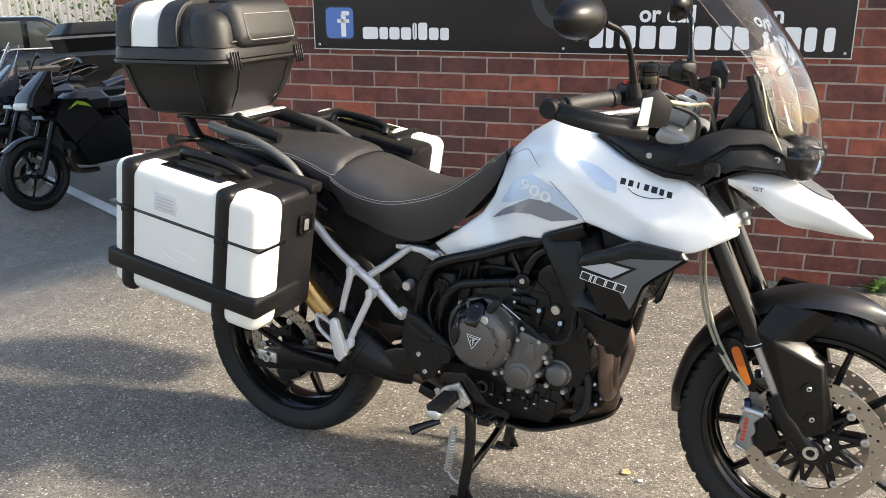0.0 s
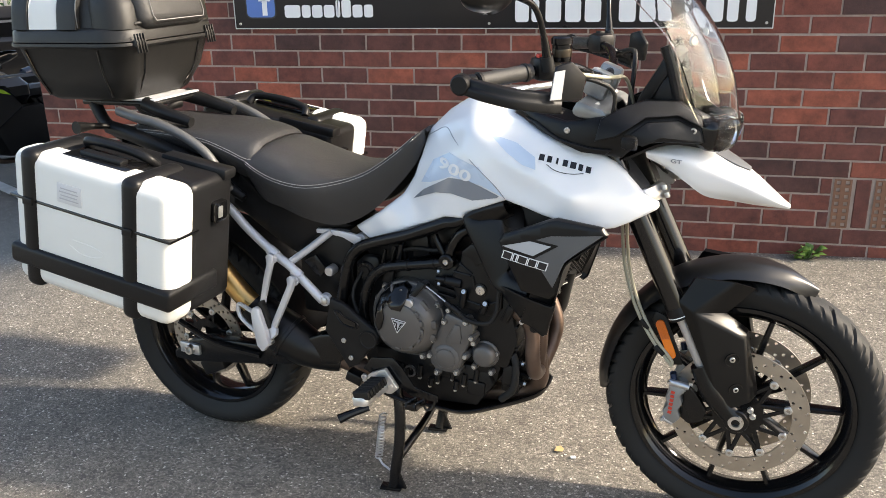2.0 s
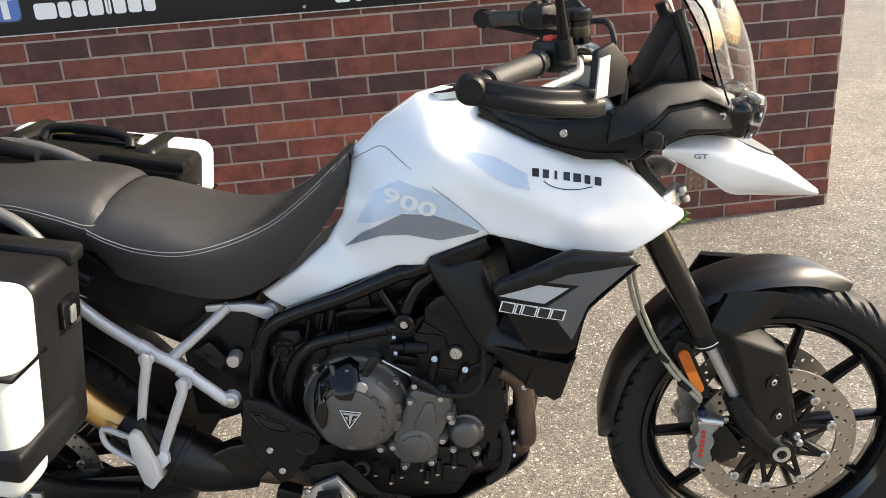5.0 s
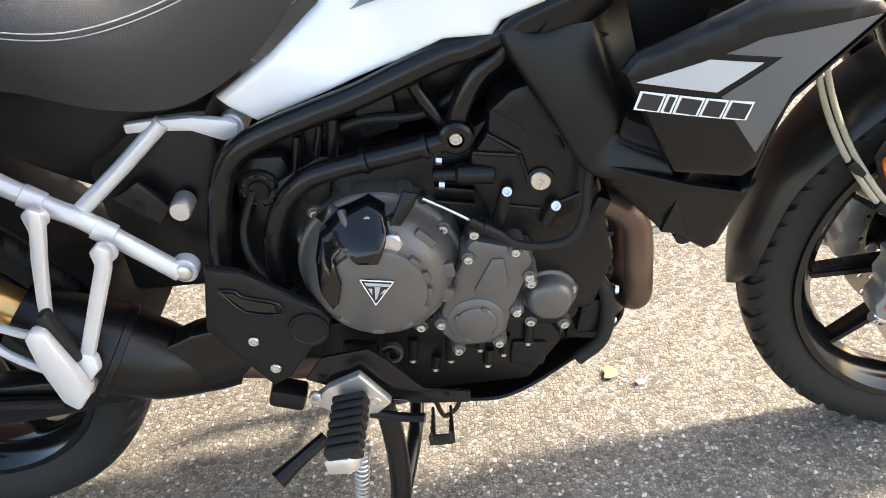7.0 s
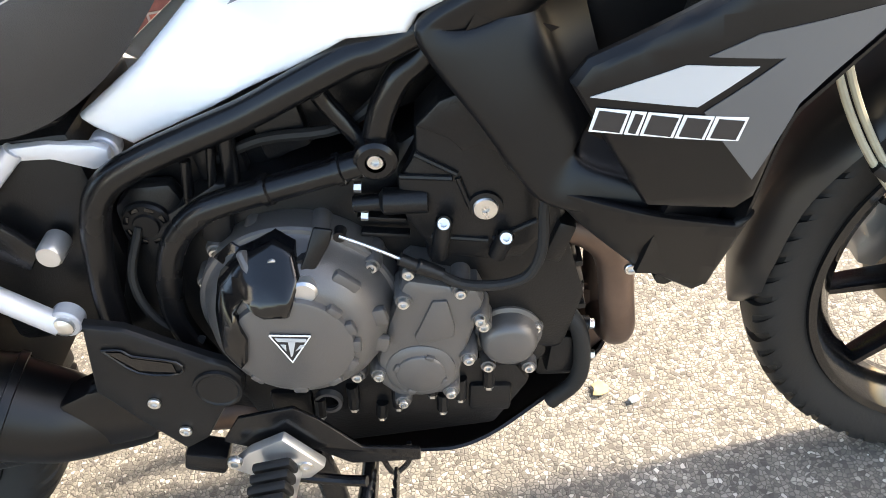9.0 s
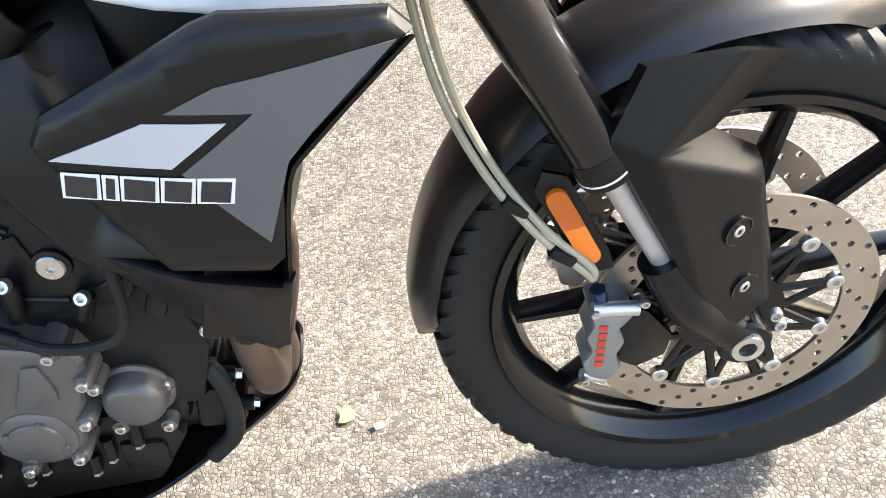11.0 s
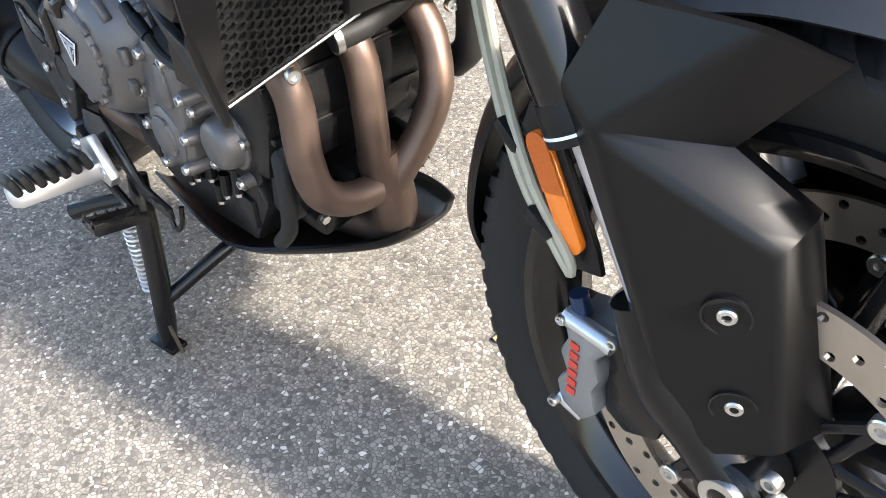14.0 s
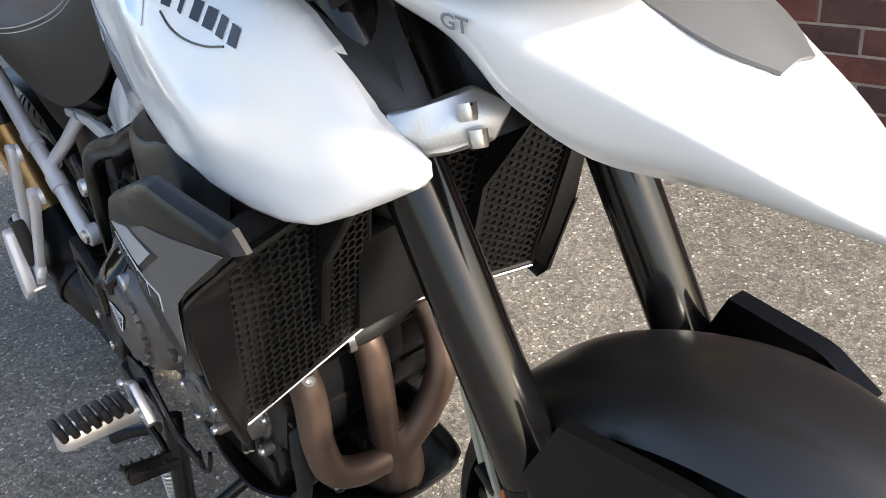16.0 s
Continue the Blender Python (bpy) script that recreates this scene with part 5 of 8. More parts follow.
# ---------------------------------------------------------------- fork, front mudguard, radiators, beak
def fork_x(z):
    return 1.410 + (0.583 - z) * 0.458


def guard_shell():
    """The moulded fork guard: flat facets with softly rolled edges."""
    p = {"a": (1.443, -0.104, 0.681), "b": (1.574, -0.078, 0.660), "c": (1.514, -0.075, 0.591), "d": (1.564, -0.0573, 0.550), "e": (1.5605, -0.090, 0.5375),
         "f": (1.598, -0.058, 0.388), "g": (1.582, -0.093, 0.378), "h": (1.530, -0.118, 0.362), "i": (1.499, -0.119, 0.412), "j": (1.409, -0.114, 0.620), "k": (1.444, -0.128, 0.604), "m": (1.530, -0.092, 0.675)}
    bm = bmesh.new()
    v = {k: bm.verts.new(q) for k, q in p.items()}
    for names in ("jamk", "mbck", "edfg", "jki"):
        bm.faces.new([v[q] for q in names])
    steps = 6
    upper = [v["c"]] + [bm.verts.new(Vector(p["c"]).lerp(Vector(p["d"]), t / steps)) for t in range(1, steps)] + [v["d"]]
    lower = [v["k"]] + [bm.verts.new(Vector(p["k"]).lerp(Vector(p["e"]), t / steps)) for t in range(1, steps)] + [v["e"]]
    bm.faces.new(lower + [v["g"], v["h"], v["i"]])
    middle = []
    for t in range(steps + 1):
        a, b = lower[t].co, upper[t].co
        middle.append(bm.verts.new(a.lerp(b, 0.5) + Vector((0.45, -0.40, 0.80)) * 0.0015 * (0.3 + 0.7 * t / steps)))
    for t in range(steps):
        bm.faces.new((lower[t], lower[t + 1], middle[t + 1], middle[t]))
        bm.faces.new((middle[t], middle[t + 1], upper[t + 1], upper[t]))
    bmesh.ops.recalc_face_normals(bm, faces=bm.faces)
    inner = [e for e in bm.edges if len(e.link_faces) == 2 and e.calc_face_angle(0) > 0.22]
    bmesh.ops.bevel(bm, geom=inner, offset=0.006, segments=4, affect="EDGES", profile=0.5)
    r = bmesh.ops.extrude_face_region(bm, geom=bm.faces[:])
    for q in r["geom"]:
        if isinstance(q, bmesh.types.BMVert):
            q.co += Vector((-0.004, 0.014, -0.003))
    return bm


SLIDER = pbr("dull_fork_chrome", (0.50, 0.48, 0.47), 0.35, metal=0.5, var=0.08)
FY = {-1: -0.092, 1: 0.105}
for s in (-1, 1):
    fork = part("fork_leg", rod((fork_x(0.575), FY[s], 0.575), (fork_x(1.05), FY[s], 1.05), 0.0265, 28), GLOSSB, bike, "gloss black upside-down fork leg")
    part("slider", rod((fork_x(0.40), FY[s], 0.40), (fork_x(0.58), FY[s], 0.58), 0.0130, 24), SLIDER, fork, "bright fork slider")
    part("seal", lathe([(0.022, 0), (0.0285, 0), (0.0285, 0.02), (0.027, 0.03), (0.022, 0.03)], 28, m=along((fork_x(0.575), FY[s], 0.575), (fork_x(0.60), FY[s], 0.60))), BLACKP, fork)
    part("print_band", lathe([(0.0286, 0.006), (0.0288, 0.0065), (0.0288, 0.0080), (0.0286, 0.0085)], 28, m=along((fork_x(0.575), FY[s], 0.575), (fork_x(0.60), FY[s], 0.60))), DECALT, fork, "pale printed band")
    part("fork_foot", tube([(fork_x(0.46), FY[s], 0.46), (fork_x(0.40), s * 0.096, 0.40), (1.523, FY[s], 0.362), (1.556, FY[s], 0.331)], [0.026, 0.029, 0.027, 0.027], 18), FRAMEB, fork)
    part("axle_clamp", lathe([(0, -0.022), (0.027, -0.022), (0.030, -0.018), (0.030, 0.022), (0, 0.022)], 32, (FX, s * 0.090, FZ)), FRAMEB, fork)
    part("axle_nut", lathe([(0.010, -0.006), (0.0175, -0.006), (0.019, 0.004), (0.010, 0.004)], 6 if s > 0 else 24, (FX, s * 0.113, FZ), closed=True), STEEL, fork)
    for dx, dz in ((0.036, 0.018), (0.030, 0.034)):
        part("pinch_screw", bolt((FX + dx, s * 0.102, FZ + dz), 0.0075, 0.008), STEEL, fork)
    part("yoke_clamp", lathe([(0.0265, -0.024), (0.031, -0.024), (0.033, -0.022), (0.033, 0.022), (0.031, 0.024), (0.0265, 0.024)], 32, closed=True, m=along((fork_x(0.865), FY[s], 0.865), (fork_x(0.90), FY[s], 0.90))), ALLOY, fork, "cast aluminium lower yoke clamp")
    yy = FY[s] - s * 0.092
    part("yoke_arm", slab([(1.318, yy + s * 0.122, 0.888), (1.334, yy + s * 0.122, 0.857), (1.348, yy + s * 0.096, 0.856), (1.368, yy + s * 0.070, 0.862), (1.372, yy + s * 0.055, 0.884), (1.350, yy + s * 0.070, 0.898), (1.336, yy + s * 0.098, 0.892)], 0.014, 0.004), ALLOY, fork, "cast aluminium bracket beside the tank")
    for x, y, z in ((1.352, 0.080, 0.888), (1.358, 0.078, 0.870)):
        part("screw", bolt((x, yy + s * y, z), 0.007, 0.012, along((x + 0.006, yy + s * (y + 0.004), z + 0.003), (x - 0.08, yy + s * (y - 0.05), z - 0.03)) @ Matrix.Rotation(math.pi / 2, 4, "X")), STEEL, fork)
    gm = (lambda b: b) if s < 0 else (lambda b: moved(mirrored(b), Matrix.Translation((-0.004, 0.014, 0))))
    guard = part("fork_guard", gm(guard_shell()), GUARDP, bike, "satin black fork guard", angle=40)
    for x, y, z in ((1.536, -0.1020, 0.487), (1.549, -0.1012, 0.410)):
        # raised black disc stands in for the shade in the screw's hollow
        part("recess", gm(lathe([(0.0170, 0.004), (0.0170, -0.0025), (0.0155, -0.0025), (0.0145, 0.001), (0, 0.001)], 28, m=pose(x, y, z, 4, 0, 24))), GLOSSB, guard)
        part("screw", gm(bolt((x, y, z), 0.0068, 0.004, pose(x, y + 0.001, z, 4, 0, 24))), STEEL, guard)

# amber side reflector on its backing, near fork leg and far one
def reflector(y, s):
    m = pose(1.381, y, 0.512, 0, -21.5, 0)
    back = part("reflector_mount", moved(prism([(-0.016, -0.068), (0.014, -0.075), (0.018, -0.05), (0.018, 0.055), (0.0, 0.072), (-0.016, 0.055)], -0.003, 0.003, 0.0015), m), BLACKP, bike, "black reflector mount")
    outline = [(0.0105 * math.cos(a), 0.040 + 0.0105 * math.sin(a)) for a in (math.pi * k / 10 for k in range(11))] + [(0.0105 * math.cos(a), -0.042 + 0.0105 * math.sin(a)) for a in (math.pi + math.pi * k / 10 for k in range(11))]
    r = part("reflector", moved(prism(outline, s * 0.003, s * 0.010, 0.0015), m), ORANGE, back, "amber plastic reflector")
    upper = [(0.0103 * math.cos(a), 0.040 + 0.0103 * math.sin(a)) for a in (math.pi * k / 10 for k in range(11))] + [(-0.0103, 0.002), (0.0103, -0.002)]
    part("reflector_grid", moved(prism(upper, s * 0.0095, s * 0.0106), m), AMBER, r, "darker hatched upper half")
    return r


AMBER = pbr("hatched_amber", (0.62, 0.13, 0.008), 0.3, var=0.3, scale=900, bump=0.8, bscale=1200)
reflector(-0.082, -1)
reflector(0.082, 1)


CALIPER = pbr("grey_anodised", (0.27, 0.28, 0.285), 0.4, metal=0.7, var=0.1)


def caliper(s):
    m = pose(1.411, s * 0.080, 0.350, 0, 6, 0) @ Matrix.Diagonal((0.9, 0.9, 0.86, 1))
    c = part("brake_caliper", moved(prism([(-0.026, 0.056), (0.0, 0.064), (0.024, 0.060), (0.026, 0.046), (0.012, 0.024), (0.021, 0.002), (0.013, -0.022), (0.022, -0.046), (0.006, -0.070), (-0.020, -0.062), (-0.028, -0.032), (-0.017, -0.012), (-0.027, 0.012), (-0.019, 0.034)], s * -0.030, s * 0.022, 0.005), m), CALIPER, bike, "silver-grey radial brake caliper")
    part("bridge_tube", moved(rod((-0.024, s * 0.020, 0.062), (0.030, s * 0.018, 0.058), 0.0095, 16), m), ALLOY, c)
    part("bridge_tube", moved(rod((-0.026, s * 0.016, -0.058), (0.004, s * 0.014, -0.068), 0.008, 16), m), ALLOY, c)
    for k in range(6):
        z = -0.036 + 0.0128 * k
        part("name_mark", moved(prism([(-0.014, z), (-0.004, z - 0.001), (-0.003, z + 0.0075), (-0.013, z + 0.0085)], s * 0.0225, s * 0.0235), m), REDP, c, "red printed bar")
    part("caliper_mount", moved(prism([(0.016, 0.06), (0.050, 0.035), (0.085, -0.01), (0.080, -0.045), (0.045, -0.065), (0.02, -0.05)], s * -0.012, s * 0.006, 0.004), m), FRAMEB, c)
    part("banjo", moved(rod((-0.012, s * 0.01, 0.066), (-0.018, s * 0.012, 0.088), 0.009, 14), m), pbr("blue_anodised", (0.03, 0.05, 0.11), 0.3, metal=0.7), c)
    for x, z in ((-0.022, 0.062), (-0.024, -0.058), (0.034, 0.074)):
        part("screw", moved(bolt((x, s * 0.026, z), 0.006, 0.007, pose(x, s * 0.024, z, 0, 0, 0 if s < 0 else 180)), m), STEEL, c)
    return c


caliper(-1)
caliper(1)
HOSE = pbr("pale_braided_hose", (0.36, 0.33, 0.24), 0.45, var=0.2, scale=60)
for off in (0.0, 0.011):
    part("brake_hose", tube([(1.255 + off, -0.045, 0.86), (1.262 + off, -0.050, 0.74), (1.275 + off, -0.058, 0.655), (1.305 + off, -0.072, 0.575), (1.345 + off, -0.088, 0.51), (1.385 + off, -0.094, 0.462), (1.398, -0.094, 0.445)], 0.0042, 8), HOSE, bike, "pale braided brake hose")
part("hose_clip", rbox((1.328, -0.080, 0.540), (0.03, 0.014, 0.012), 0.003, rot=(0, 45, 0)), BLACKP, bike)
part("hose_clip", rbox((1.368, -0.093, 0.482), (0.03, 0.014, 0.012), 0.003, rot=(0, 40, 0)), BLACKP, bike)

# front mudguard following the tyre
rows = []
for deg, r in ((183, 0.350), (177, 0.352), (167, 0.356), (150, 0.362), (132, 0.368), (116, 0.374), (100, 0.376), (88, 0.374), (78, 0.368), (70, 0.358), (64, 0.350)):
    a = math.radians(deg)
    w = 0.060 if deg > 140 else 0.074 if deg > 95 else {88: 0.068, 78: 0.050, 70: 0.029, 64: 0.008}[deg]
    w = {183: 0.010, 177: 0.036, 167: 0.054}.get(deg, w)
    edge = 0.030
    row = []
    for u in (-1, -0.8, -0.45, 0, 0.45, 0.8, 1):
        rr = r - edge * abs(u) ** 3
        row.append((FX + rr * math.cos(a), w * u, FZ + rr * math.sin(a)))
    rows.append(row)
mud = part("front_mudguard", patch(rows, 5, 4, 0.004), MUDP, bike, "satin black front mudguard")

# radiators behind honeycomb guards
def honeycomb(a, b, c, nu, nv):
    """A hexagon net over the parallelogram a, a+b, a+c."""
    a, b, c = Vector(a), Vector(b), Vector(c)
    n = b.cross(c).normalized()
    bm = bmesh.new()
    for i in range(nu):
        for k in range(nv):
            u, v = (i + 0.5) / nu, (k + (0.75 if i % 2 else 0.25)) / (nv + 0.0)
            if v > 0.99:
                continue
            rings = []
            for f in (1.0, 0.78):
                rings.append([bm.verts.new(a + b * (u + f * 0.66 / nu * math.cos(t)) + c * (v + f * 0.57 / nv * math.sin(t))) for t in (math.pi / 3 * q for q in range(6))])
            for q in range(6):
                bm.faces.new((rings[0][q], rings[0][(q + 1) % 6], rings[1][(q + 1) % 6], rings[1][q]))
    r = bmesh.ops.extrude_face_region(bm, geom=bm.faces[:])
    for v in r["geom"]:
        if isinstance(v, bmesh.types.BMVert):
            v.co -= n * 0.003
    return bm


CORE = pbr("radiator_core", (0.012, 0.012, 0.012), 0.6, var=0.3, scale=200, bump=0.6, bscale=900)
for s in (-1, 1):
    TL, BL, BR = Vector((1.180, s * 0.212, 0.752)), Vector((1.100, s * 0.198, 0.547)), Vector((1.072, s * 0.026, 0.566))
    across, down = BR - BL, BL - TL
    n = across.cross(down).normalized()
    n = n if n.x > 0 else -n
    quad = [TL, TL + across, BR, BL]
    core = bmesh.new()
    lo, hi = [[core.verts.new(p - n * d) for p in quad] for d in (0.010, 0.040)]
    for f in (lo, hi, *[(lo[k], lo[(k + 1) % 4], hi[(k + 1) % 4], hi[k]) for k in range(4)]):
        core.faces.new(f)
    rad = part("radiator", core, CORE, bike, "black radiator behind a honeycomb guard")
    for p, q in zip(quad, quad[1:] + quad[:1]):
        part("guard_frame", rod(p, q, 0.004, 8), BLACKP, rad)
    part("guard_trim", rod(BL + down * 0.012 + n * 0.004, BR + down * 0.012 + n * 0.004, 0.0015, 6), STEEL, rad, "bright lower guard edge")
    tagged(part("guard_mesh", honeycomb(TL, across, down, 17, 21), BLACKP, rad, "black honeycomb guard net", angle=20), kind="stuff")
    part("side_cheek", slab([TL, BL, BL - n * 0.05 + Vector((0, s * 0.002, 0)), TL - n * 0.06 + Vector((0, s * 0.004, 0))], 0.006), SATIN, rad)
    part("screw", bolt((1.058, s * 0.105, 0.525), 0.008, 0.008, pose(1.060, s * 0.105, 0.525, 0, 0, 75)), STEEL, rad)
    part("lower_tank", tube([BL - n * 0.015 + Vector((0, 0, -0.008)), BR - n * 0.015 + Vector((0, 0, -0.008))], 0.012, 10), BLACKP, rad)
part("regulator", rbox((1.085, 0.0, 0.635), (0.05, 0.10, 0.13), 0.010, rot=(0, 15, 0)), BLACKP, bike, "black box between the radiators")
part("horn", lathe([(0, -0.02), (0.035, -0.02), (0.04, -0.012), (0.04, 0.012), (0, 0.02)], 28, m=pose(1.12, 0.01, 0.735, 0, 0, 100)), BLACKP, bike, "black horn")
hose = part("coolant_hose", tube([(1.045, -0.045, 0.535), (1.052, -0.01, 0.538), (1.052, 0.04, 0.548), (1.045, 0.075, 0.560)], 0.0135, 14), RUBBER, bike, "black ribbed coolant hose")
for p, q in (((1.046, -0.040, 0.535), (1.052, -0.01, 0.538)), ((1.046, 0.070, 0.558), (1.052, 0.04, 0.548))):
    part("hose_clamp", lathe([(0.014, -0.004), (0.0165, -0.004), (0.0165, 0.004), (0.014, 0.004)], 18, closed=True, m=along(p, q)), STEEL, hose)
part("coolant_hose", tube([(1.09, 0.115, 0.585), (1.075, 0.125, 0.53), (1.060, 0.130, 0.47), (1.03, 0.128, 0.44)], 0.019, 16), RUBBER, bike, "thick black coolant hose")
part("cylinder_block", prism([(0.86, 0.64), (1.00, 0.585), (1.02, 0.46), (0.99, 0.38), (0.86, 0.40)], -0.125, 0.125, 0.012), ENGINEB, engine)
for x, y, z, a, b, c in ((1.000, -0.060, 0.42, 0.03, 0.05, 0.05), (1.004, 0.040, 0.43, 0.03, 0.06, 0.04), (0.990, -0.095, 0.36, 0.04, 0.04, 0.06), (0.995, 0.0, 0.35, 0.04, 0.07, 0.03), (0.985, 0.085, 0.36, 0.05, 0.05, 0.05), (0.98, -0.05, 0.31, 0.05, 0.06, 0.04), (0.975, 0.05, 0.31, 0.05, 0.06, 0.04)):
    part("front_casting", rbox((x, y, z), (a, b, c), 0.008, 2, (0, 12, 6)), ENGINEB, engine)
for y, z in ((-0.085, 0.335), (-0.035, 0.33), (0.02, 0.375), (0.07, 0.335), (-0.1, 0.40), (0.1, 0.41)):
    part("front_stub", rod((0.995, y, z), (1.022, y, z - 0.006), 0.009, 14), ENGINEB, engine)
    part("screw", lathe([(0, 0), (0.006, 0), (0.006, 0.006), (0, 0.006)], 6, m=along((1.022, y, z - 0.006), (1.03, y, z - 0.008))), STEEL, engine)
part("sump_hose", tube([(0.985, -0.10, 0.44), (1.01, -0.115, 0.40), (1.005, -0.12, 0.33), (0.97, -0.118, 0.29)], 0.010, 12), RUBBER, engine)
for y in (-0.098, -0.008, 0.085):
    part("exhaust_flange", rbox((0.995, y, 0.540), (0.02, 0.07, 0.05), 0.005, rot=(0, 25, 0)), ENGINEB, engine)
for z in (0.44, 0.47, 0.50):
    part("cooling_rib", rbox((1.003, 0, z), (0.03, 0.24, 0.008), 0.002), ENGINEB, engine)

# white beak under the headlamps
bk = [(1.318, 0.108, 0.956, 0.974, 0.985, 0.100), (1.36, 0.106, 0.932, 0.972, 0.992, 0.088), (1.405, 0.104, 0.902, 0.966, 0.990, 0.090), (1.447, 0.092, 0.866, 0.950, 0.976, 0.064),
      (1.503, 0.072, 0.850, 0.918, 0.942, 0.032), (1.555, 0.052, 0.839, 0.888, 0.905, 0.012), (1.600, 0.026, 0.834, 0.856, 0.866, 0.004), (1.628, 0.004, 0.832, 0.838, 0.842, 0.001)]
net = []
for x, w, zl, zr, zc, keel in bk:
    h = [(x, -keel, zl), (x, -keel - (w - keel) * 0.62, zl + (zr - zl) * 0.30), (x, -w, zr - (zr - zl) * 0.22), (x, -w * 0.86, zr), (x, -w * 0.4, zc - 0.004)]
    net.append(h + [(x, 0, zc)] + [(a, -b, c) for a, b, c in h[::-1]])
beak = part("beak", patch(net, 5, 4, 0.005), WHITE, bike, "gloss white front beak")

# grey skin laid over the beak, coloured as the shaded gap below the lamps
part("lamp_gap_patch", patch([[(1.43, -0.042, 0.976), (1.43, 0, 0.987), (1.43, 0.042, 0.976)], [(1.47, -0.042, 0.957), (1.47, 0, 0.968), (1.47, 0.042, 0.957)], [(1.51, -0.034, 0.936), (1.51, 0, 0.944), (1.51, 0.034, 0.936)], [(1.538, -0.016, 0.921), (1.538, 0, 0.924), (1.538, 0.016, 0.921)]], 5, 5, 0.003), DECALM, beak, "grey patch painted for the shaded gap under the headlamps")

# ---------------------------------------------------------------- cockpit
COWL = [(0.992, 1.058), (1.015, 1.075), (1.06, 1.048), (1.14, 1.036), (1.225, 1.052), (1.300, 1.074), (1.362, 1.083), (1.41, 1.070), (1.445, 1.050), (1.460, 1.02), (1.455, 0.990), (1.36, 1.000), (1.305, 0.995), (1.268, 0.958), (1.173, 0.974), (1.085, 1.006)]
cowl_y = spread([(0.995, 1.06, -0.06), (1.09, 1.01, -0.120), (1.145, 1.02, -0.140), (1.26, 0.96, -0.140), (1.3, 1.07, -0.125), (1.42, 1.02, -0.108), (1.455, 1.0, -0.095), (1.36, 1.08, -0.10), (1.3, 1.02, -0.158), (1.22, 1.0, -0.155), (1.36, 1.03, -0.138)])
for s in (1, -1):
    f = (lambda b: b) if s == 1 else mirrored
    cowl = part("cowl_panel", f(panel(COWL, cowl_y, 0.006, 0.016, 0.009)), BLACKP, bike, "black plastic cockpit side panel")
    part("upper_blade", f(panel([(1.225, 1.050), (1.262, 1.070), (1.312, 1.087), (1.382, 1.085), (1.432, 1.052), (1.437, 1.030), (1.387, 1.056), (1.321, 1.054), (1.262, 1.014), (1.215, 1.002)], lambda x, z: cowl_y(x, z) - 0.012 - 0.10 * max(0, 1.085 - z), 0.016, 0.02, 0.003)), BLACKP, cowl, angle=22)
    part("swage", f(panel([(1.275, 1.008), (1.323, 1.044), (1.387, 1.046), (1.433, 1.022), (1.440, 0.996), (1.355, 1.010), (1.318, 0.992)], lambda x, z: cowl_y(x, z) - 0.004, 0.01, 0.02, 0.003)), BLACKP, cowl, angle=22)
    part("lower_fold", f(panel([(1.06, 1.030), (1.12, 1.000), (1.20, 0.984), (1.250, 0.980), (1.235, 0.968), (1.18, 0.972), (1.09, 1.004), (1.03, 1.036)], lambda x, z: cowl_y(x, z) - 0.006, 0.008, 0.02, 0.003)), BLACKP, cowl, angle=22)
    for x, z in ((1.145, 1.018), (1.418, 1.022)):
        part("screw", f(bolt((x, cowl_y(x, z) - 0.001, z), 0.0072, 0.004)), STEEL, cowl)
    ind = part("indicator", f(rbox((1.290, -0.160, 1.002), (0.036, 0.040, 0.030), 0.010)), BLACKP, cowl, "small turn indicator")
    part("indicator_lens", f(rbox((1.297, -0.181, 1.001), (0.028, 0.010, 0.026), 0.005)), LENS, cowl)
part("cockpit_cover", patch([[(1.0, -0.07, 1.058), (1.0, 0, 1.07), (1.0, 0.07, 1.058)], [(1.10, -0.10, 1.020), (1.10, 0, 1.035), (1.10, 0.10, 1.020)], [(1.22, -0.115, 1.0), (1.22, 0, 1.0), (1.22, 0.115, 1.0)], [(1.36, -0.10, 1.03), (1.36, 0, 1.03), (1.36, 0.10, 1.03)], [(1.45, -0.085, 1.02), (1.45, 0, 1.03), (1.45, 0.085, 1.02)]], 5, 5, 0.006), BLACKP, bike, "black cover between tank and screen")
part("steering_stem", tube([(1.30, 0, 0.83), (1.20, 0, 1.05)], 0.045, 16), ENGINEB, bike)
part("lower_cowl", patch([[(1.27, -0.12, 0.955), (1.27, 0, 0.99), (1.27, 0.12, 0.955)], [(1.36, -0.10, 0.992), (1.36, 0, 1.0), (1.36, 0.10, 0.992)], [(1.455, -0.09, 0.985), (1.455, 0, 0.985), (1.455, 0.09, 0.985)]], 4, 5, 0.006), BLACKP, bike)
GRIPM = pbr("grip_rubber", (0.035, 0.033, 0.031), 0.5, var=0.15, scale=20, bump=0.5, bscale=700)
bars = part("handlebar", tube([(1.02, -0.40, 1.158), (1.10, -0.30, 1.168), (1.165, -0.19, 1.165), (1.195, -0.10, 1.135), (1.20, 0, 1.125), (1.195, 0.10, 1.135), (1.165, 0.19, 1.165), (1.10, 0.30, 1.168), (1.02, 0.40, 1.158)], 0.011, 12), FRAMEB, bike, "black tapered handlebar")
YOKE = part("top_yoke", prism([(1.150, 1.060), (1.165, 1.085), (1.225, 1.065), (1.240, 1.045), (1.22, 1.035), (1.16, 1.048)], -0.135, 0.135, 0.008), CALIPER, bike, "cast aluminium top yoke")
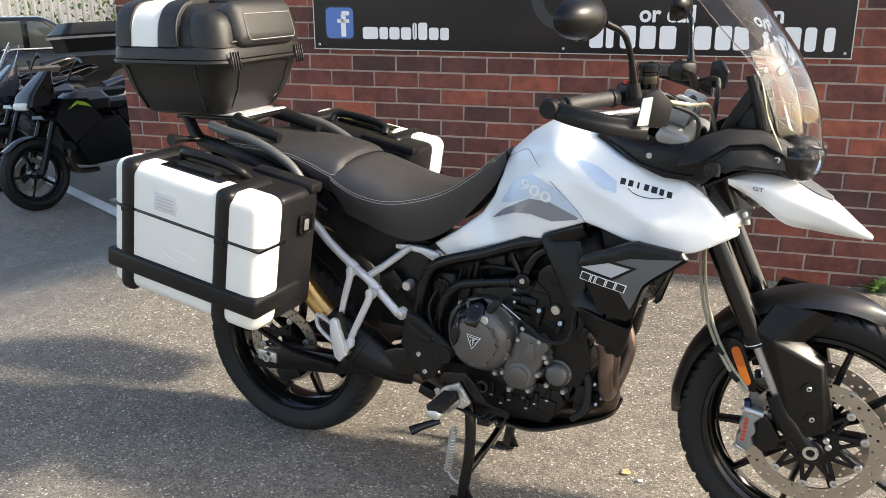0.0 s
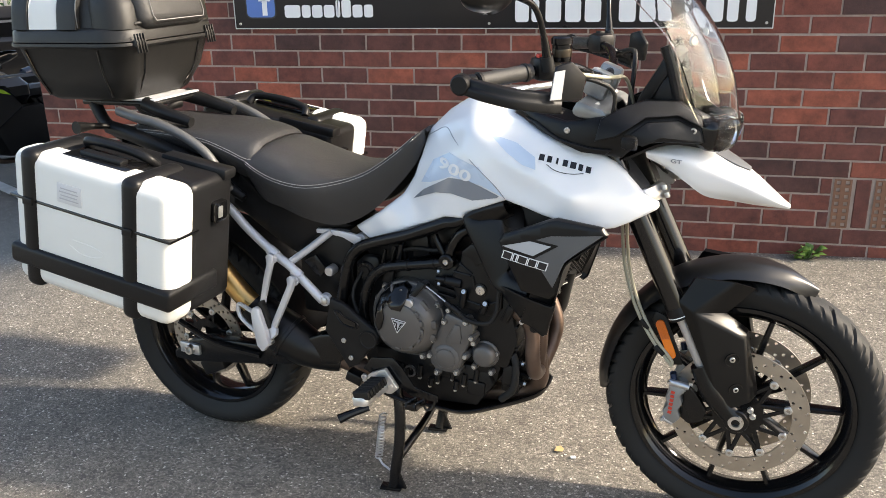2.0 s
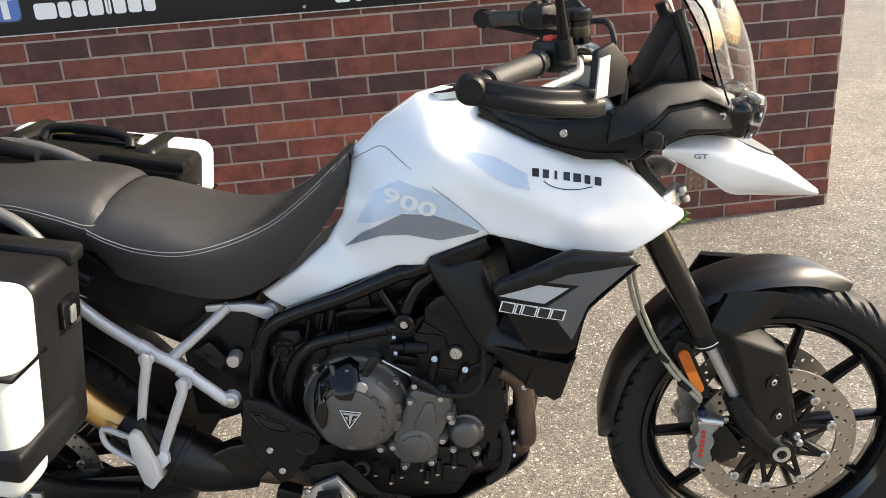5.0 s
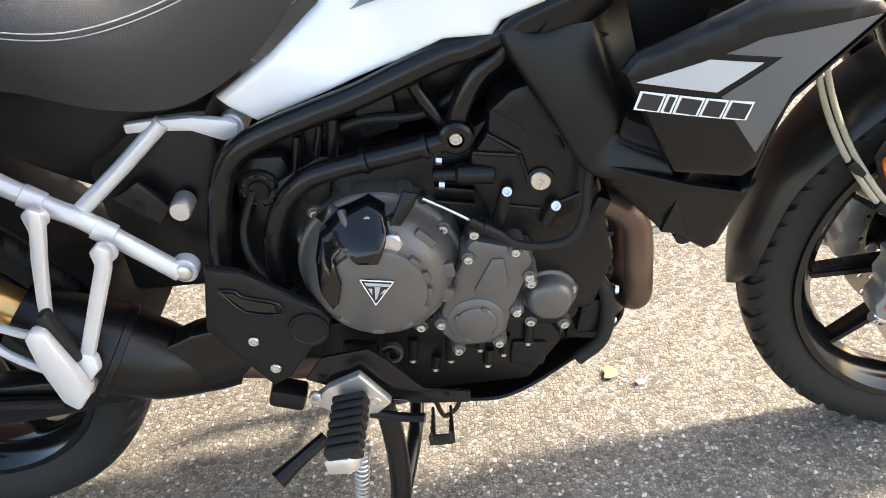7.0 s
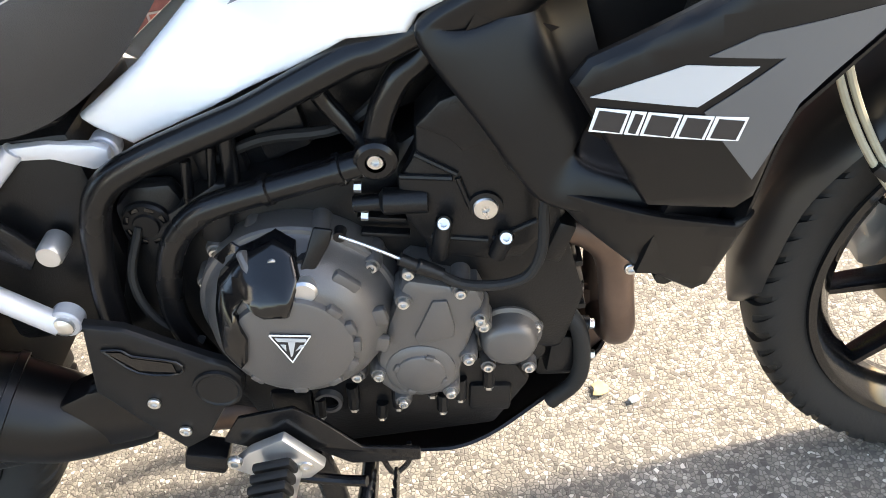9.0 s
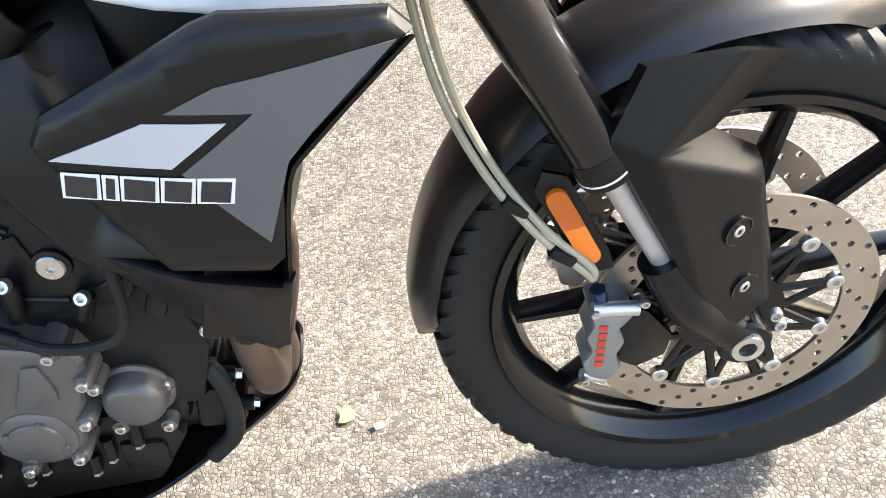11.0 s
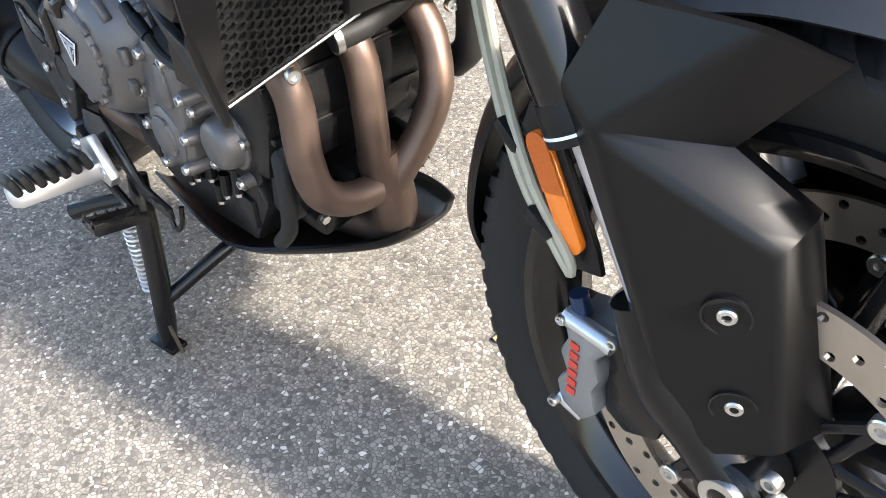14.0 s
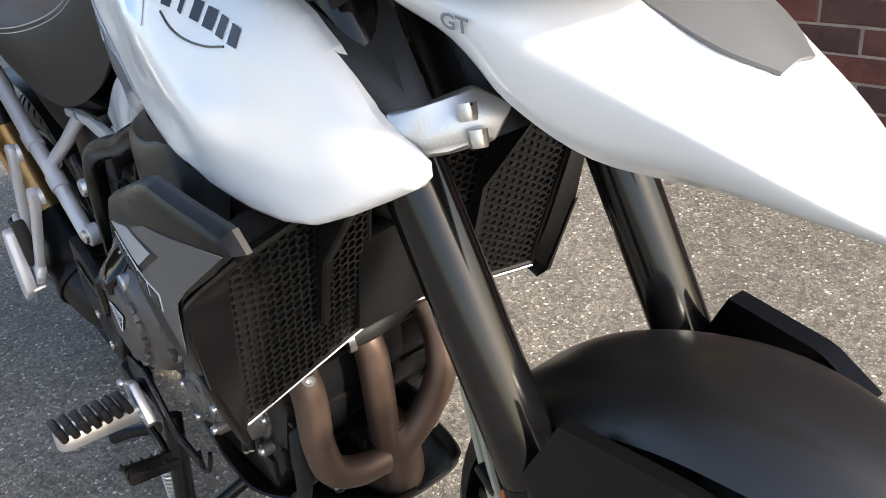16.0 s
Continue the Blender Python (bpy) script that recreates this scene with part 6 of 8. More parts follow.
for s in (-1, 1):
    part("bar_clamp", rbox((1.195, s * 0.055, 1.112), (0.055, 0.035, 0.065), 0.010, rot=(0, 22, 0)), CALIPER, YOKE, "cast handlebar clamp")
    part("fork_cap", lathe([(0, -0.01), (0.018, -0.01), (0.020, 0), (0.020, 0.02), (0, 0.02)], 24, m=along((fork_x(1.06), FY[s], 1.06), (fork_x(0.9), FY[s], 0.9))), ALLOY, YOKE)
    part("grip", tube([(1.025, s * 0.395, 1.159), (1.065, s * 0.345, 1.164), (1.105, s * 0.295, 1.168)], [0.0170, 0.0165, 0.0172], 20), GRIPM, bars, "dark grey rubber grip")
    for t in (0.04, 0.90):
        part("grip_rib", lathe([(0.0165, -0.004), (0.0195, -0.003), (0.0195, 0.003), (0.0165, 0.004)], 20, m=along((1.025 + 0.08 * t, s * (0.395 - 0.10 * t), 1.159 + 0.009 * t), (1.105, s * 0.295, 1.168))), RUBBER, bars)
    part("switch_pod", rbox((1.128, s * 0.262, 1.172), (0.055, 0.055, 0.050), 0.012, rot=(0, 0, s * 50)), BLACKP, bars, "black switch cluster")
    part("switch", rbox((1.122, s * 0.272, 1.197), (0.018, 0.018, 0.010), 0.003, rot=(0, 0, s * 50)), REDP if s < 0 else BLACKP, bars)
    part("bar_end", lathe([(0, -0.014), (0.008, -0.014), (0.015, -0.012), (0.0185, -0.004), (0.0185, 0.014), (0, 0.014)], 24, m=along((1.012, s * 0.410, 1.157), (1.0, s * 0.395, 1.157)) if s > 0 else along((1.012, s * 0.410, 1.157), (1.03, s * 0.390, 1.158))), BLACKP, bars)
    part("bar_end_screw", lathe([(0, -0.004), (0.008, -0.004), (0.0095, -0.001), (0.0095, 0.004), (0, 0.004)], 18, m=along((1.002, s * 0.424, 1.156), (1.03, s * 0.390, 1.158))), STEEL, bars)
    lever = tube([(1.165, s * 0.235, 1.155), (1.16, s * 0.29, 1.145), (1.125, s * 0.36, 1.145), (1.10, s * 0.40, 1.143)], [0.008, 0.007, 0.0065, 0.008], 10)
    part("lever", lever, ALLOY, bars, "bare aluminium lever")
    guard_rows = []
    for x, y, zl, zh in ((0.998, 0.428, 1.140, 1.174), (1.05, 0.440, 1.127, 1.164), (1.11, 0.428, 1.112, 1.150), (1.165, 0.390, 1.099, 1.139), (1.192, 0.362, 1.094, 1.134)):
        zm = (zl + zh) / 2
        guard_rows.append([(x, s * (y - 0.016), zl + 0.002), (x, s * (y - 0.003), zl), (x, s * (y + 0.002), zl + 0.002), (x, s * (y + 0.004), zl + 0.006), (x, s * (y + 0.004), zm), (x, s * (y - 0.001), zm + 0.005), (x, s * (y - 0.003), zh - 0.003), (x, s * (y - 0.008), zh), (x, s * (y - 0.018), zh + 0.001)])
    hg = part("hand_guard", patch(guard_rows, 4, 3, 0.006), BLACKP, bike, "black plastic hand guard")
    part("guard_boss", lathe([(0, -0.016), (0.017, -0.016), (0.021, -0.011), (0.022, 0.004), (0, 0.006)], 28, m=pose(1.004, s * 0.426, 1.158, 0, 0, 0 if s < 0 else 180)), BLACKP, hg)
    part("deflector", slab([(1.172, s * 0.380, 1.118), (1.225, s * 0.330, 1.118), (1.232, s * 0.325, 1.165), (1.208, s * 0.345, 1.196), (1.182, s * 0.365, 1.188)], 0.012, 0.004), BLACKP, hg)
    part("deflector_vent", slab([(1.176, s * 0.3925, 1.126), (1.194, s * 0.3755, 1.126), (1.200, s * 0.370, 1.182), (1.184, s * 0.385, 1.180)], 0.003), DECALW, hg, "pale vent opening")
    part("guard_screw", lathe([(0, -0.005), (0.009, -0.005), (0.011, 0), (0, 0.002)], 20, (0.999, s * 0.436, 1.157)), STEEL, hg)
    mir = part("mirror", tube([(1.142, s * 0.290, 1.178), (1.136, s * 0.305, 1.245), (1.126, s * 0.335, 1.300), (1.098, s * 0.375, 1.325)], [0.012, 0.0065, 0.0065, 0.0075], 12), FRAMEB, bike, "black stalk mirror")
    head = bmesh.new()
    bmesh.ops.create_uvsphere(head, u_segments=28, v_segments=18, radius=1)
    for v in head.verts:
        v.co.x *= 0.046 * (1.0 if v.co.x > 0 else 0.9)
        v.co.y *= 0.080
        v.co.z *= 0.042 * (1 + 0.12 * (v.co.y > 0))
        if v.co.x < -0.012:
            v.co.x = -0.012 + (v.co.x + 0.012) * 0.15
    part("mirror_shell", moved(head, pose(1.062, s * 0.438, 1.338, 0, 4, s * 12)), SATIN, mir, "rounded black mirror shell")
    part("mirror_boot", lathe([(0, 0), (0.014, 0), (0.012, 0.03), (0, 0.03)], 16, m=along((1.143, s * 0.288, 1.170), (1.140, s * 0.296, 1.21))), RUBBER, mir)
MIRROR = pbr("mirror_glass", (0.85, 0.86, 0.87), 0.03, metal=1.0, var=0.01, rvar=0.01)
res = part("brake_reservoir", lathe([(0, 0), (0.019, 0), (0.020, 0.004), (0.020, 0.034), (0.0225, 0.036), (0.0225, 0.048), (0.019, 0.051), (0, 0.051)], 28, m=along((1.163, -0.262, 1.186), (1.163, -0.262, 1.24))), GLOSSB, bike, "smoked brake fluid reservoir")
part("reservoir_band", lathe([(0.0205, 0.010), (0.0208, 0.012), (0.0208, 0.024), (0.0205, 0.026)], 28, m=along((1.163, -0.262, 1.186), (1.163, -0.262, 1.24))), pbr("amber_fluid", (0.030, 0.022, 0.014), 0.2), res)
dash = part("dashboard", slab([(1.285, -0.085, 1.078), (1.352, -0.085, 1.190), (1.352, 0.085, 1.190), (1.285, 0.085, 1.078)], 0.028, 0.008), BLACKP, bike, "black dashboard display housing")
part("dash_stay", rbox((1.35, 0, 1.09), (0.07, 0.16, 0.10), 0.02), BLACKP, bike)
part("cable", tube([(1.16, -0.20, 1.15), (1.22, -0.16, 1.13), (1.25, -0.14, 1.10), (1.24, -0.13, 1.02)], 0.005, 8), RUBBER, bike)
part("brake_line", tube([(1.17, -0.24, 1.16), (1.23, -0.12, 1.135), (1.25, -0.02, 1.12), (1.26, 0.04, 1.05)], 0.0045, 8), HOSE, bike)
part("cable", tube([(1.17, 0.20, 1.15), (1.235, 0.12, 1.17), (1.255, 0.06, 1.15), (1.25, 0.03, 1.04)], 0.006, 8), RUBBER, bike)
# twin headlamps and screen
for s in (-1, 1):
    lamp = part("headlamp", rbox((1.448, s * 0.062, 1.012), (0.07, 0.080, 0.070), 0.018, 3, rot=(0, 14, s * 22)), GLOSSB, bike, "twin headlamp behind a clear lens")
    part("reflector_bowl", lathe([(0, 0.016), (0.012, 0.012), (0.024, 0.0), (0.026, -0.004)], 28, m=along((1.485, s * 0.056, 1.012), (1.46, s * 0.054, 1.008))), MIRROR, lamp)
    part("lens", rbox((1.472, s * 0.060, 1.010), (0.060, 0.086, 0.076), 0.022, 3, rot=(0, 14, s * 22)), LENS, lamp, "clear curved headlamp lens")
scr = []
for zs, xs, w, xc, zc in ((1.035, 1.432, 0.115, 1.505, 1.030), (1.120, 1.398, 0.150, 1.487, 1.130), (1.210, 1.372, 0.155, 1.440, 1.235), (1.305, 1.285, 0.145, 1.362, 1.340), (1.385, 1.212, 0.128, 1.290, 1.425), (1.420, 1.180, 0.095, 1.250, 1.465)):
    scr.append([(xs, -w, zs), (xs + (xc - xs) * 0.62, -w * 0.62, zs + (zc - zs) * 0.6), (xc, 0, zc), (xs + (xc - xs) * 0.62, w * 0.62, zs + (zc - zs) * 0.6), (xs, w, zs)])
screen = part("windscreen", patch(scr, 5, 6, 0.004), CLEAR, bike, "clear moulded windscreen")
screen.visible_shadow = False
part("inner_screen", patch([[(1.415, -0.09, 1.07), (1.462, 0, 1.07), (1.415, 0.09, 1.07)], [(1.385, -0.10, 1.16), (1.435, 0, 1.17), (1.385, 0.10, 1.16)], [(1.34, -0.09, 1.25), (1.385, 0, 1.27), (1.34, 0.09, 1.25)]], 5, 5, 0.004), SMOKE, screen, "smoked inner screen panel")
for s in (-1, 1):
    part("screen_stay", tube([(1.385, s * 0.075, 1.05), (1.365, s * 0.08, 1.14), (1.345, s * 0.08, 1.20)], 0.012, 10), BLACKP, screen)
    part("screen_screw", lathe([(0, -0.004), (0.009, -0.004), (0.011, 0.001), (0, 0.002)], 18, m=pose(1.408, s * 0.118, 1.215, 0, 0, 50 if s < 0 else 130)), STEEL, screen)
# fuel cap
cap = part("fuel_cap", lathe([(0, 0.003), (0.036, 0.003), (0.040, 0.001), (0.041, -0.010), (0, -0.010)], 48, m=pose(0.947, 0, 1.081, 90 - 4, 0, 90)), FRAMEB, tank, "black fuel filler cap")
part("cap_ring", lathe([(0.040, 0.003), (0.044, 0.003), (0.046, -0.008), (0.040, -0.008)], 48, closed=True, m=pose(0.947, 0, 1.0805, 90 - 4, 0, 90)), ALLOY, tank)

# ---------------------------------------------------------------- panniers, top box, rack
def pannier(s):
    m = pose(0.031, s * 0.375, 0.769, 0, 10, 0)
    put = lambda b: moved(b, m)
    body = part("pannier", put(rbox((0, s * -0.040, 0), (0.486, 0.170, 0.350), 0.022, 3)), BLACKP, bike, "hard pannier, white outer shell with black straps")
    part("shell", put(rbox((0, s * 0.078, 0), (0.494, 0.106, 0.362), 0.034, 5)), PANWHITE, body, "white moulded outer shell")
    part("seam", put(rbox((0, s * 0.078, 0.055), (0.500, 0.112, 0.009), 0.004)), GLOSSB, body, "black lid seam")
    part("belt", put(rbox((0, s * 0.043, -0.102), (0.510, 0.196, 0.056), 0.012, 3)), BLACKP, body, "black protective belt")
    for x in (-0.185, 0.128):
        part("strap", put(rbox((x, s * 0.043, 0.0), (0.056, 0.190, 0.374), 0.022, 4)), BLACKP, body, "black vertical strap")
        part("strap_clip", put(rbox((x, s * 0.139, 0.053), (0.030, 0.006, 0.020), 0.002)), BLACKP, body)
    part("handle", put(tube([(-0.13, s * -0.02, 0.175), (-0.11, s * 0.0, 0.200), (0.0, s * 0.005, 0.205), (0.07, s * 0.0, 0.195), (0.085, s * -0.02, 0.175)], 0.012, 12)), BLACKP, body, "black carrying handle")
    part("handle_well", put(rbox((-0.02, s * 0.045, 0.177), (0.20, 0.085, 0.014), 0.005)), GLOSSB, body, "black recessed handle well")
    part("handle_grip", put(rbox((-0.02, s * 0.05, 0.187), (0.13, 0.03, 0.014), 0.005)), BLACKP, body)
    part("lock", put(rbox((0.245, s * -0.055, 0.085), (0.03, 0.05, 0.055), 0.008)), GLOSSB, body, "black lock")
    part("lock_face", put(rbox((0.261, s * -0.045, 0.088), (0.006, 0.016, 0.030), 0.002)), ALLOY, body)
    part("hinge", put(rbox((0.15, s * -0.10, 0.172), (0.20, 0.05, 0.03), 0.008)), BLACKP, body)
    part("sticker", put(rbox((-0.055, s * 0.1315, 0.100), (0.075, 0.0025, 0.050), 0.0005)), pbr("faded_label", (0.60, 0.60, 0.60), 0.5, var=0.02), body, "small pale printed label")
    for k in range(4):
        part("label_line", put(rbox((-0.055, s * 0.1330, 0.086 + 0.009 * k), (0.060 - 0.008 * (k % 2), 0.001, 0.003), 0)), pbr("faded_print", (0.42, 0.42, 0.43), 0.5), body)
    emboss = tube([(-0.06, s * 0.1312, -0.035), (-0.02, s * 0.1312, -0.05), (0.03, s * 0.1312, -0.045), (0.045, s * 0.1312, -0.03), (0.01, s * 0.1312, -0.02), (-0.05, s * 0.1312, -0.018)], 0.0012, 5)
    part("emblem", put(emboss), PANWHITE, body, "embossed oval outline")
    part("mount_rail", tube([(0.24, s * 0.235, 0.80), (0.05, s * 0.235, 0.83), (-0.17, s * 0.22, 0.90)], 0.010, 10), FRAMEB, body)
    return body


pannier(-1)
pannier(1)


def ring_loft(rings, cap=True):
    """A closed body through rings of rounded rectangles: (cx, z, half_x, half_y, corner)."""
    bm = bmesh.new()
    out = []
    for cx, z, hx, hy, r in rings:
        ring = []
        for qx, qy, a0 in ((1, 1, 0), (-1, 1, 90), (-1, -1, 180), (1, -1, 270)):
            for k in range(6):
                a = math.radians(a0 + 18 * k)
                ring.append(bm.verts.new((cx + qx * (hx - r) + r * math.cos(a), qy * (hy - r) + r * math.sin(a), z)))
        out.append(ring)
    for a, b in zip(out, out[1:]):
        n = len(a)
        for k in range(n):
            bm.faces.new((a[k], a[(k + 1) % n], b[(k + 1) % n], b[k]))
    if cap:
        bm.faces.new(out[0][::-1])
        bm.faces.new(out[-1])
    return bm


BOXP = pbr("grained_black_box_plastic", (0.0125, 0.0122, 0.0118), 0.44, var=0.15, scale=10, bump=0.25, bscale=900, spec=0.36)
box = part("top_box", ring_loft([(-0.265, 1.046, 0.135, 0.145, 0.05), (-0.265, 1.056, 0.150, 0.160, 0.06), (-0.262, 1.12, 0.188, 0.186, 0.07), (-0.260, 1.192, 0.208, 0.203, 0.075), (-0.260, 1.198, 0.214, 0.210, 0.078)]), BOXP, bike, "black hard top box with white lid panels", angle=45)
part("lid", ring_loft([(-0.260, 1.212, 0.220, 0.216, 0.08), (-0.260, 1.240, 0.217, 0.213, 0.08), (-0.260, 1.246, 0.213, 0.209, 0.08), (-0.262, 1.250, 0.202, 0.199, 0.078), (-0.263, 1.295, 0.194, 0.192, 0.075), (-0.266, 1.332, 0.180, 0.178, 0.07), (-0.268, 1.352, 0.160, 0.158, 0.07), (-0.27, 1.363, 0.13, 0.13, 0.07)]), BOXP, box, "black lid", angle=45)
part("rim", ring_loft([(-0.260, 1.196, 0.218, 0.214, 0.08), (-0.260, 1.201, 0.224, 0.220, 0.082), (-0.260, 1.209, 0.223, 0.219, 0.082)]), BOXP, box)
part("lid_rib", ring_loft([(-0.262, 1.252, 0.208, 0.060, 0.02), (-0.264, 1.30, 0.203, 0.060, 0.02), (-0.266, 1.335, 0.190, 0.058, 0.02), (-0.27, 1.370, 0.15, 0.052, 0.02)]), BOXP, box, angle=45)


def lid_strip(x0, x1, lift, s):
    """A band up one side of the lid and over to its middle."""
    prof = ((0.206, 1.247, 1, 0), (0.203, 1.262, 1, 0.1), (0.196, 1.300, 0.97, 0.22), (0.183, 1.330, 0.85, 0.5), (0.163, 1.352, 0.5, 0.85), (0.130, 1.364, 0.2, 0.98), (0.060, 1.369, 0, 1))
    net = []
    for y, z, ny, nz in prof:
        net.append([(x, s * (y + ny * d), z + nz * d) for x, d in ((x0, -0.008), (x0 + 0.001, lift * 0.6), (x0 + 0.005, lift), ((x0 + x1) / 2, lift + 0.001), (x1 - 0.005, lift), (x1 - 0.001, lift * 0.6), (x1, -0.008))])
    return patch(net, 4, 3, 0.003)


for s in (-1, 1):
    part("lid_panel", lid_strip(-0.368, -0.262, 0.004, s), PANWHITE, box, "white lid panel", angle=60)
    part("lid_strap", lid_strip(-0.262, -0.192, 0.009, s), BOXP, box, angle=60)
    part("lid_strap", lid_strip(-0.428, -0.368, 0.009, s), BOXP, box, angle=60)
    part("strap_piping", tube([(-0.1915, s * y, z) for y, z in ((0.208, 1.250), (0.206, 1.30), (0.193, 1.332), (0.170, 1.355), (0.132, 1.368))], 0.0016, 6, 4), DECALM, box)
    pad_c = ring_loft([(0, 1.244, 0.070, 0.068, 0.055), (-0.002, 1.300, 0.066, 0.064, 0.052), (-0.005, 1.328, 0.058, 0.056, 0.050), (-0.010, 1.341, 0.044, 0.042, 0.038), (-0.016, 1.345, 0.025, 0.024, 0.022)])
    part("corner_pad", moved(pad_c, Matrix.Translation((-0.116, s * 0.135, 0))), BOXP, box, angle=60)
    # raised dark rods take the place of shade in the box's upright grooves
    part("groove_shade_rod", tube([(-0.150, s * 0.1605, 1.060), (-0.146, s * 0.1862, 1.12), (-0.140, s * 0.2035, 1.19)], 0.0030, 8), GLOSSB, box)
    part("groove_shade_rod", tube([(-0.380, s * 0.1605, 1.060), (-0.392, s * 0.1862, 1.12), (-0.404, s * 0.2035, 1.19)], 0.0030, 8), GLOSSB, box)
    part("groove_shade_rod", tube([(-0.1155, s * 0.095, 1.060), (-0.0745, s * 0.108, 1.12), (-0.0520, s * 0.115, 1.19)], 0.0030, 8), GLOSSB, box)
    latch = part("latch", rbox((-0.040, s * 0.150, 1.206), (0.012, 0.040, 0.020), 0.003, rot=(0, -6, 0)), BOXP, box, "ribbed black latch")
    for k in range(4):
        part("latch_rib", rbox((-0.034, s * 0.150 - 0.0165 + 0.011 * k, 1.206), (0.007, 0.0035, 0.052), 0.0015, rot=(0, -8, 0)), BOXP, box)
    part("pad_hinge", tube([(-0.050, s * 0.148, 1.256), (-0.044, s * 0.135, 1.258), (-0.044, s * 0.11, 1.258)], 0.005, 10), BOXP, box)
pad = part("backrest_pad", moved(rbox((0, 0, 0), (0.082, 0.275, 0.132), 0.034, 5), pose(-0.066, 0.0, 1.302, 0, -14, 0)), SEATM, box, "padded black backrest with pale stitching", angle=60)
loop = [(-0.0205, y, z) for y, z in ((-0.100, 1.262), (0.100, 1.262), (0.108, 1.275), (0.106, 1.334), (-0.106, 1.334), (-0.108, 1.275), (-0.100, 1.262))]
part("stitching", tube([(x + (1.30 - z) * 0.24, y, z) for x, y, z in loop], 0.0012, 5, 1, bend=False), STITCH, box)
rack = part("rear_rack", rbox((-0.20, 0, 1.030), (0.27, 0.19, 0.016), 0.006, 2), FRAMEB, bike, "grey luggage rack under the top box")
part("rack_plate", rbox((-0.20, 0, 1.042), (0.28, 0.20, 0.006), 0.002), SILVER, rack, "bright rack plate")
for s in (-1, 1):
    part("rack_leg", tube([(-0.10, s * 0.09, 1.03), (-0.03, s * 0.10, 1.01), (0.06, s * 0.10, 0.985)], [0.022, 0.020, 0.014], 12), BLACKP, rack)
    part("rack_strut", tube([(-0.30, s * 0.08, 1.025), (-0.26, s * 0.09, 0.97), (-0.18, s * 0.10, 0.93)], 0.018, 12), BLACKP, rack)
    part("grab_rail", tube([(-0.16, s * 0.135, 1.015), (-0.08, s * 0.160, 1.005), (0.004, s * 0.170, 0.992), (0.085, s * 0.172, 0.962), (0.150, s * 0.170, 0.920), (0.190, s * 0.165, 0.862), (0.205, s * 0.150, 0.815)], [0.014, 0.014, 0.0135, 0.013, 0.013, 0.012, 0.010], 14), pbr("dark_grey_rail", (0.10, 0.10, 0.10), 0.45, metal=0.3), rack, "dark grey grab rail")
    part("tail_side", tube([(-0.24, s * 0.10, 0.96), (-0.08, s * 0.13, 0.935), (0.10, s * 0.14, 0.875), (0.24, s * 0.14, 0.79)], [0.02, 0.024, 0.022, 0.012], 12), BLACKP, rack)
    part("rear_indicator", tube([(-0.22, s * 0.11, 0.965), (-0.24, s * 0.17, 0.975), (-0.245, s * 0.22, 0.98)], [0.008, 0.010, 0.018], 12), BLACKP, rack, "black rear indicator")

# ---------------------------------------------------------------- decals and lettering
def on_skin(outline, depth, lift, material, parent, label="", thick=0.0008, name="decal", step=0.010):
    for s in (1, -1):
        f = (lambda b: b) if s == 1 else mirrored
        part(name, f(panel(outline, lambda x, z: depth(x, z) - lift, thick, step, 0)), material, parent, label)


on_skin([(0.757, 0.862), (0.797, 0.924), (0.848, 0.948), (0.938, 0.925), (1.003, 0.859), (0.943, 0.881), (0.861, 0.894), (0.79, 0.868)], tank_y, 0.0016, DECALB, tank, "pale ice-blue side decal")
on_skin([(0.728, 0.814), (0.767, 0.846), (0.851, 0.889), (0.907, 0.890), (0.990, 0.860), (0.985, 0.855), (0.917, 0.840), (0.856, 0.850), (0.807, 0.845)], tank_y, 0.0022, DECALG, tank, "slate-grey side decal")
# one blue covers both the decal and the shade of the shoulder's hollow
on_skin([(0.958, 1.000), (1.026, 0.984), (1.078, 0.958), (1.082, 0.932), (1.050, 0.940), (1.005, 0.965)], tank_y, 0.0016, DECALB, tank, "pale ice-blue shoulder decal with the hollow's bluish shade painted in")


def glyphs(text, size):
    cu = bpy.data.curves.new("lettering", "FONT")
    cu.body, cu.size, cu.resolution_u, cu.offset = text, size, 3, size * 0.028
    ob = bpy.data.objects.new("lettering", cu)
    me = bpy.data.meshes.new_from_object(ob)
    bpy.data.objects.remove(ob)
    bm = bmesh.new()
    bm.from_mesh(me)
    bpy.data.meshes.remove(me)
    return bm


def text_on_skin(text, size, origin, along_xz, depth, lift, material, parent, slant=0.0, bold=1.0):
    a = Vector(along_xz).normalized()
    up = Vector((-a.y, a.x))
    for s in (1, -1):
        bm = glyphs(text, size)
        w = max(v.co.x for v in bm.verts)
        for v in bm.verts:
            u, h = v.co.x * bold, v.co.y
            if s == -1:
                u = w * bold - u
            p = Vector(origin) + a * (u + slant * h * s) + up * h
            v.co = Vector((p.x, s * (depth(p.x, p.y) - lift), p.y))
        part("lettering", bm, material, parent, "printed model number")


text_on_skin("900", 0.038, (0.812, 0.912), (0.118, -0.032), tank_y, 0.0030, DECALT, tank, 0.12, 1.80)
beak_side = lambda x, z: -0.0925
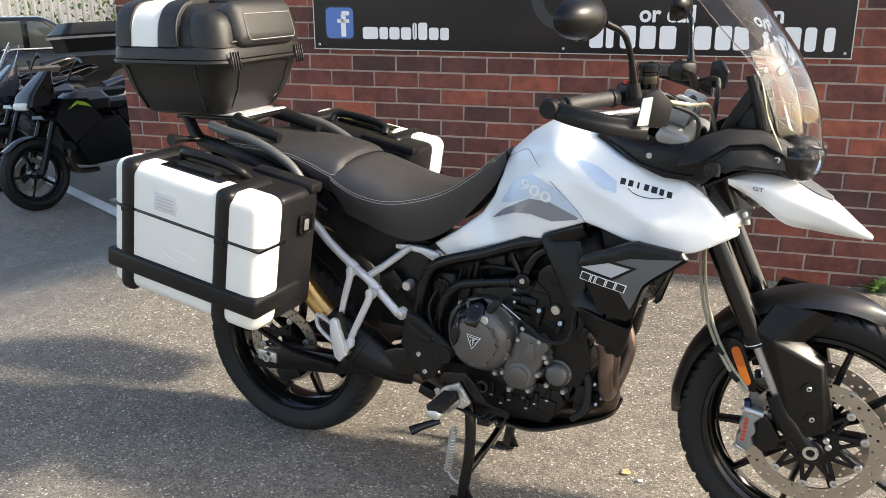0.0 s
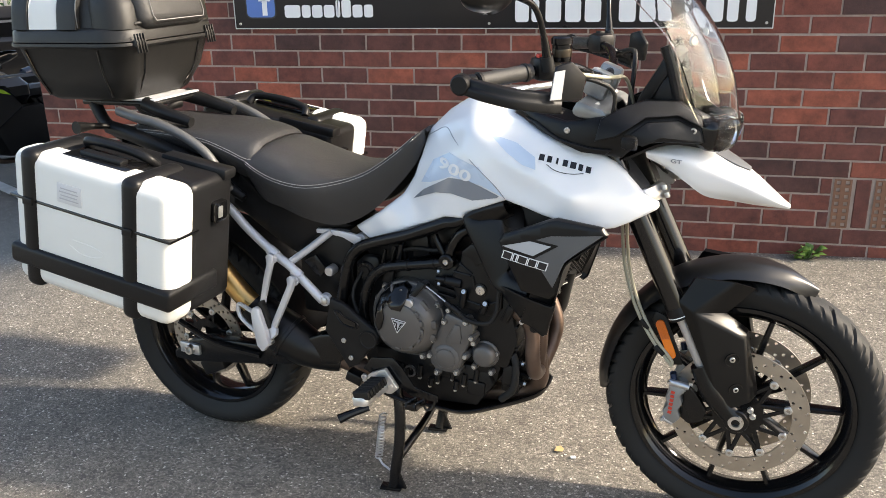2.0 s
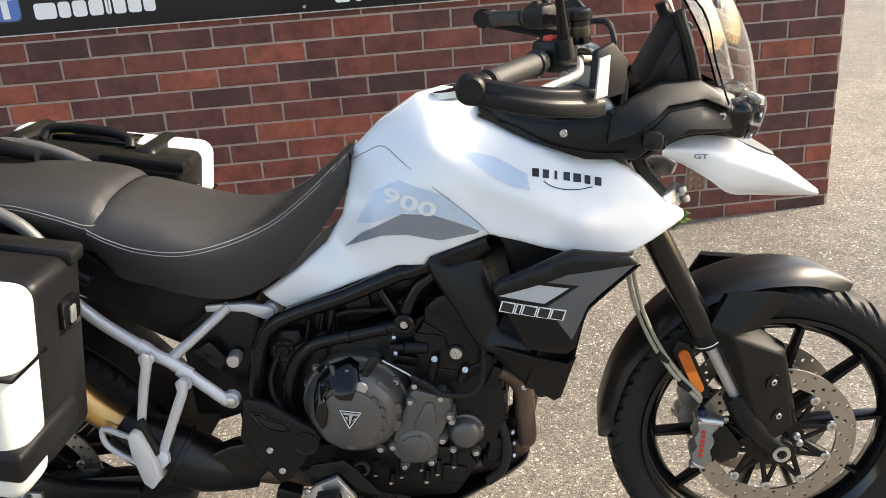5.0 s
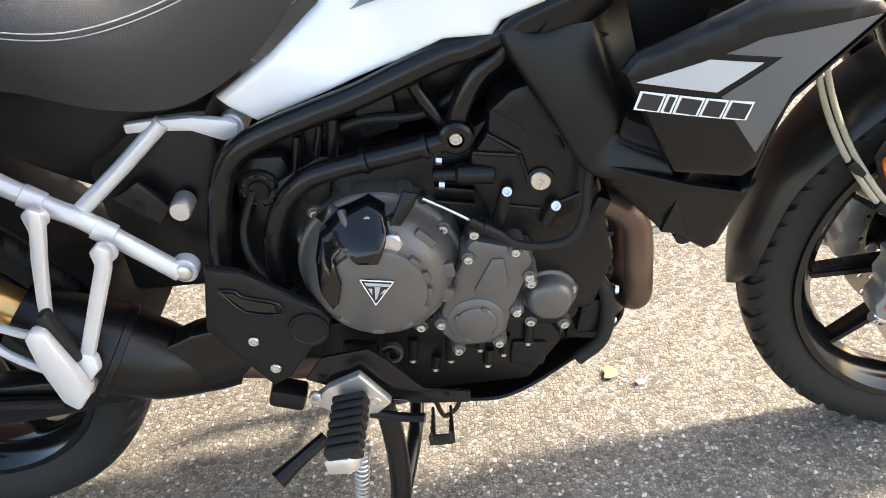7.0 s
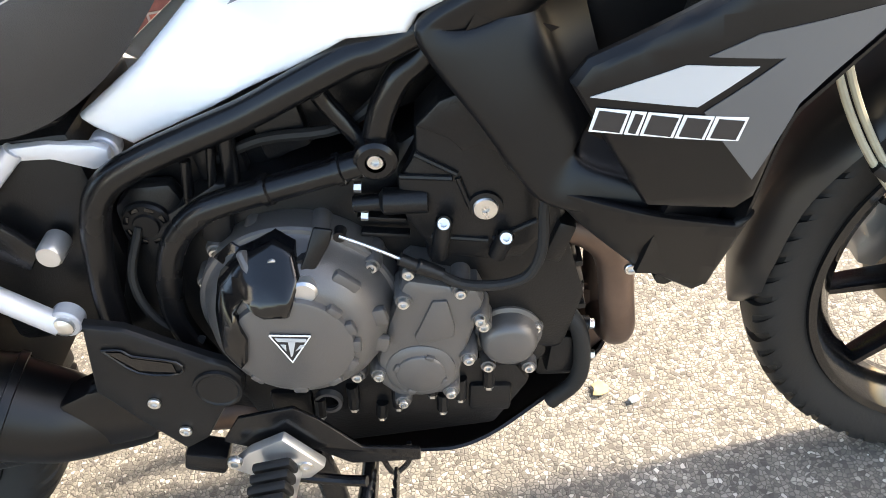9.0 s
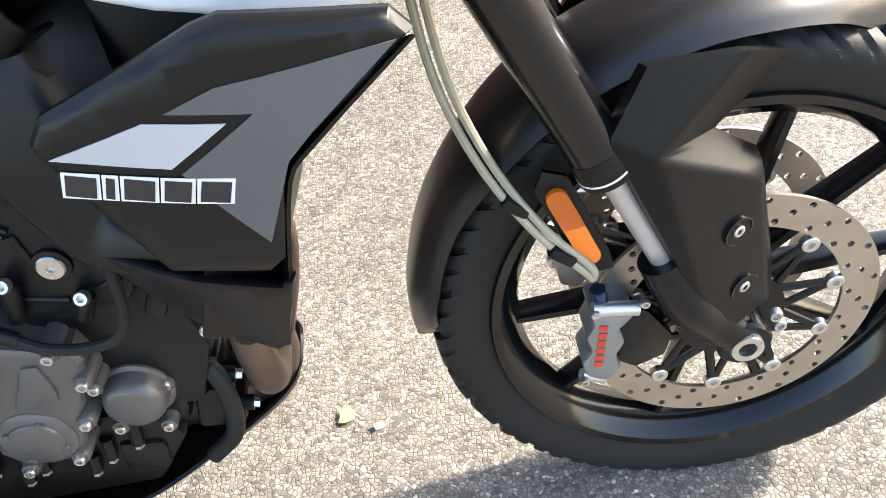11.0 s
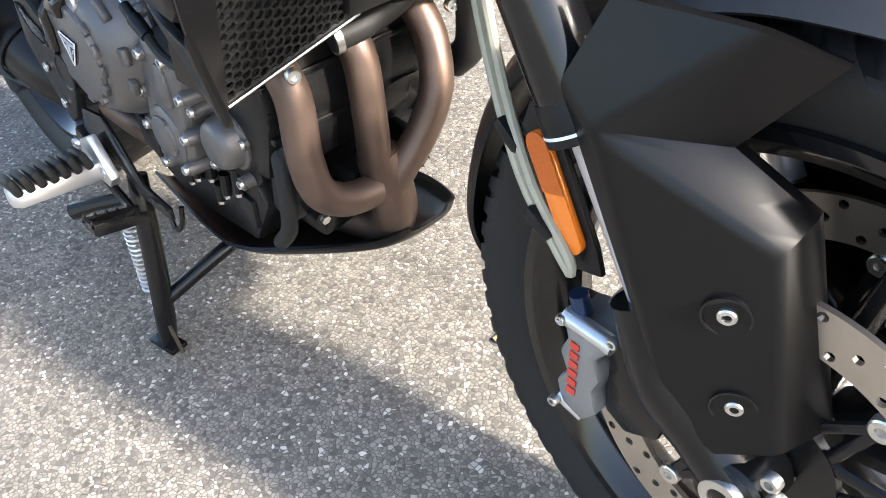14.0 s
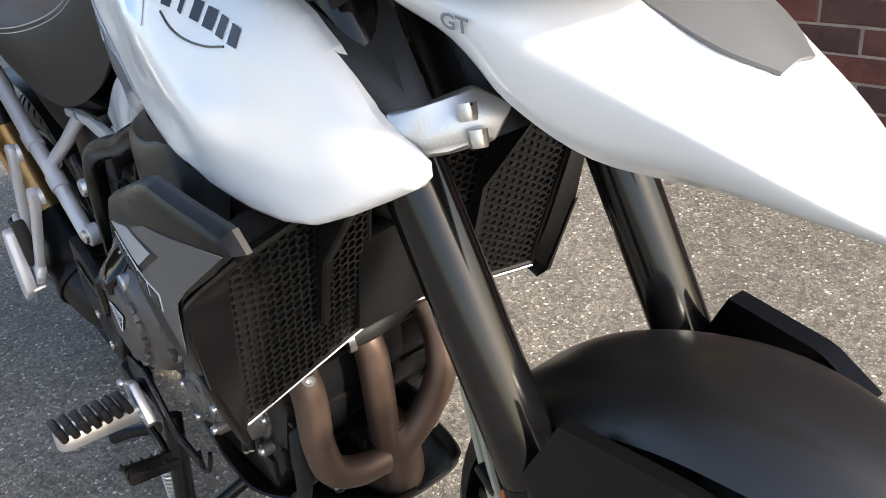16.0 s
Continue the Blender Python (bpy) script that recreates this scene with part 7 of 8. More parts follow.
# plain dark shapes in place of the maker's lettering
for k, w in enumerate((0.0120, 0.0105, 0.0045, 0.0110, 0.0135, 0.0100, 0.0115)):
    x0, z0 = 1.088 + 0.0178 * k + (0.0115 - w) * 0.4, 0.9665 - 0.0042 * k
    on_skin([(x0, z0), (x0 + w, z0 - 0.0024), (x0 + w - 0.001, z0 - 0.0152), (x0 - 0.001, z0 - 0.0128)], tank_y, 0.0012, LOGOB, tank, "dark badge bar", name="badge_bar", step=0.05, thick=0.0004)
both(lambda: tube([(x, tank_y(x, z) - 0.0006, z) for x, z in ((1.106, 0.944), (1.120, 0.934), (1.140, 0.927), (1.165, 0.924), (1.190, 0.926))], 0.0010, 5), "badge_arc", LOGOB, tank)
x0 = 1.0165
for w in (0.0250, 0.0105, 0.0245, 0.0220, 0.0240):
    z0 = 0.7315 - 0.172 * (x0 - 1.0165)
    fall = 0.172 * w
    for grow, lift, mt in ((0.0, 0.0016, DECALT), (0.0022, 0.0024, LOGOB)):
        on_skin([(x0 + grow * 1.3, z0 + grow * 0.8), (x0 + w - grow, z0 - fall + grow * 0.8), (x0 + w + 0.0065 - grow * 1.3, z0 - fall + 0.0200 - grow), (x0 + 0.0065 + grow, z0 + 0.0200 - grow)], plate_y, lift, mt, bpy.data.objects["radiator_shroud"], "outlined badge block", name="badge_block", step=0.05)
    x0 += w + 0.0012

for s in (1, -1):
    bm = glyphs("GT", 0.0125)
    for v in bm.verts:
        u = v.co.x * 1.5
        v.co = Vector((1.372 + u if s == 1 else 1.402 - u, s * -0.1078, 0.949 + v.co.y - u * 0.1))
    part("lettering", bm, DECALG, beak, "small grey print")

# ---------------------------------------------------------------- sign on the wall
SIGN = pbr("sign_black_vinyl", (0.012, 0.012, 0.014), 0.30, var=0.2, scale=3)
SIGNW = pbr("sign_white_vinyl", (0.78, 0.78, 0.78), 0.45, var=0.02)
SIGNY = pbr("sign_yellow_vinyl", (0.75, 0.60, 0.06), 0.5, var=0.12, scale=30)
SIGNB = pbr("sign_blue_vinyl", (0.08, 0.17, 0.46), 0.4, var=0.1)
SIGNG = pbr("sign_dark_grey_print", (0.028, 0.028, 0.030), 0.4)
sign = thing("wall_sign", "black shop sign with white and yellow print, screwed to brick wall", "sign")
sign.matrix_basis = WALL


def on_wall(name, bm, mt, label=""):
    ob = new(name, smooth_mesh(bm, name))
    ob.data.materials.append(mt)
    ob.parent = sign
    if label:
        ob["label"] = label
    return ob


on_wall("board", rbox((0.285, -0.008, 1.475), (2.40, 0.010, 0.75), 0.001), SIGN, "glossy black sign board")
on_wall("edge_strip", rbox((0.285, -0.008, 1.0985), (2.404, 0.013, 0.004), 0), ALLOY)
for x in (-0.915, 1.485):
    on_wall("edge_strip", rbox((x, -0.008, 1.475), (0.004, 0.013, 0.75), 0), ALLOY)


def tile(x0, x1, z0, z1, y=-0.0145, bev=0.0):
    bm = rbox(((x0 + x1) / 2, y, (z0 + z1) / 2), (x1 - x0, 0.002, z1 - z0), 0)
    if bev:
        bm.free()
        bm = bmesh.new()
        pts = []
        for cx, cz, a0 in ((x1 - bev, z1 - bev, 0), (x0 + bev, z1 - bev, 90), (x0 + bev, z0 + bev, 180), (x1 - bev, z0 + bev, 270)):
            pts += [(cx + bev * math.cos(math.radians(a0 + 15 * k)), cz + bev * math.sin(math.radians(a0 + 15 * k))) for k in range(7)]
        bm = prism(pts, y - 0.001, y + 0.001)
    return bm


on_wall("icon", tile(-0.85, -0.71, 1.150, 1.292, bev=0.022), SIGNB, "blue rounded square icon")
on_wall("icon_border", tile(-0.856, -0.704, 1.144, 1.298, -0.0138, 0.026), SIGNG)
on_wall("icon_mark", tile(-0.772, -0.748, 1.158, 1.262, -0.0165), SIGNW)
on_wall("icon_mark", tile(-0.790, -0.730, 1.222, 1.238, -0.0165), SIGNW)
on_wall("icon_mark", tile(-0.768, -0.728, 1.256, 1.276, -0.0165, 0.008), SIGNW)
x = -0.662
for w in (0.085, 0.050, 0.058, 0.058, 0.028, 0.052, 0.055, 0.050):
    tall = 0.078 if w in (0.028,) or abs(x + 0.40) < 0.035 else 0.056
    on_wall("print_bar", tile(x, x + w - 0.008, 1.148, 1.148 + tall, bev=0.012), SIGNW, "white printed bar")
    x += w
for x0, x1 in ((0.415, 0.475), (0.487, 0.520), (0.548, 0.615), (0.632, 0.700), (0.716, 0.785), (0.860, 0.930), (0.946, 1.010), (1.020, 1.085), (1.155, 1.185), (1.215, 1.285), (1.300, 1.345), (1.375, 1.415)):
    on_wall("print_bar", tile(x0, x1, 1.122 + 0.003, 1.222, bev=0.014), SIGNW, "white printed bar")
for x0, x1 in ((-0.86, -0.585), (-0.53, -0.29), (-0.235, 0.06), (0.10, 0.33)):
    on_wall("yellow_block", tile(x0, x1, 1.340, 1.62, bev=0.09), SIGNY, "worn yellow printed block")
on_wall("ring_print", lathe([(0.10, -0.0135), (0.15, -0.0135), (0.15, -0.0125), (0.10, -0.0125)], 40, (0.30, 0, 1.345), closed=True), SIGNG, "faint grey ring print")
for text, x0 in (("or call", 0.625), ("on", 1.115)):
    bm = glyphs(text, 0.098)
    for v in bm.verts:
        v.co = Vector((x0 + v.co.x * 0.96, -0.0150, 1.240 + v.co.y))
    on_wall("lettering", bm, SIGNW, "white bold lettering")
for x0, z0 in ((-0.89, 1.12), (1.46, 1.12), (0.30, 1.12)):
    on_wall("sign_screw", moved(bolt((0, 0, 0), 0.006, 0.004), Matrix.Translation((x0, -0.013, z0))), STEEL)

# ---------------------------------------------------------------- things on the ground by the wall
LEAF = pbr("weed_leaf", (0.085, 0.16, 0.03), 0.55, var=0.3, scale=30)
weed = thing("weed", "green dandelion-like weed at foot of brick wall", "plant", (1.68, 1.86, 0.09))
for k in range(16):
    a, l, up = random.uniform(0, 6.28), random.uniform(0.035, 0.085), random.uniform(0.02, 0.07)
    c = Vector((1.68 + random.uniform(-0.05, 0.05), 1.855 + random.uniform(-0.02, 0.015), 0.088))
    d = Vector((math.cos(a), math.sin(a) * 0.5 - 0.3, 0)) * l
    s = Vector((-d.y, d.x, 0)).normalized() * l * 0.22
    part("leaf", patch([[c - s * 0.2, c + s * 0.2], [c + d * 0.5 - s + Vector((0, 0, up * 0.8)), c + d * 0.5 + s + Vector((0, 0, up))], [c + d - s * 0.15 + Vector((0, 0, up * 0.9)), c + d + s * 0.15 + Vector((0, 0, up * 0.9))]], 3, 2, 0.0012), LEAF, weed)
DRYLEAF = pbr("dry_leaf", (0.50, 0.36, 0.17), 0.8, var=0.3, scale=60)
fallen = part("fallen_leaf", patch([[(1.046, 0.132, 0.003), (1.049, 0.143, 0.006), (1.046, 0.154, 0.003)], [(1.058, 0.128, 0.006), (1.060, 0.142, 0.004), (1.060, 0.158, 0.007)], [(1.071, 0.136, 0.003), (1.073, 0.144, 0.005), (1.071, 0.151, 0.003)]], 3, 3, 0.0008), DRYLEAF, None)
tagged(fallen, "curled pale yellow-brown leaf lying on tarmac", "leaf")
chip = rbox((1.109, 0.115, 0.004), (0.016, 0.011, 0.006), 0.002, 2, (0, 4, 25))
tagged(part("stone_chip", chip, DECALT, None), "small white stone chip lying on tarmac", "stone")
GRIT = pbr("pale_chipping", (0.62, 0.59, 0.53), 0.8, var=0.3, scale=80)
grit = bmesh.new()
for k in range(900):
    gx, gy = random.uniform(-1.2, 2.6), random.uniform(-0.9, 1.6)
    r = random.uniform(0.0015, 0.0042)
    g = bmesh.new()
    bmesh.ops.create_icosphere(g, subdivisions=1, radius=r)
    for v in g.verts:
        v.co *= random.uniform(0.7, 1.2)
        v.co.z *= 0.5
    moved(g, pose(gx, gy, rise(gx, gy) + 0.0005, 0, 0, random.uniform(0, 360)))
    join(grit, g)
tagged(part("chippings", grit, GRIT, None), "loose pale stone chippings scattered over tarmac", "gravel", kind="stuff")
LINE = pbr("worn_road_paint", (0.55, 0.55, 0.54), 0.7, var=0.3, scale=9)
bay_pts = [(-3.6, 2.62), (-5.9, 3.58), (-5.86, 3.68), (-3.56, 2.72)]
tagged(part("bay_line", slab([(x, y, rise(x, y) + 0.006) for x, y in bay_pts], 0.006), LINE, None), "worn white parking bay line", "road marking", kind="structure")


# ---------------------------------------------------------------- other vehicles further off
LIME = pbr("lime_decal", (0.35, 0.55, 0.03), 0.35, var=0.05)
DARKB = pbr("dark_blue_paint", (0.012, 0.018, 0.035), 0.25, var=0.1, coat=0.5)


def naked_bike(m, body_mt, accent, tall, label):
    """A small unfaired motorcycle, front axle at x = 1.4."""
    t = thing("parked_motorcycle", label, "motorcycle", group="parked motorcycles")
    t.matrix_basis = m

    def add(name, bm, mt, lab="", owner=None):
        ob = new(name, smooth_mesh(bm, name))
        ob.data.materials.append(mt)
        ob.parent = owner or t
        if lab:
            ob["label"] = lab
        return ob

    for x in (0.0, 1.40):
        w = add("wheel", moved(rim_ring(0.218, 0.05), Matrix.Translation((x, 0, 0.30))), FRAMEB)
        prof = [(0.225, -0.045), (0.25, -0.062), (0.285, -0.052), (0.302, -0.02), (0.305, 0), (0.302, 0.02), (0.285, 0.052), (0.25, 0.062), (0.225, 0.045)]
        add("tyre", lathe(prof, 64, (x, 0, 0.30)), RUBBER, "", w)
        add("rim_stripe", lathe([(0.221, -0.052), (0.226, -0.054), (0.227, -0.050)], 64, (x, 0, 0.30)), accent, "thin lime rim stripe" if accent == LIME else "", w)
        for k in range(5):
            add("spoke", moved(spoke_shape(0.03, 0.20, 0.014, 0.010, 0.02, 0.016), Matrix.Translation((x, 0, 0.30)) @ spin(72 * k)), FRAMEB, "", w)
        add("brake_disc", moved(drilled_disc(0.10, 0.145, 0, 0.005, 40, 2, 0.006, 2), Matrix.Translation((x, -0.07, 0.30))), DISC, "", w)
        add("hub", lathe([(0, -0.08), (0.03, -0.08), (0.045, -0.02), (0.045, 0.02), (0.03, 0.08), (0, 0.08)], 24, (x, 0, 0.30)), FRAMEB, "", w)
    for s in (-1, 1):
        add("fork_leg", rod((1.40, s * 0.10, 0.30), (1.13, s * 0.10, 0.90), 0.024, 16), FRAMEB)
        add("fork_cover", rod((1.38, s * 0.10, 0.34), (1.29, s * 0.10, 0.55), 0.032, 16), FRAMEB)
        add("mirror", tube([(1.12, s * 0.25, 1.02), (1.08, s * 0.33, 1.16), (1.05, s * 0.38, 1.20)], [0.008, 0.007, 0.03], 10), FRAMEB)
        add("indicator", tube([(1.22, s * 0.09, 0.80), (1.24, s * 0.17, 0.80)], [0.008, 0.016], 10), BLACKP)
    add("mudguard", patch([[(1.40 + 0.325 * math.cos(math.radians(a)), y, 0.30 + (0.325 - abs(y) * 0.25) * math.sin(math.radians(a))) for y in (-0.06, 0, 0.06)] for a in (45, 75, 105, 135, 160)], 4, 4, 0.004), body_mt)
    add("headlamp", moved(ring_loft([(0.02, -0.10, 0.05, 0.08, 0.03), (0.05, -0.02, 0.11, 0.14, 0.05), (0.0, 0.07, 0.12, 0.13, 0.04), (-0.06, 0.17, 0.07, 0.09, 0.03), (-0.12, 0.25, 0.03, 0.06, 0.02)]), Matrix.Translation((1.26, 0, 0.88))), body_mt, "dark headlamp cowl")
    add("lamp_lens", rbox((1.405, 0, 0.865), (0.05, 0.20, 0.06), 0.02), PANWHITE, "pale lamp lens")
    if tall:
        add("windscreen", patch([[(1.28, -0.12, 1.0), (1.32, 0, 1.0), (1.28, 0.12, 1.0)], [(1.18, -0.14, 1.15), (1.24, 0, 1.17), (1.18, 0.14, 1.15)], [(1.10, -0.11, 1.30), (1.14, 0, 1.33), (1.10, 0.11, 1.30)]], 4, 5, 0.004), CLEAR, "clear touring screen").visible_shadow = False
        add("paper_tag", slab([(1.00, -0.20, 0.92), (1.12, -0.22, 0.98), (1.16, -0.22, 0.86), (1.04, -0.20, 0.80)], 0.002), PANWHITE, "white price card")
    add("handlebar", tube([(1.02, -0.36, 1.03), (1.08, -0.2, 1.04), (1.12, 0, 1.0), (1.08, 0.2, 1.04), (1.02, 0.36, 1.03)], 0.014, 10), FRAMEB)
    add("tank", ring_loft([(0.88, 0.70, 0.20, 0.09, 0.05), (0.88, 0.78, 0.24, 0.15, 0.08), (0.86, 0.86, 0.22, 0.15, 0.08), (0.84, 0.93, 0.15, 0.10, 0.06)]), body_mt)
    for s in (-1, 1):
        add("side_flash", prism([(0.88, 0.80), (1.02, 0.84), (1.12, 0.80), (1.02, 0.87), (0.94, 0.85)], s * 0.160, s * 0.186, 0.002), accent)
        add("side_cover", prism([(0.50, 0.56), (0.62, 0.74), (0.46, 0.78), (0.38, 0.70)], s * 0.09, s * 0.14, 0.01), body_mt)
    add("seat", ring_loft([(0.42, 0.76, 0.28, 0.09, 0.05), (0.40, 0.82, 0.30, 0.12, 0.06), (0.38, 0.85, 0.26, 0.10, 0.06)]), SEATM)
    add("tail", tube([(0.30, 0, 0.82), (0.0, 0, 0.90), (-0.12, 0, 0.92)], [0.08, 0.06, 0.03], 12), body_mt)
    add("engine", prism([(0.52, 0.32), (0.98, 0.30), (1.06, 0.50), (0.98, 0.68), (0.60, 0.70), (0.50, 0.5)], -0.17, 0.17, 0.03), ENGINEB)
    add("radiator", rbox((1.10, 0, 0.58), (0.04, 0.28, 0.26), 0.01, rot=(0, 12, 0)), CORE)
    add("shroud", panel([(0.80, 0.70), (0.92, 0.88), (1.16, 0.90), (1.24, 0.74), (1.10, 0.52)], lambda x, z: -0.185, 0.37, 0.1, 0.01), body_mt)
    for k in range(2):
        add("exhaust_pipe", tube([(1.04, -0.06 + 0.12 * k, 0.52), (1.10, -0.06 + 0.12 * k, 0.40), (1.02, -0.04 + 0.08 * k, 0.27), (0.80, -0.02, 0.24)], 0.022, 12), HEADER)
    add("swingarm", prism([(-0.04, 0.27), (0.5, 0.34), (0.5, 0.42), (-0.04, 0.33)], -0.12, 0.12, 0.01), FRAMEB)
    return t


def heading(x, y, deg, lean=0):
    return pose(x, y, rise(x, y), lean, 0, deg)


# each stands nose towards the yard, front axle near the given spot
naked_bike(heading(-4.44, 4.06, 262, 4), GLOSSB, LIME, False, "small black naked motorcycle with lime stripes, parked on tarmac")
naked_bike(heading(-5.19, 4.40, 255, 4), DARKB, SIGNB, True, "dark blue touring motorcycle with clear screen and paper tag")
boxed = naked_bike(heading(-6.50, 5.00, 255, 4), GLOSSB, SIGNG, True, "black motorcycle with tall screen and top box, parked in row")
for name, rows, mt, lab in (("top_box", [(-0.15, 1.10, 0.40, 0.20, 0.06), (-0.15, 1.30, 0.46, 0.24, 0.08), (-0.15, 1.42, 0.34, 0.17, 0.06)], BLACKP, "black top box"), ("box_band", [(-0.15, 1.25, 0.470, 0.246, 0.08), (-0.15, 1.275, 0.475, 0.250, 0.08)], ALLOY, "silver band round the top box")):
    ob = new(name, smooth_mesh(ring_loft(rows), name))
    ob.data.materials.append(mt)
    ob.parent = boxed
    ob["label"] = lab
naked_bike(heading(-7.90, 5.90, 250, 4), GLOSSB, SIGNG, False, "plain black naked motorcycle parked in row")

carry = thing("car", "black estate car parked beyond the motorcycles", "car")
carry.matrix_basis = pose(-10.4, 7.2, -0.37, 0, 0, 52)


def car_part(name, bm, mt, label=""):
    ob = new(name, smooth_mesh(bm, name))
    ob.data.materials.append(mt)
    ob.parent = carry
    if label:
        ob["label"] = label


GLASSD = pbr("dark_car_glass", (0.03, 0.035, 0.035), 0.06, var=0.05, rvar=0.02)
car_part("body", prism([(-2.2, 0.25), (2.2, 0.25), (2.25, 0.6), (2.1, 0.78), (1.2, 0.92), (-2.1, 0.95), (-2.25, 0.6)], -0.88, 0.88, 0.12, 4), GLOSSB)
car_part("roof", prism([(-1.95, 0.93), (1.05, 0.9), (0.35, 1.40), (-1.4, 1.43)], -0.74, 0.74, 0.10, 4), GLOSSB)
for s in (-1, 1):
    for pts in ([(0.10, 0.96), (0.80, 0.96), (0.30, 1.33), (0.10, 1.35)], [(-0.85, 0.96), (0.02, 0.96), (0.02, 1.35), (-0.85, 1.36)], [(-1.6, 0.97), (-0.93, 0.96), (-0.93, 1.36), (-1.35, 1.34)]):
        car_part("window", prism(pts, s * 0.735, s * 0.765, 0.01), GLASSD)
    car_part("window_trim", tube([(-1.75, s * 0.77, 0.955), (0.9, s * 0.77, 0.945)], 0.012, 8), ALLOY, "bright window trim")
    for x in (-1.35, 1.4):
        car_part("wheel", lathe([(0, -0.1), (0.2, -0.1), (0.30, -0.09), (0.32, 0), (0.30, 0.09), (0.2, 0.1), (0, 0.1)], 32, (x, s * 0.80, 0.31)), RUBBER)
        car_part("hubcap", lathe([(0, -0.03), (0.19, -0.02), (0.2, 0.02), (0, 0.03)], 24, (x, s * 0.89, 0.31)), ALLOY)

FENCE = pbr("galvanised_grey_steel", (0.30, 0.31, 0.31), 0.5, metal=0.5, var=0.15)
fence = thing("palisade_fence", "grey steel palisade fence behind parked vehicles", "fence", (-9, 8, 0))
fence.matrix_basis = pose(-16.2, 7.6, -0.37, 0, 0, 50)
pale = None
for k in range(44):
    if pale is None:
        bm = prism([(-0.035, 0.05), (0.035, 0.05), (0.035, 1.95), (0.0, 2.1), (-0.035, 1.95)], -0.006, 0.006, 0.003)
        pale = new("pale", smooth_mesh(bm, "pale"))
        pale.data.materials.append(FENCE)
        pale.parent = fence
    else:
        q = new("pale", pale.data)
        q.parent, q.location = fence, (0.155 * k, 0, 0)
for z in (0.45, 1.65):
    q = new("rail", smooth_mesh(rbox((3.3, 0.03, z), (6.8, 0.03, 0.05), 0.004), "rail"))
    q.data.materials.append(FENCE)
    q.parent = fence

HEDGE = pbr("hedge_leaves", (0.055, 0.11, 0.025), 0.6, var=0.5, scale=5)
hb = bmesh.new()
for k in range(5200):
    c = Vector((random.uniform(-15.5, -6.4), 0, random.uniform(-0.3, 2.6)))
    c.y = 12.4 + 0.21 * (c.x + 9.5) + random.gauss(0, 0.28) + 0.25 * math.sin(c.x * 3.1) + 0.2 * math.sin(c.z * 4)
    r = random.uniform(0.03, 0.085)
    n = Vector((random.uniform(-1, 1), random.uniform(-1.4, 0.2), random.uniform(-0.3, 1))).normalized()
    a = n.orthogonal().normalized()
    a.rotate(Matrix.Rotation(random.uniform(0, 6.28), 3, n))
    b = n.cross(a)
    hb.faces.new([hb.verts.new(c + p) for p in (-a * r, b * r * 0.45, a * r, -b * r * 0.45)])
hedge = part("hedge", hb, HEDGE, None)
tagged(hedge, "dense green hedge along the far edge of the yard", "hedge", kind="stuff")
trunkb = bmesh.new()
for k in range(14):
    x = -15.2 + 0.6 * k
    join(trunkb, tube([(x, 12.5 + 0.21 * (x + 9.5), -0.37), (x + 0.1, 12.5 + 0.21 * (x + 9.5), 1.1), (x - 0.05, 12.55 + 0.21 * (x + 9.5), 2.3)], [0.05, 0.035, 0.012], 7))
tagged(part("hedge_stems", trunkb, pbr("bark", (0.10, 0.075, 0.05), 0.85, bump=0.4), None), "brown woody hedge stems", "hedge", kind="stuff")

# ---------------------------------------------------------------- the bricks of the wall, last
def brick_mesh(l, h=0.0665, c=0.003, seed=0):
    rnd = random.Random(seed)
    bm = bmesh.new()
    rings = []
    for y, inset in ((0.05, 0.0), (c, 0.0), (0.0, c)):
        rings.append([bm.verts.new((sx * (l / 2 - inset) + rnd.uniform(-0.001, 0.001), y + (rnd.uniform(-0.0008, 0.0008) if y < 0.04 else 0), sz * (h / 2 - inset) + rnd.uniform(-0.0008, 0.0008))) for sx, sz in ((-1, -1), (1, -1), (1, 1), (-1, 1))])
    for a, b in zip(rings, rings[1:]):
        for k in range(4):
            bm.faces.new((a[k], a[(k + 1) % 4], b[(k + 1) % 4], b[k]))
    bm.faces.new(rings[-1])
    bmesh.ops.recalc_face_normals(bm, faces=bm.faces)
    me = bpy.data.meshes.new("brick")
    bm.to_mesh(me)
    bm.free()
    me.materials.append(BRICK)
    return me


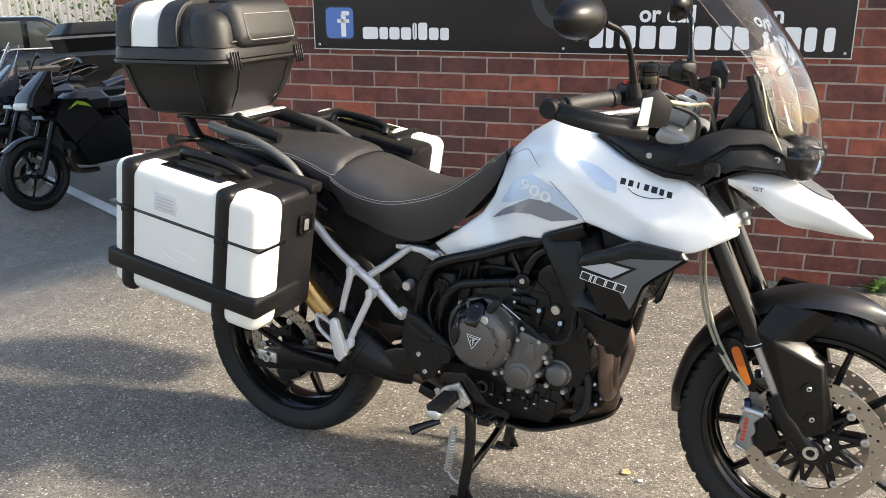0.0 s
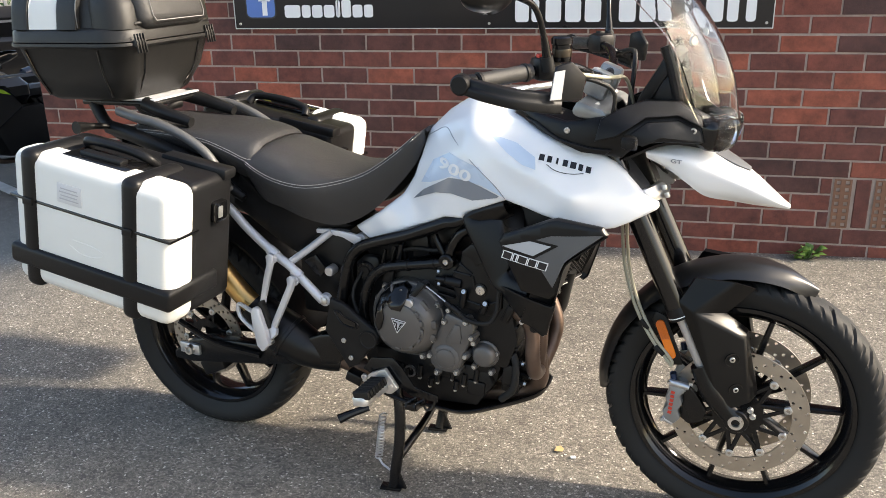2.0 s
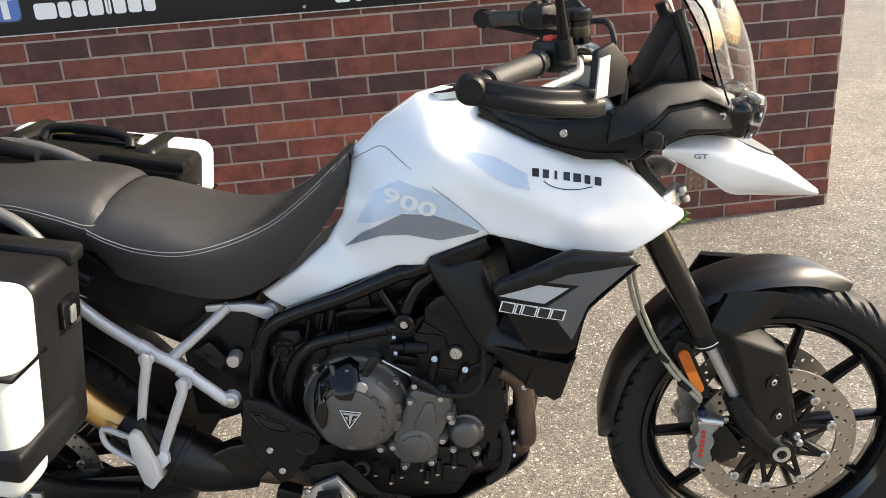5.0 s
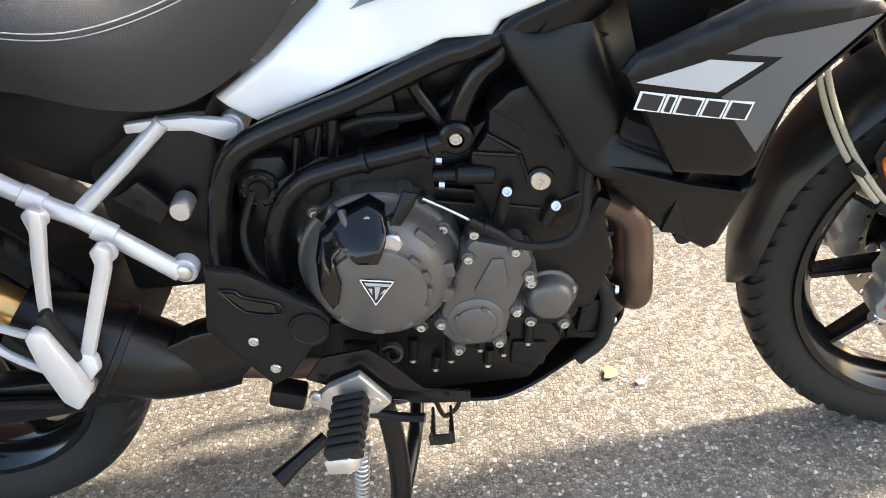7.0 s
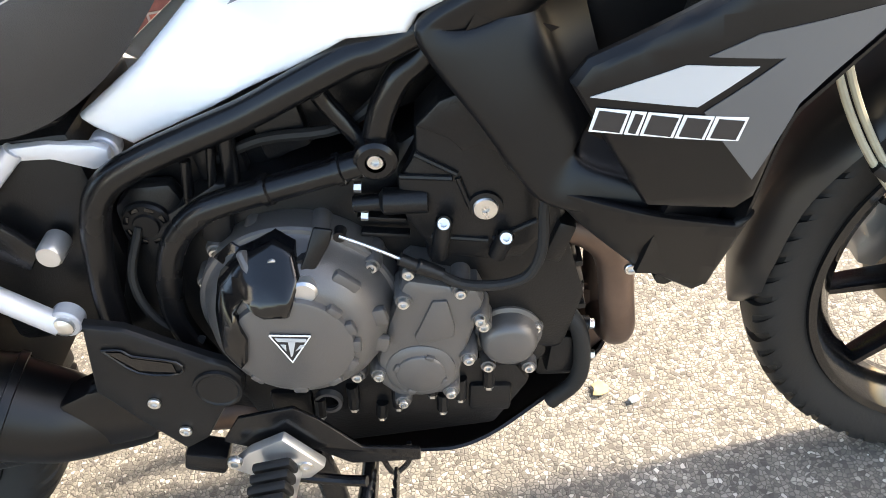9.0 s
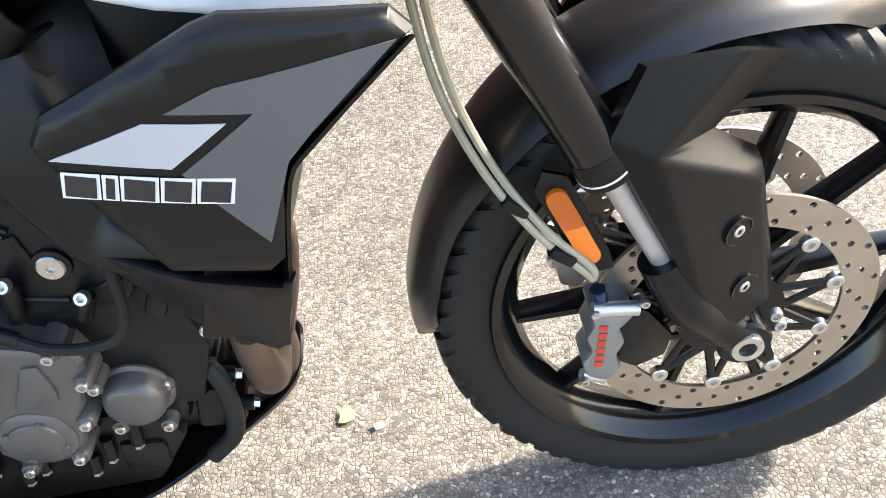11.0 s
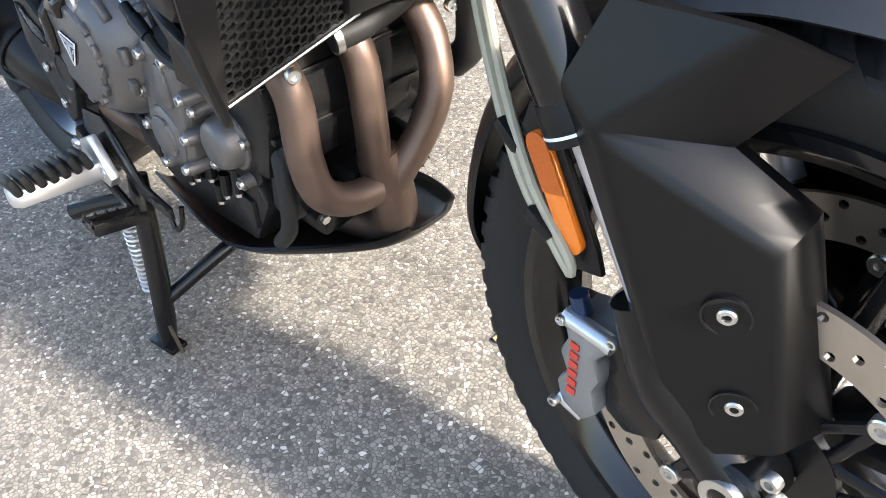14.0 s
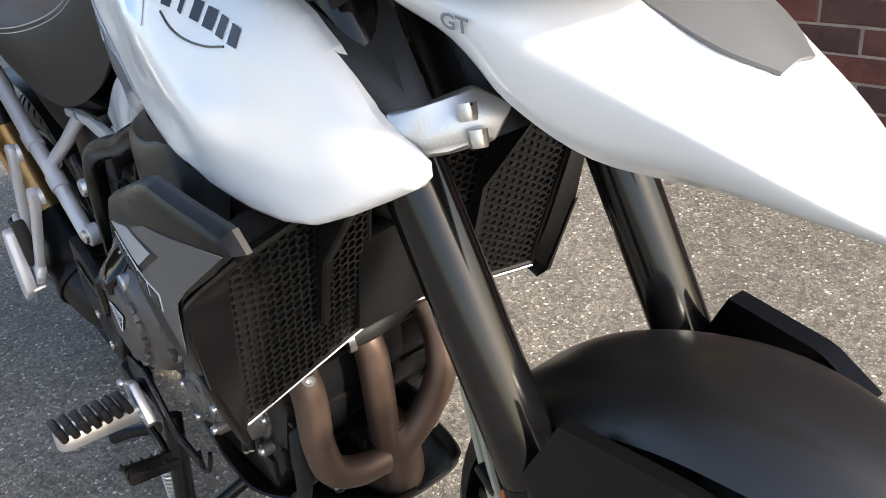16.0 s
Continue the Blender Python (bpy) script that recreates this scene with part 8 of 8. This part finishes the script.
S0, S1 = -2.045, 2.425
full = [brick_mesh(0.2166, seed=k) for k in range(5)]
rest = bmesh.new()
lay = random.Random(7)
count = 0
for k in range(-1, 42):
    z = WALL_BASE + 0.075 * k + 0.0375
    off = -0.73 + (0.1125 if k % 2 else 0.0)
    n0 = int(math.floor((S0 - off) / 0.225)) - 1
    for n in range(n0, n0 + 24):
        a, b = off + 0.225 * n + 0.0042, off + 0.225 * (n + 1) - 0.0042
        a, b = max(a, S0), min(b, S1)
        spans = [(a, b)]
        if 2 <= k <= 4:
            spans = [(a, min(b, 1.792)), (max(a, 2.048), b)]
        for p, q in spans:
            if q - p < 0.03:
                continue
            if k <= 13:
                whole = abs(q - p - 0.2166) < 0.002
                ob = new("brick", lay.choice(full) if whole else brick_mesh(q - p, seed=count))
                ob.parent = wall_north
                ob.location = ((p + q) / 2, lay.uniform(-0.0012, 0.0012), z)
                count += 1
            else:
                join(rest, moved(rbox((0, 0.025, 0), (q - p, 0.05, 0.0665), 0), Matrix.Translation(((p + q) / 2, 0, z))))
upper = part("upper_bricks", rest, BRICK_REST, None)
upper.parent = wall_north
tagged(upper, kind="stuff")
# two terracotta air bricks with a brick on end between them
CLAY = pbr("terracotta", (0.20, 0.10, 0.06), 0.8, var=0.25, scale=20, bump=0.4, bscale=200)
stand_up = new("brick", brick_mesh(0.060, 0.215, seed=99))
stand_up.parent = wall_north
stand_up.location = (1.920, 0, WALL_BASE + 0.2625)


def air_brick(cx):
    bm = bmesh.new()
    w, h, y = 0.072, 0.218, 0.0
    for i in range(2):
        for j in range(7):
            x0, x1 = -w / 2 + w / 2 * i, -w / 2 + w / 2 * (i + 1)
            z0, z1 = -h / 2 + h / 7 * j, -h / 2 + h / 7 * (j + 1)
            o = [(x0, z0), (x1, z0), (x1, z1), (x0, z1)]
            mx, mz = (x0 + x1) / 2, (z0 + z1) / 2
            inn = [(mx + sx * 0.0085, mz + sz * 0.0085) for sx, sz in ((-1, -1), (1, -1), (1, 1), (-1, 1))]
            vo = [bm.verts.new((p[0], y, p[1])) for p in o]
            vi = [bm.verts.new((p[0], y, p[1])) for p in inn]
            vb = [bm.verts.new((p[0], y + 0.04, p[1])) for p in inn]
            for q in range(4):
                bm.faces.new((vo[q], vo[(q + 1) % 4], vi[(q + 1) % 4], vi[q]))
                bm.faces.new((vi[q], vi[(q + 1) % 4], vb[(q + 1) % 4], vb[q]))
    bmesh.ops.remove_doubles(bm, verts=bm.verts, dist=1e-5)
    ob = new("air_brick", smooth_mesh(bm, "air_brick"))
    ob.data.materials.append(CLAY)
    ob.parent, ob.location = wall_north, (cx, -0.002, WALL_BASE + 0.2625)
    ob["label"] = "terracotta air brick with square holes"
    # added dark plate behind the holes, in place of the shade inside them
    back = new("vent_shade_plate", smooth_mesh(rbox((0, 0.01, 0), (0.07, 0.01, 0.215), 0), "vent_shade_plate"))
    back.data.materials.append(RUBBER)
    back.parent, back.location = wall_north, (cx, 0.026, WALL_BASE + 0.2625)


air_brick(1.838)
air_brick(2.002)
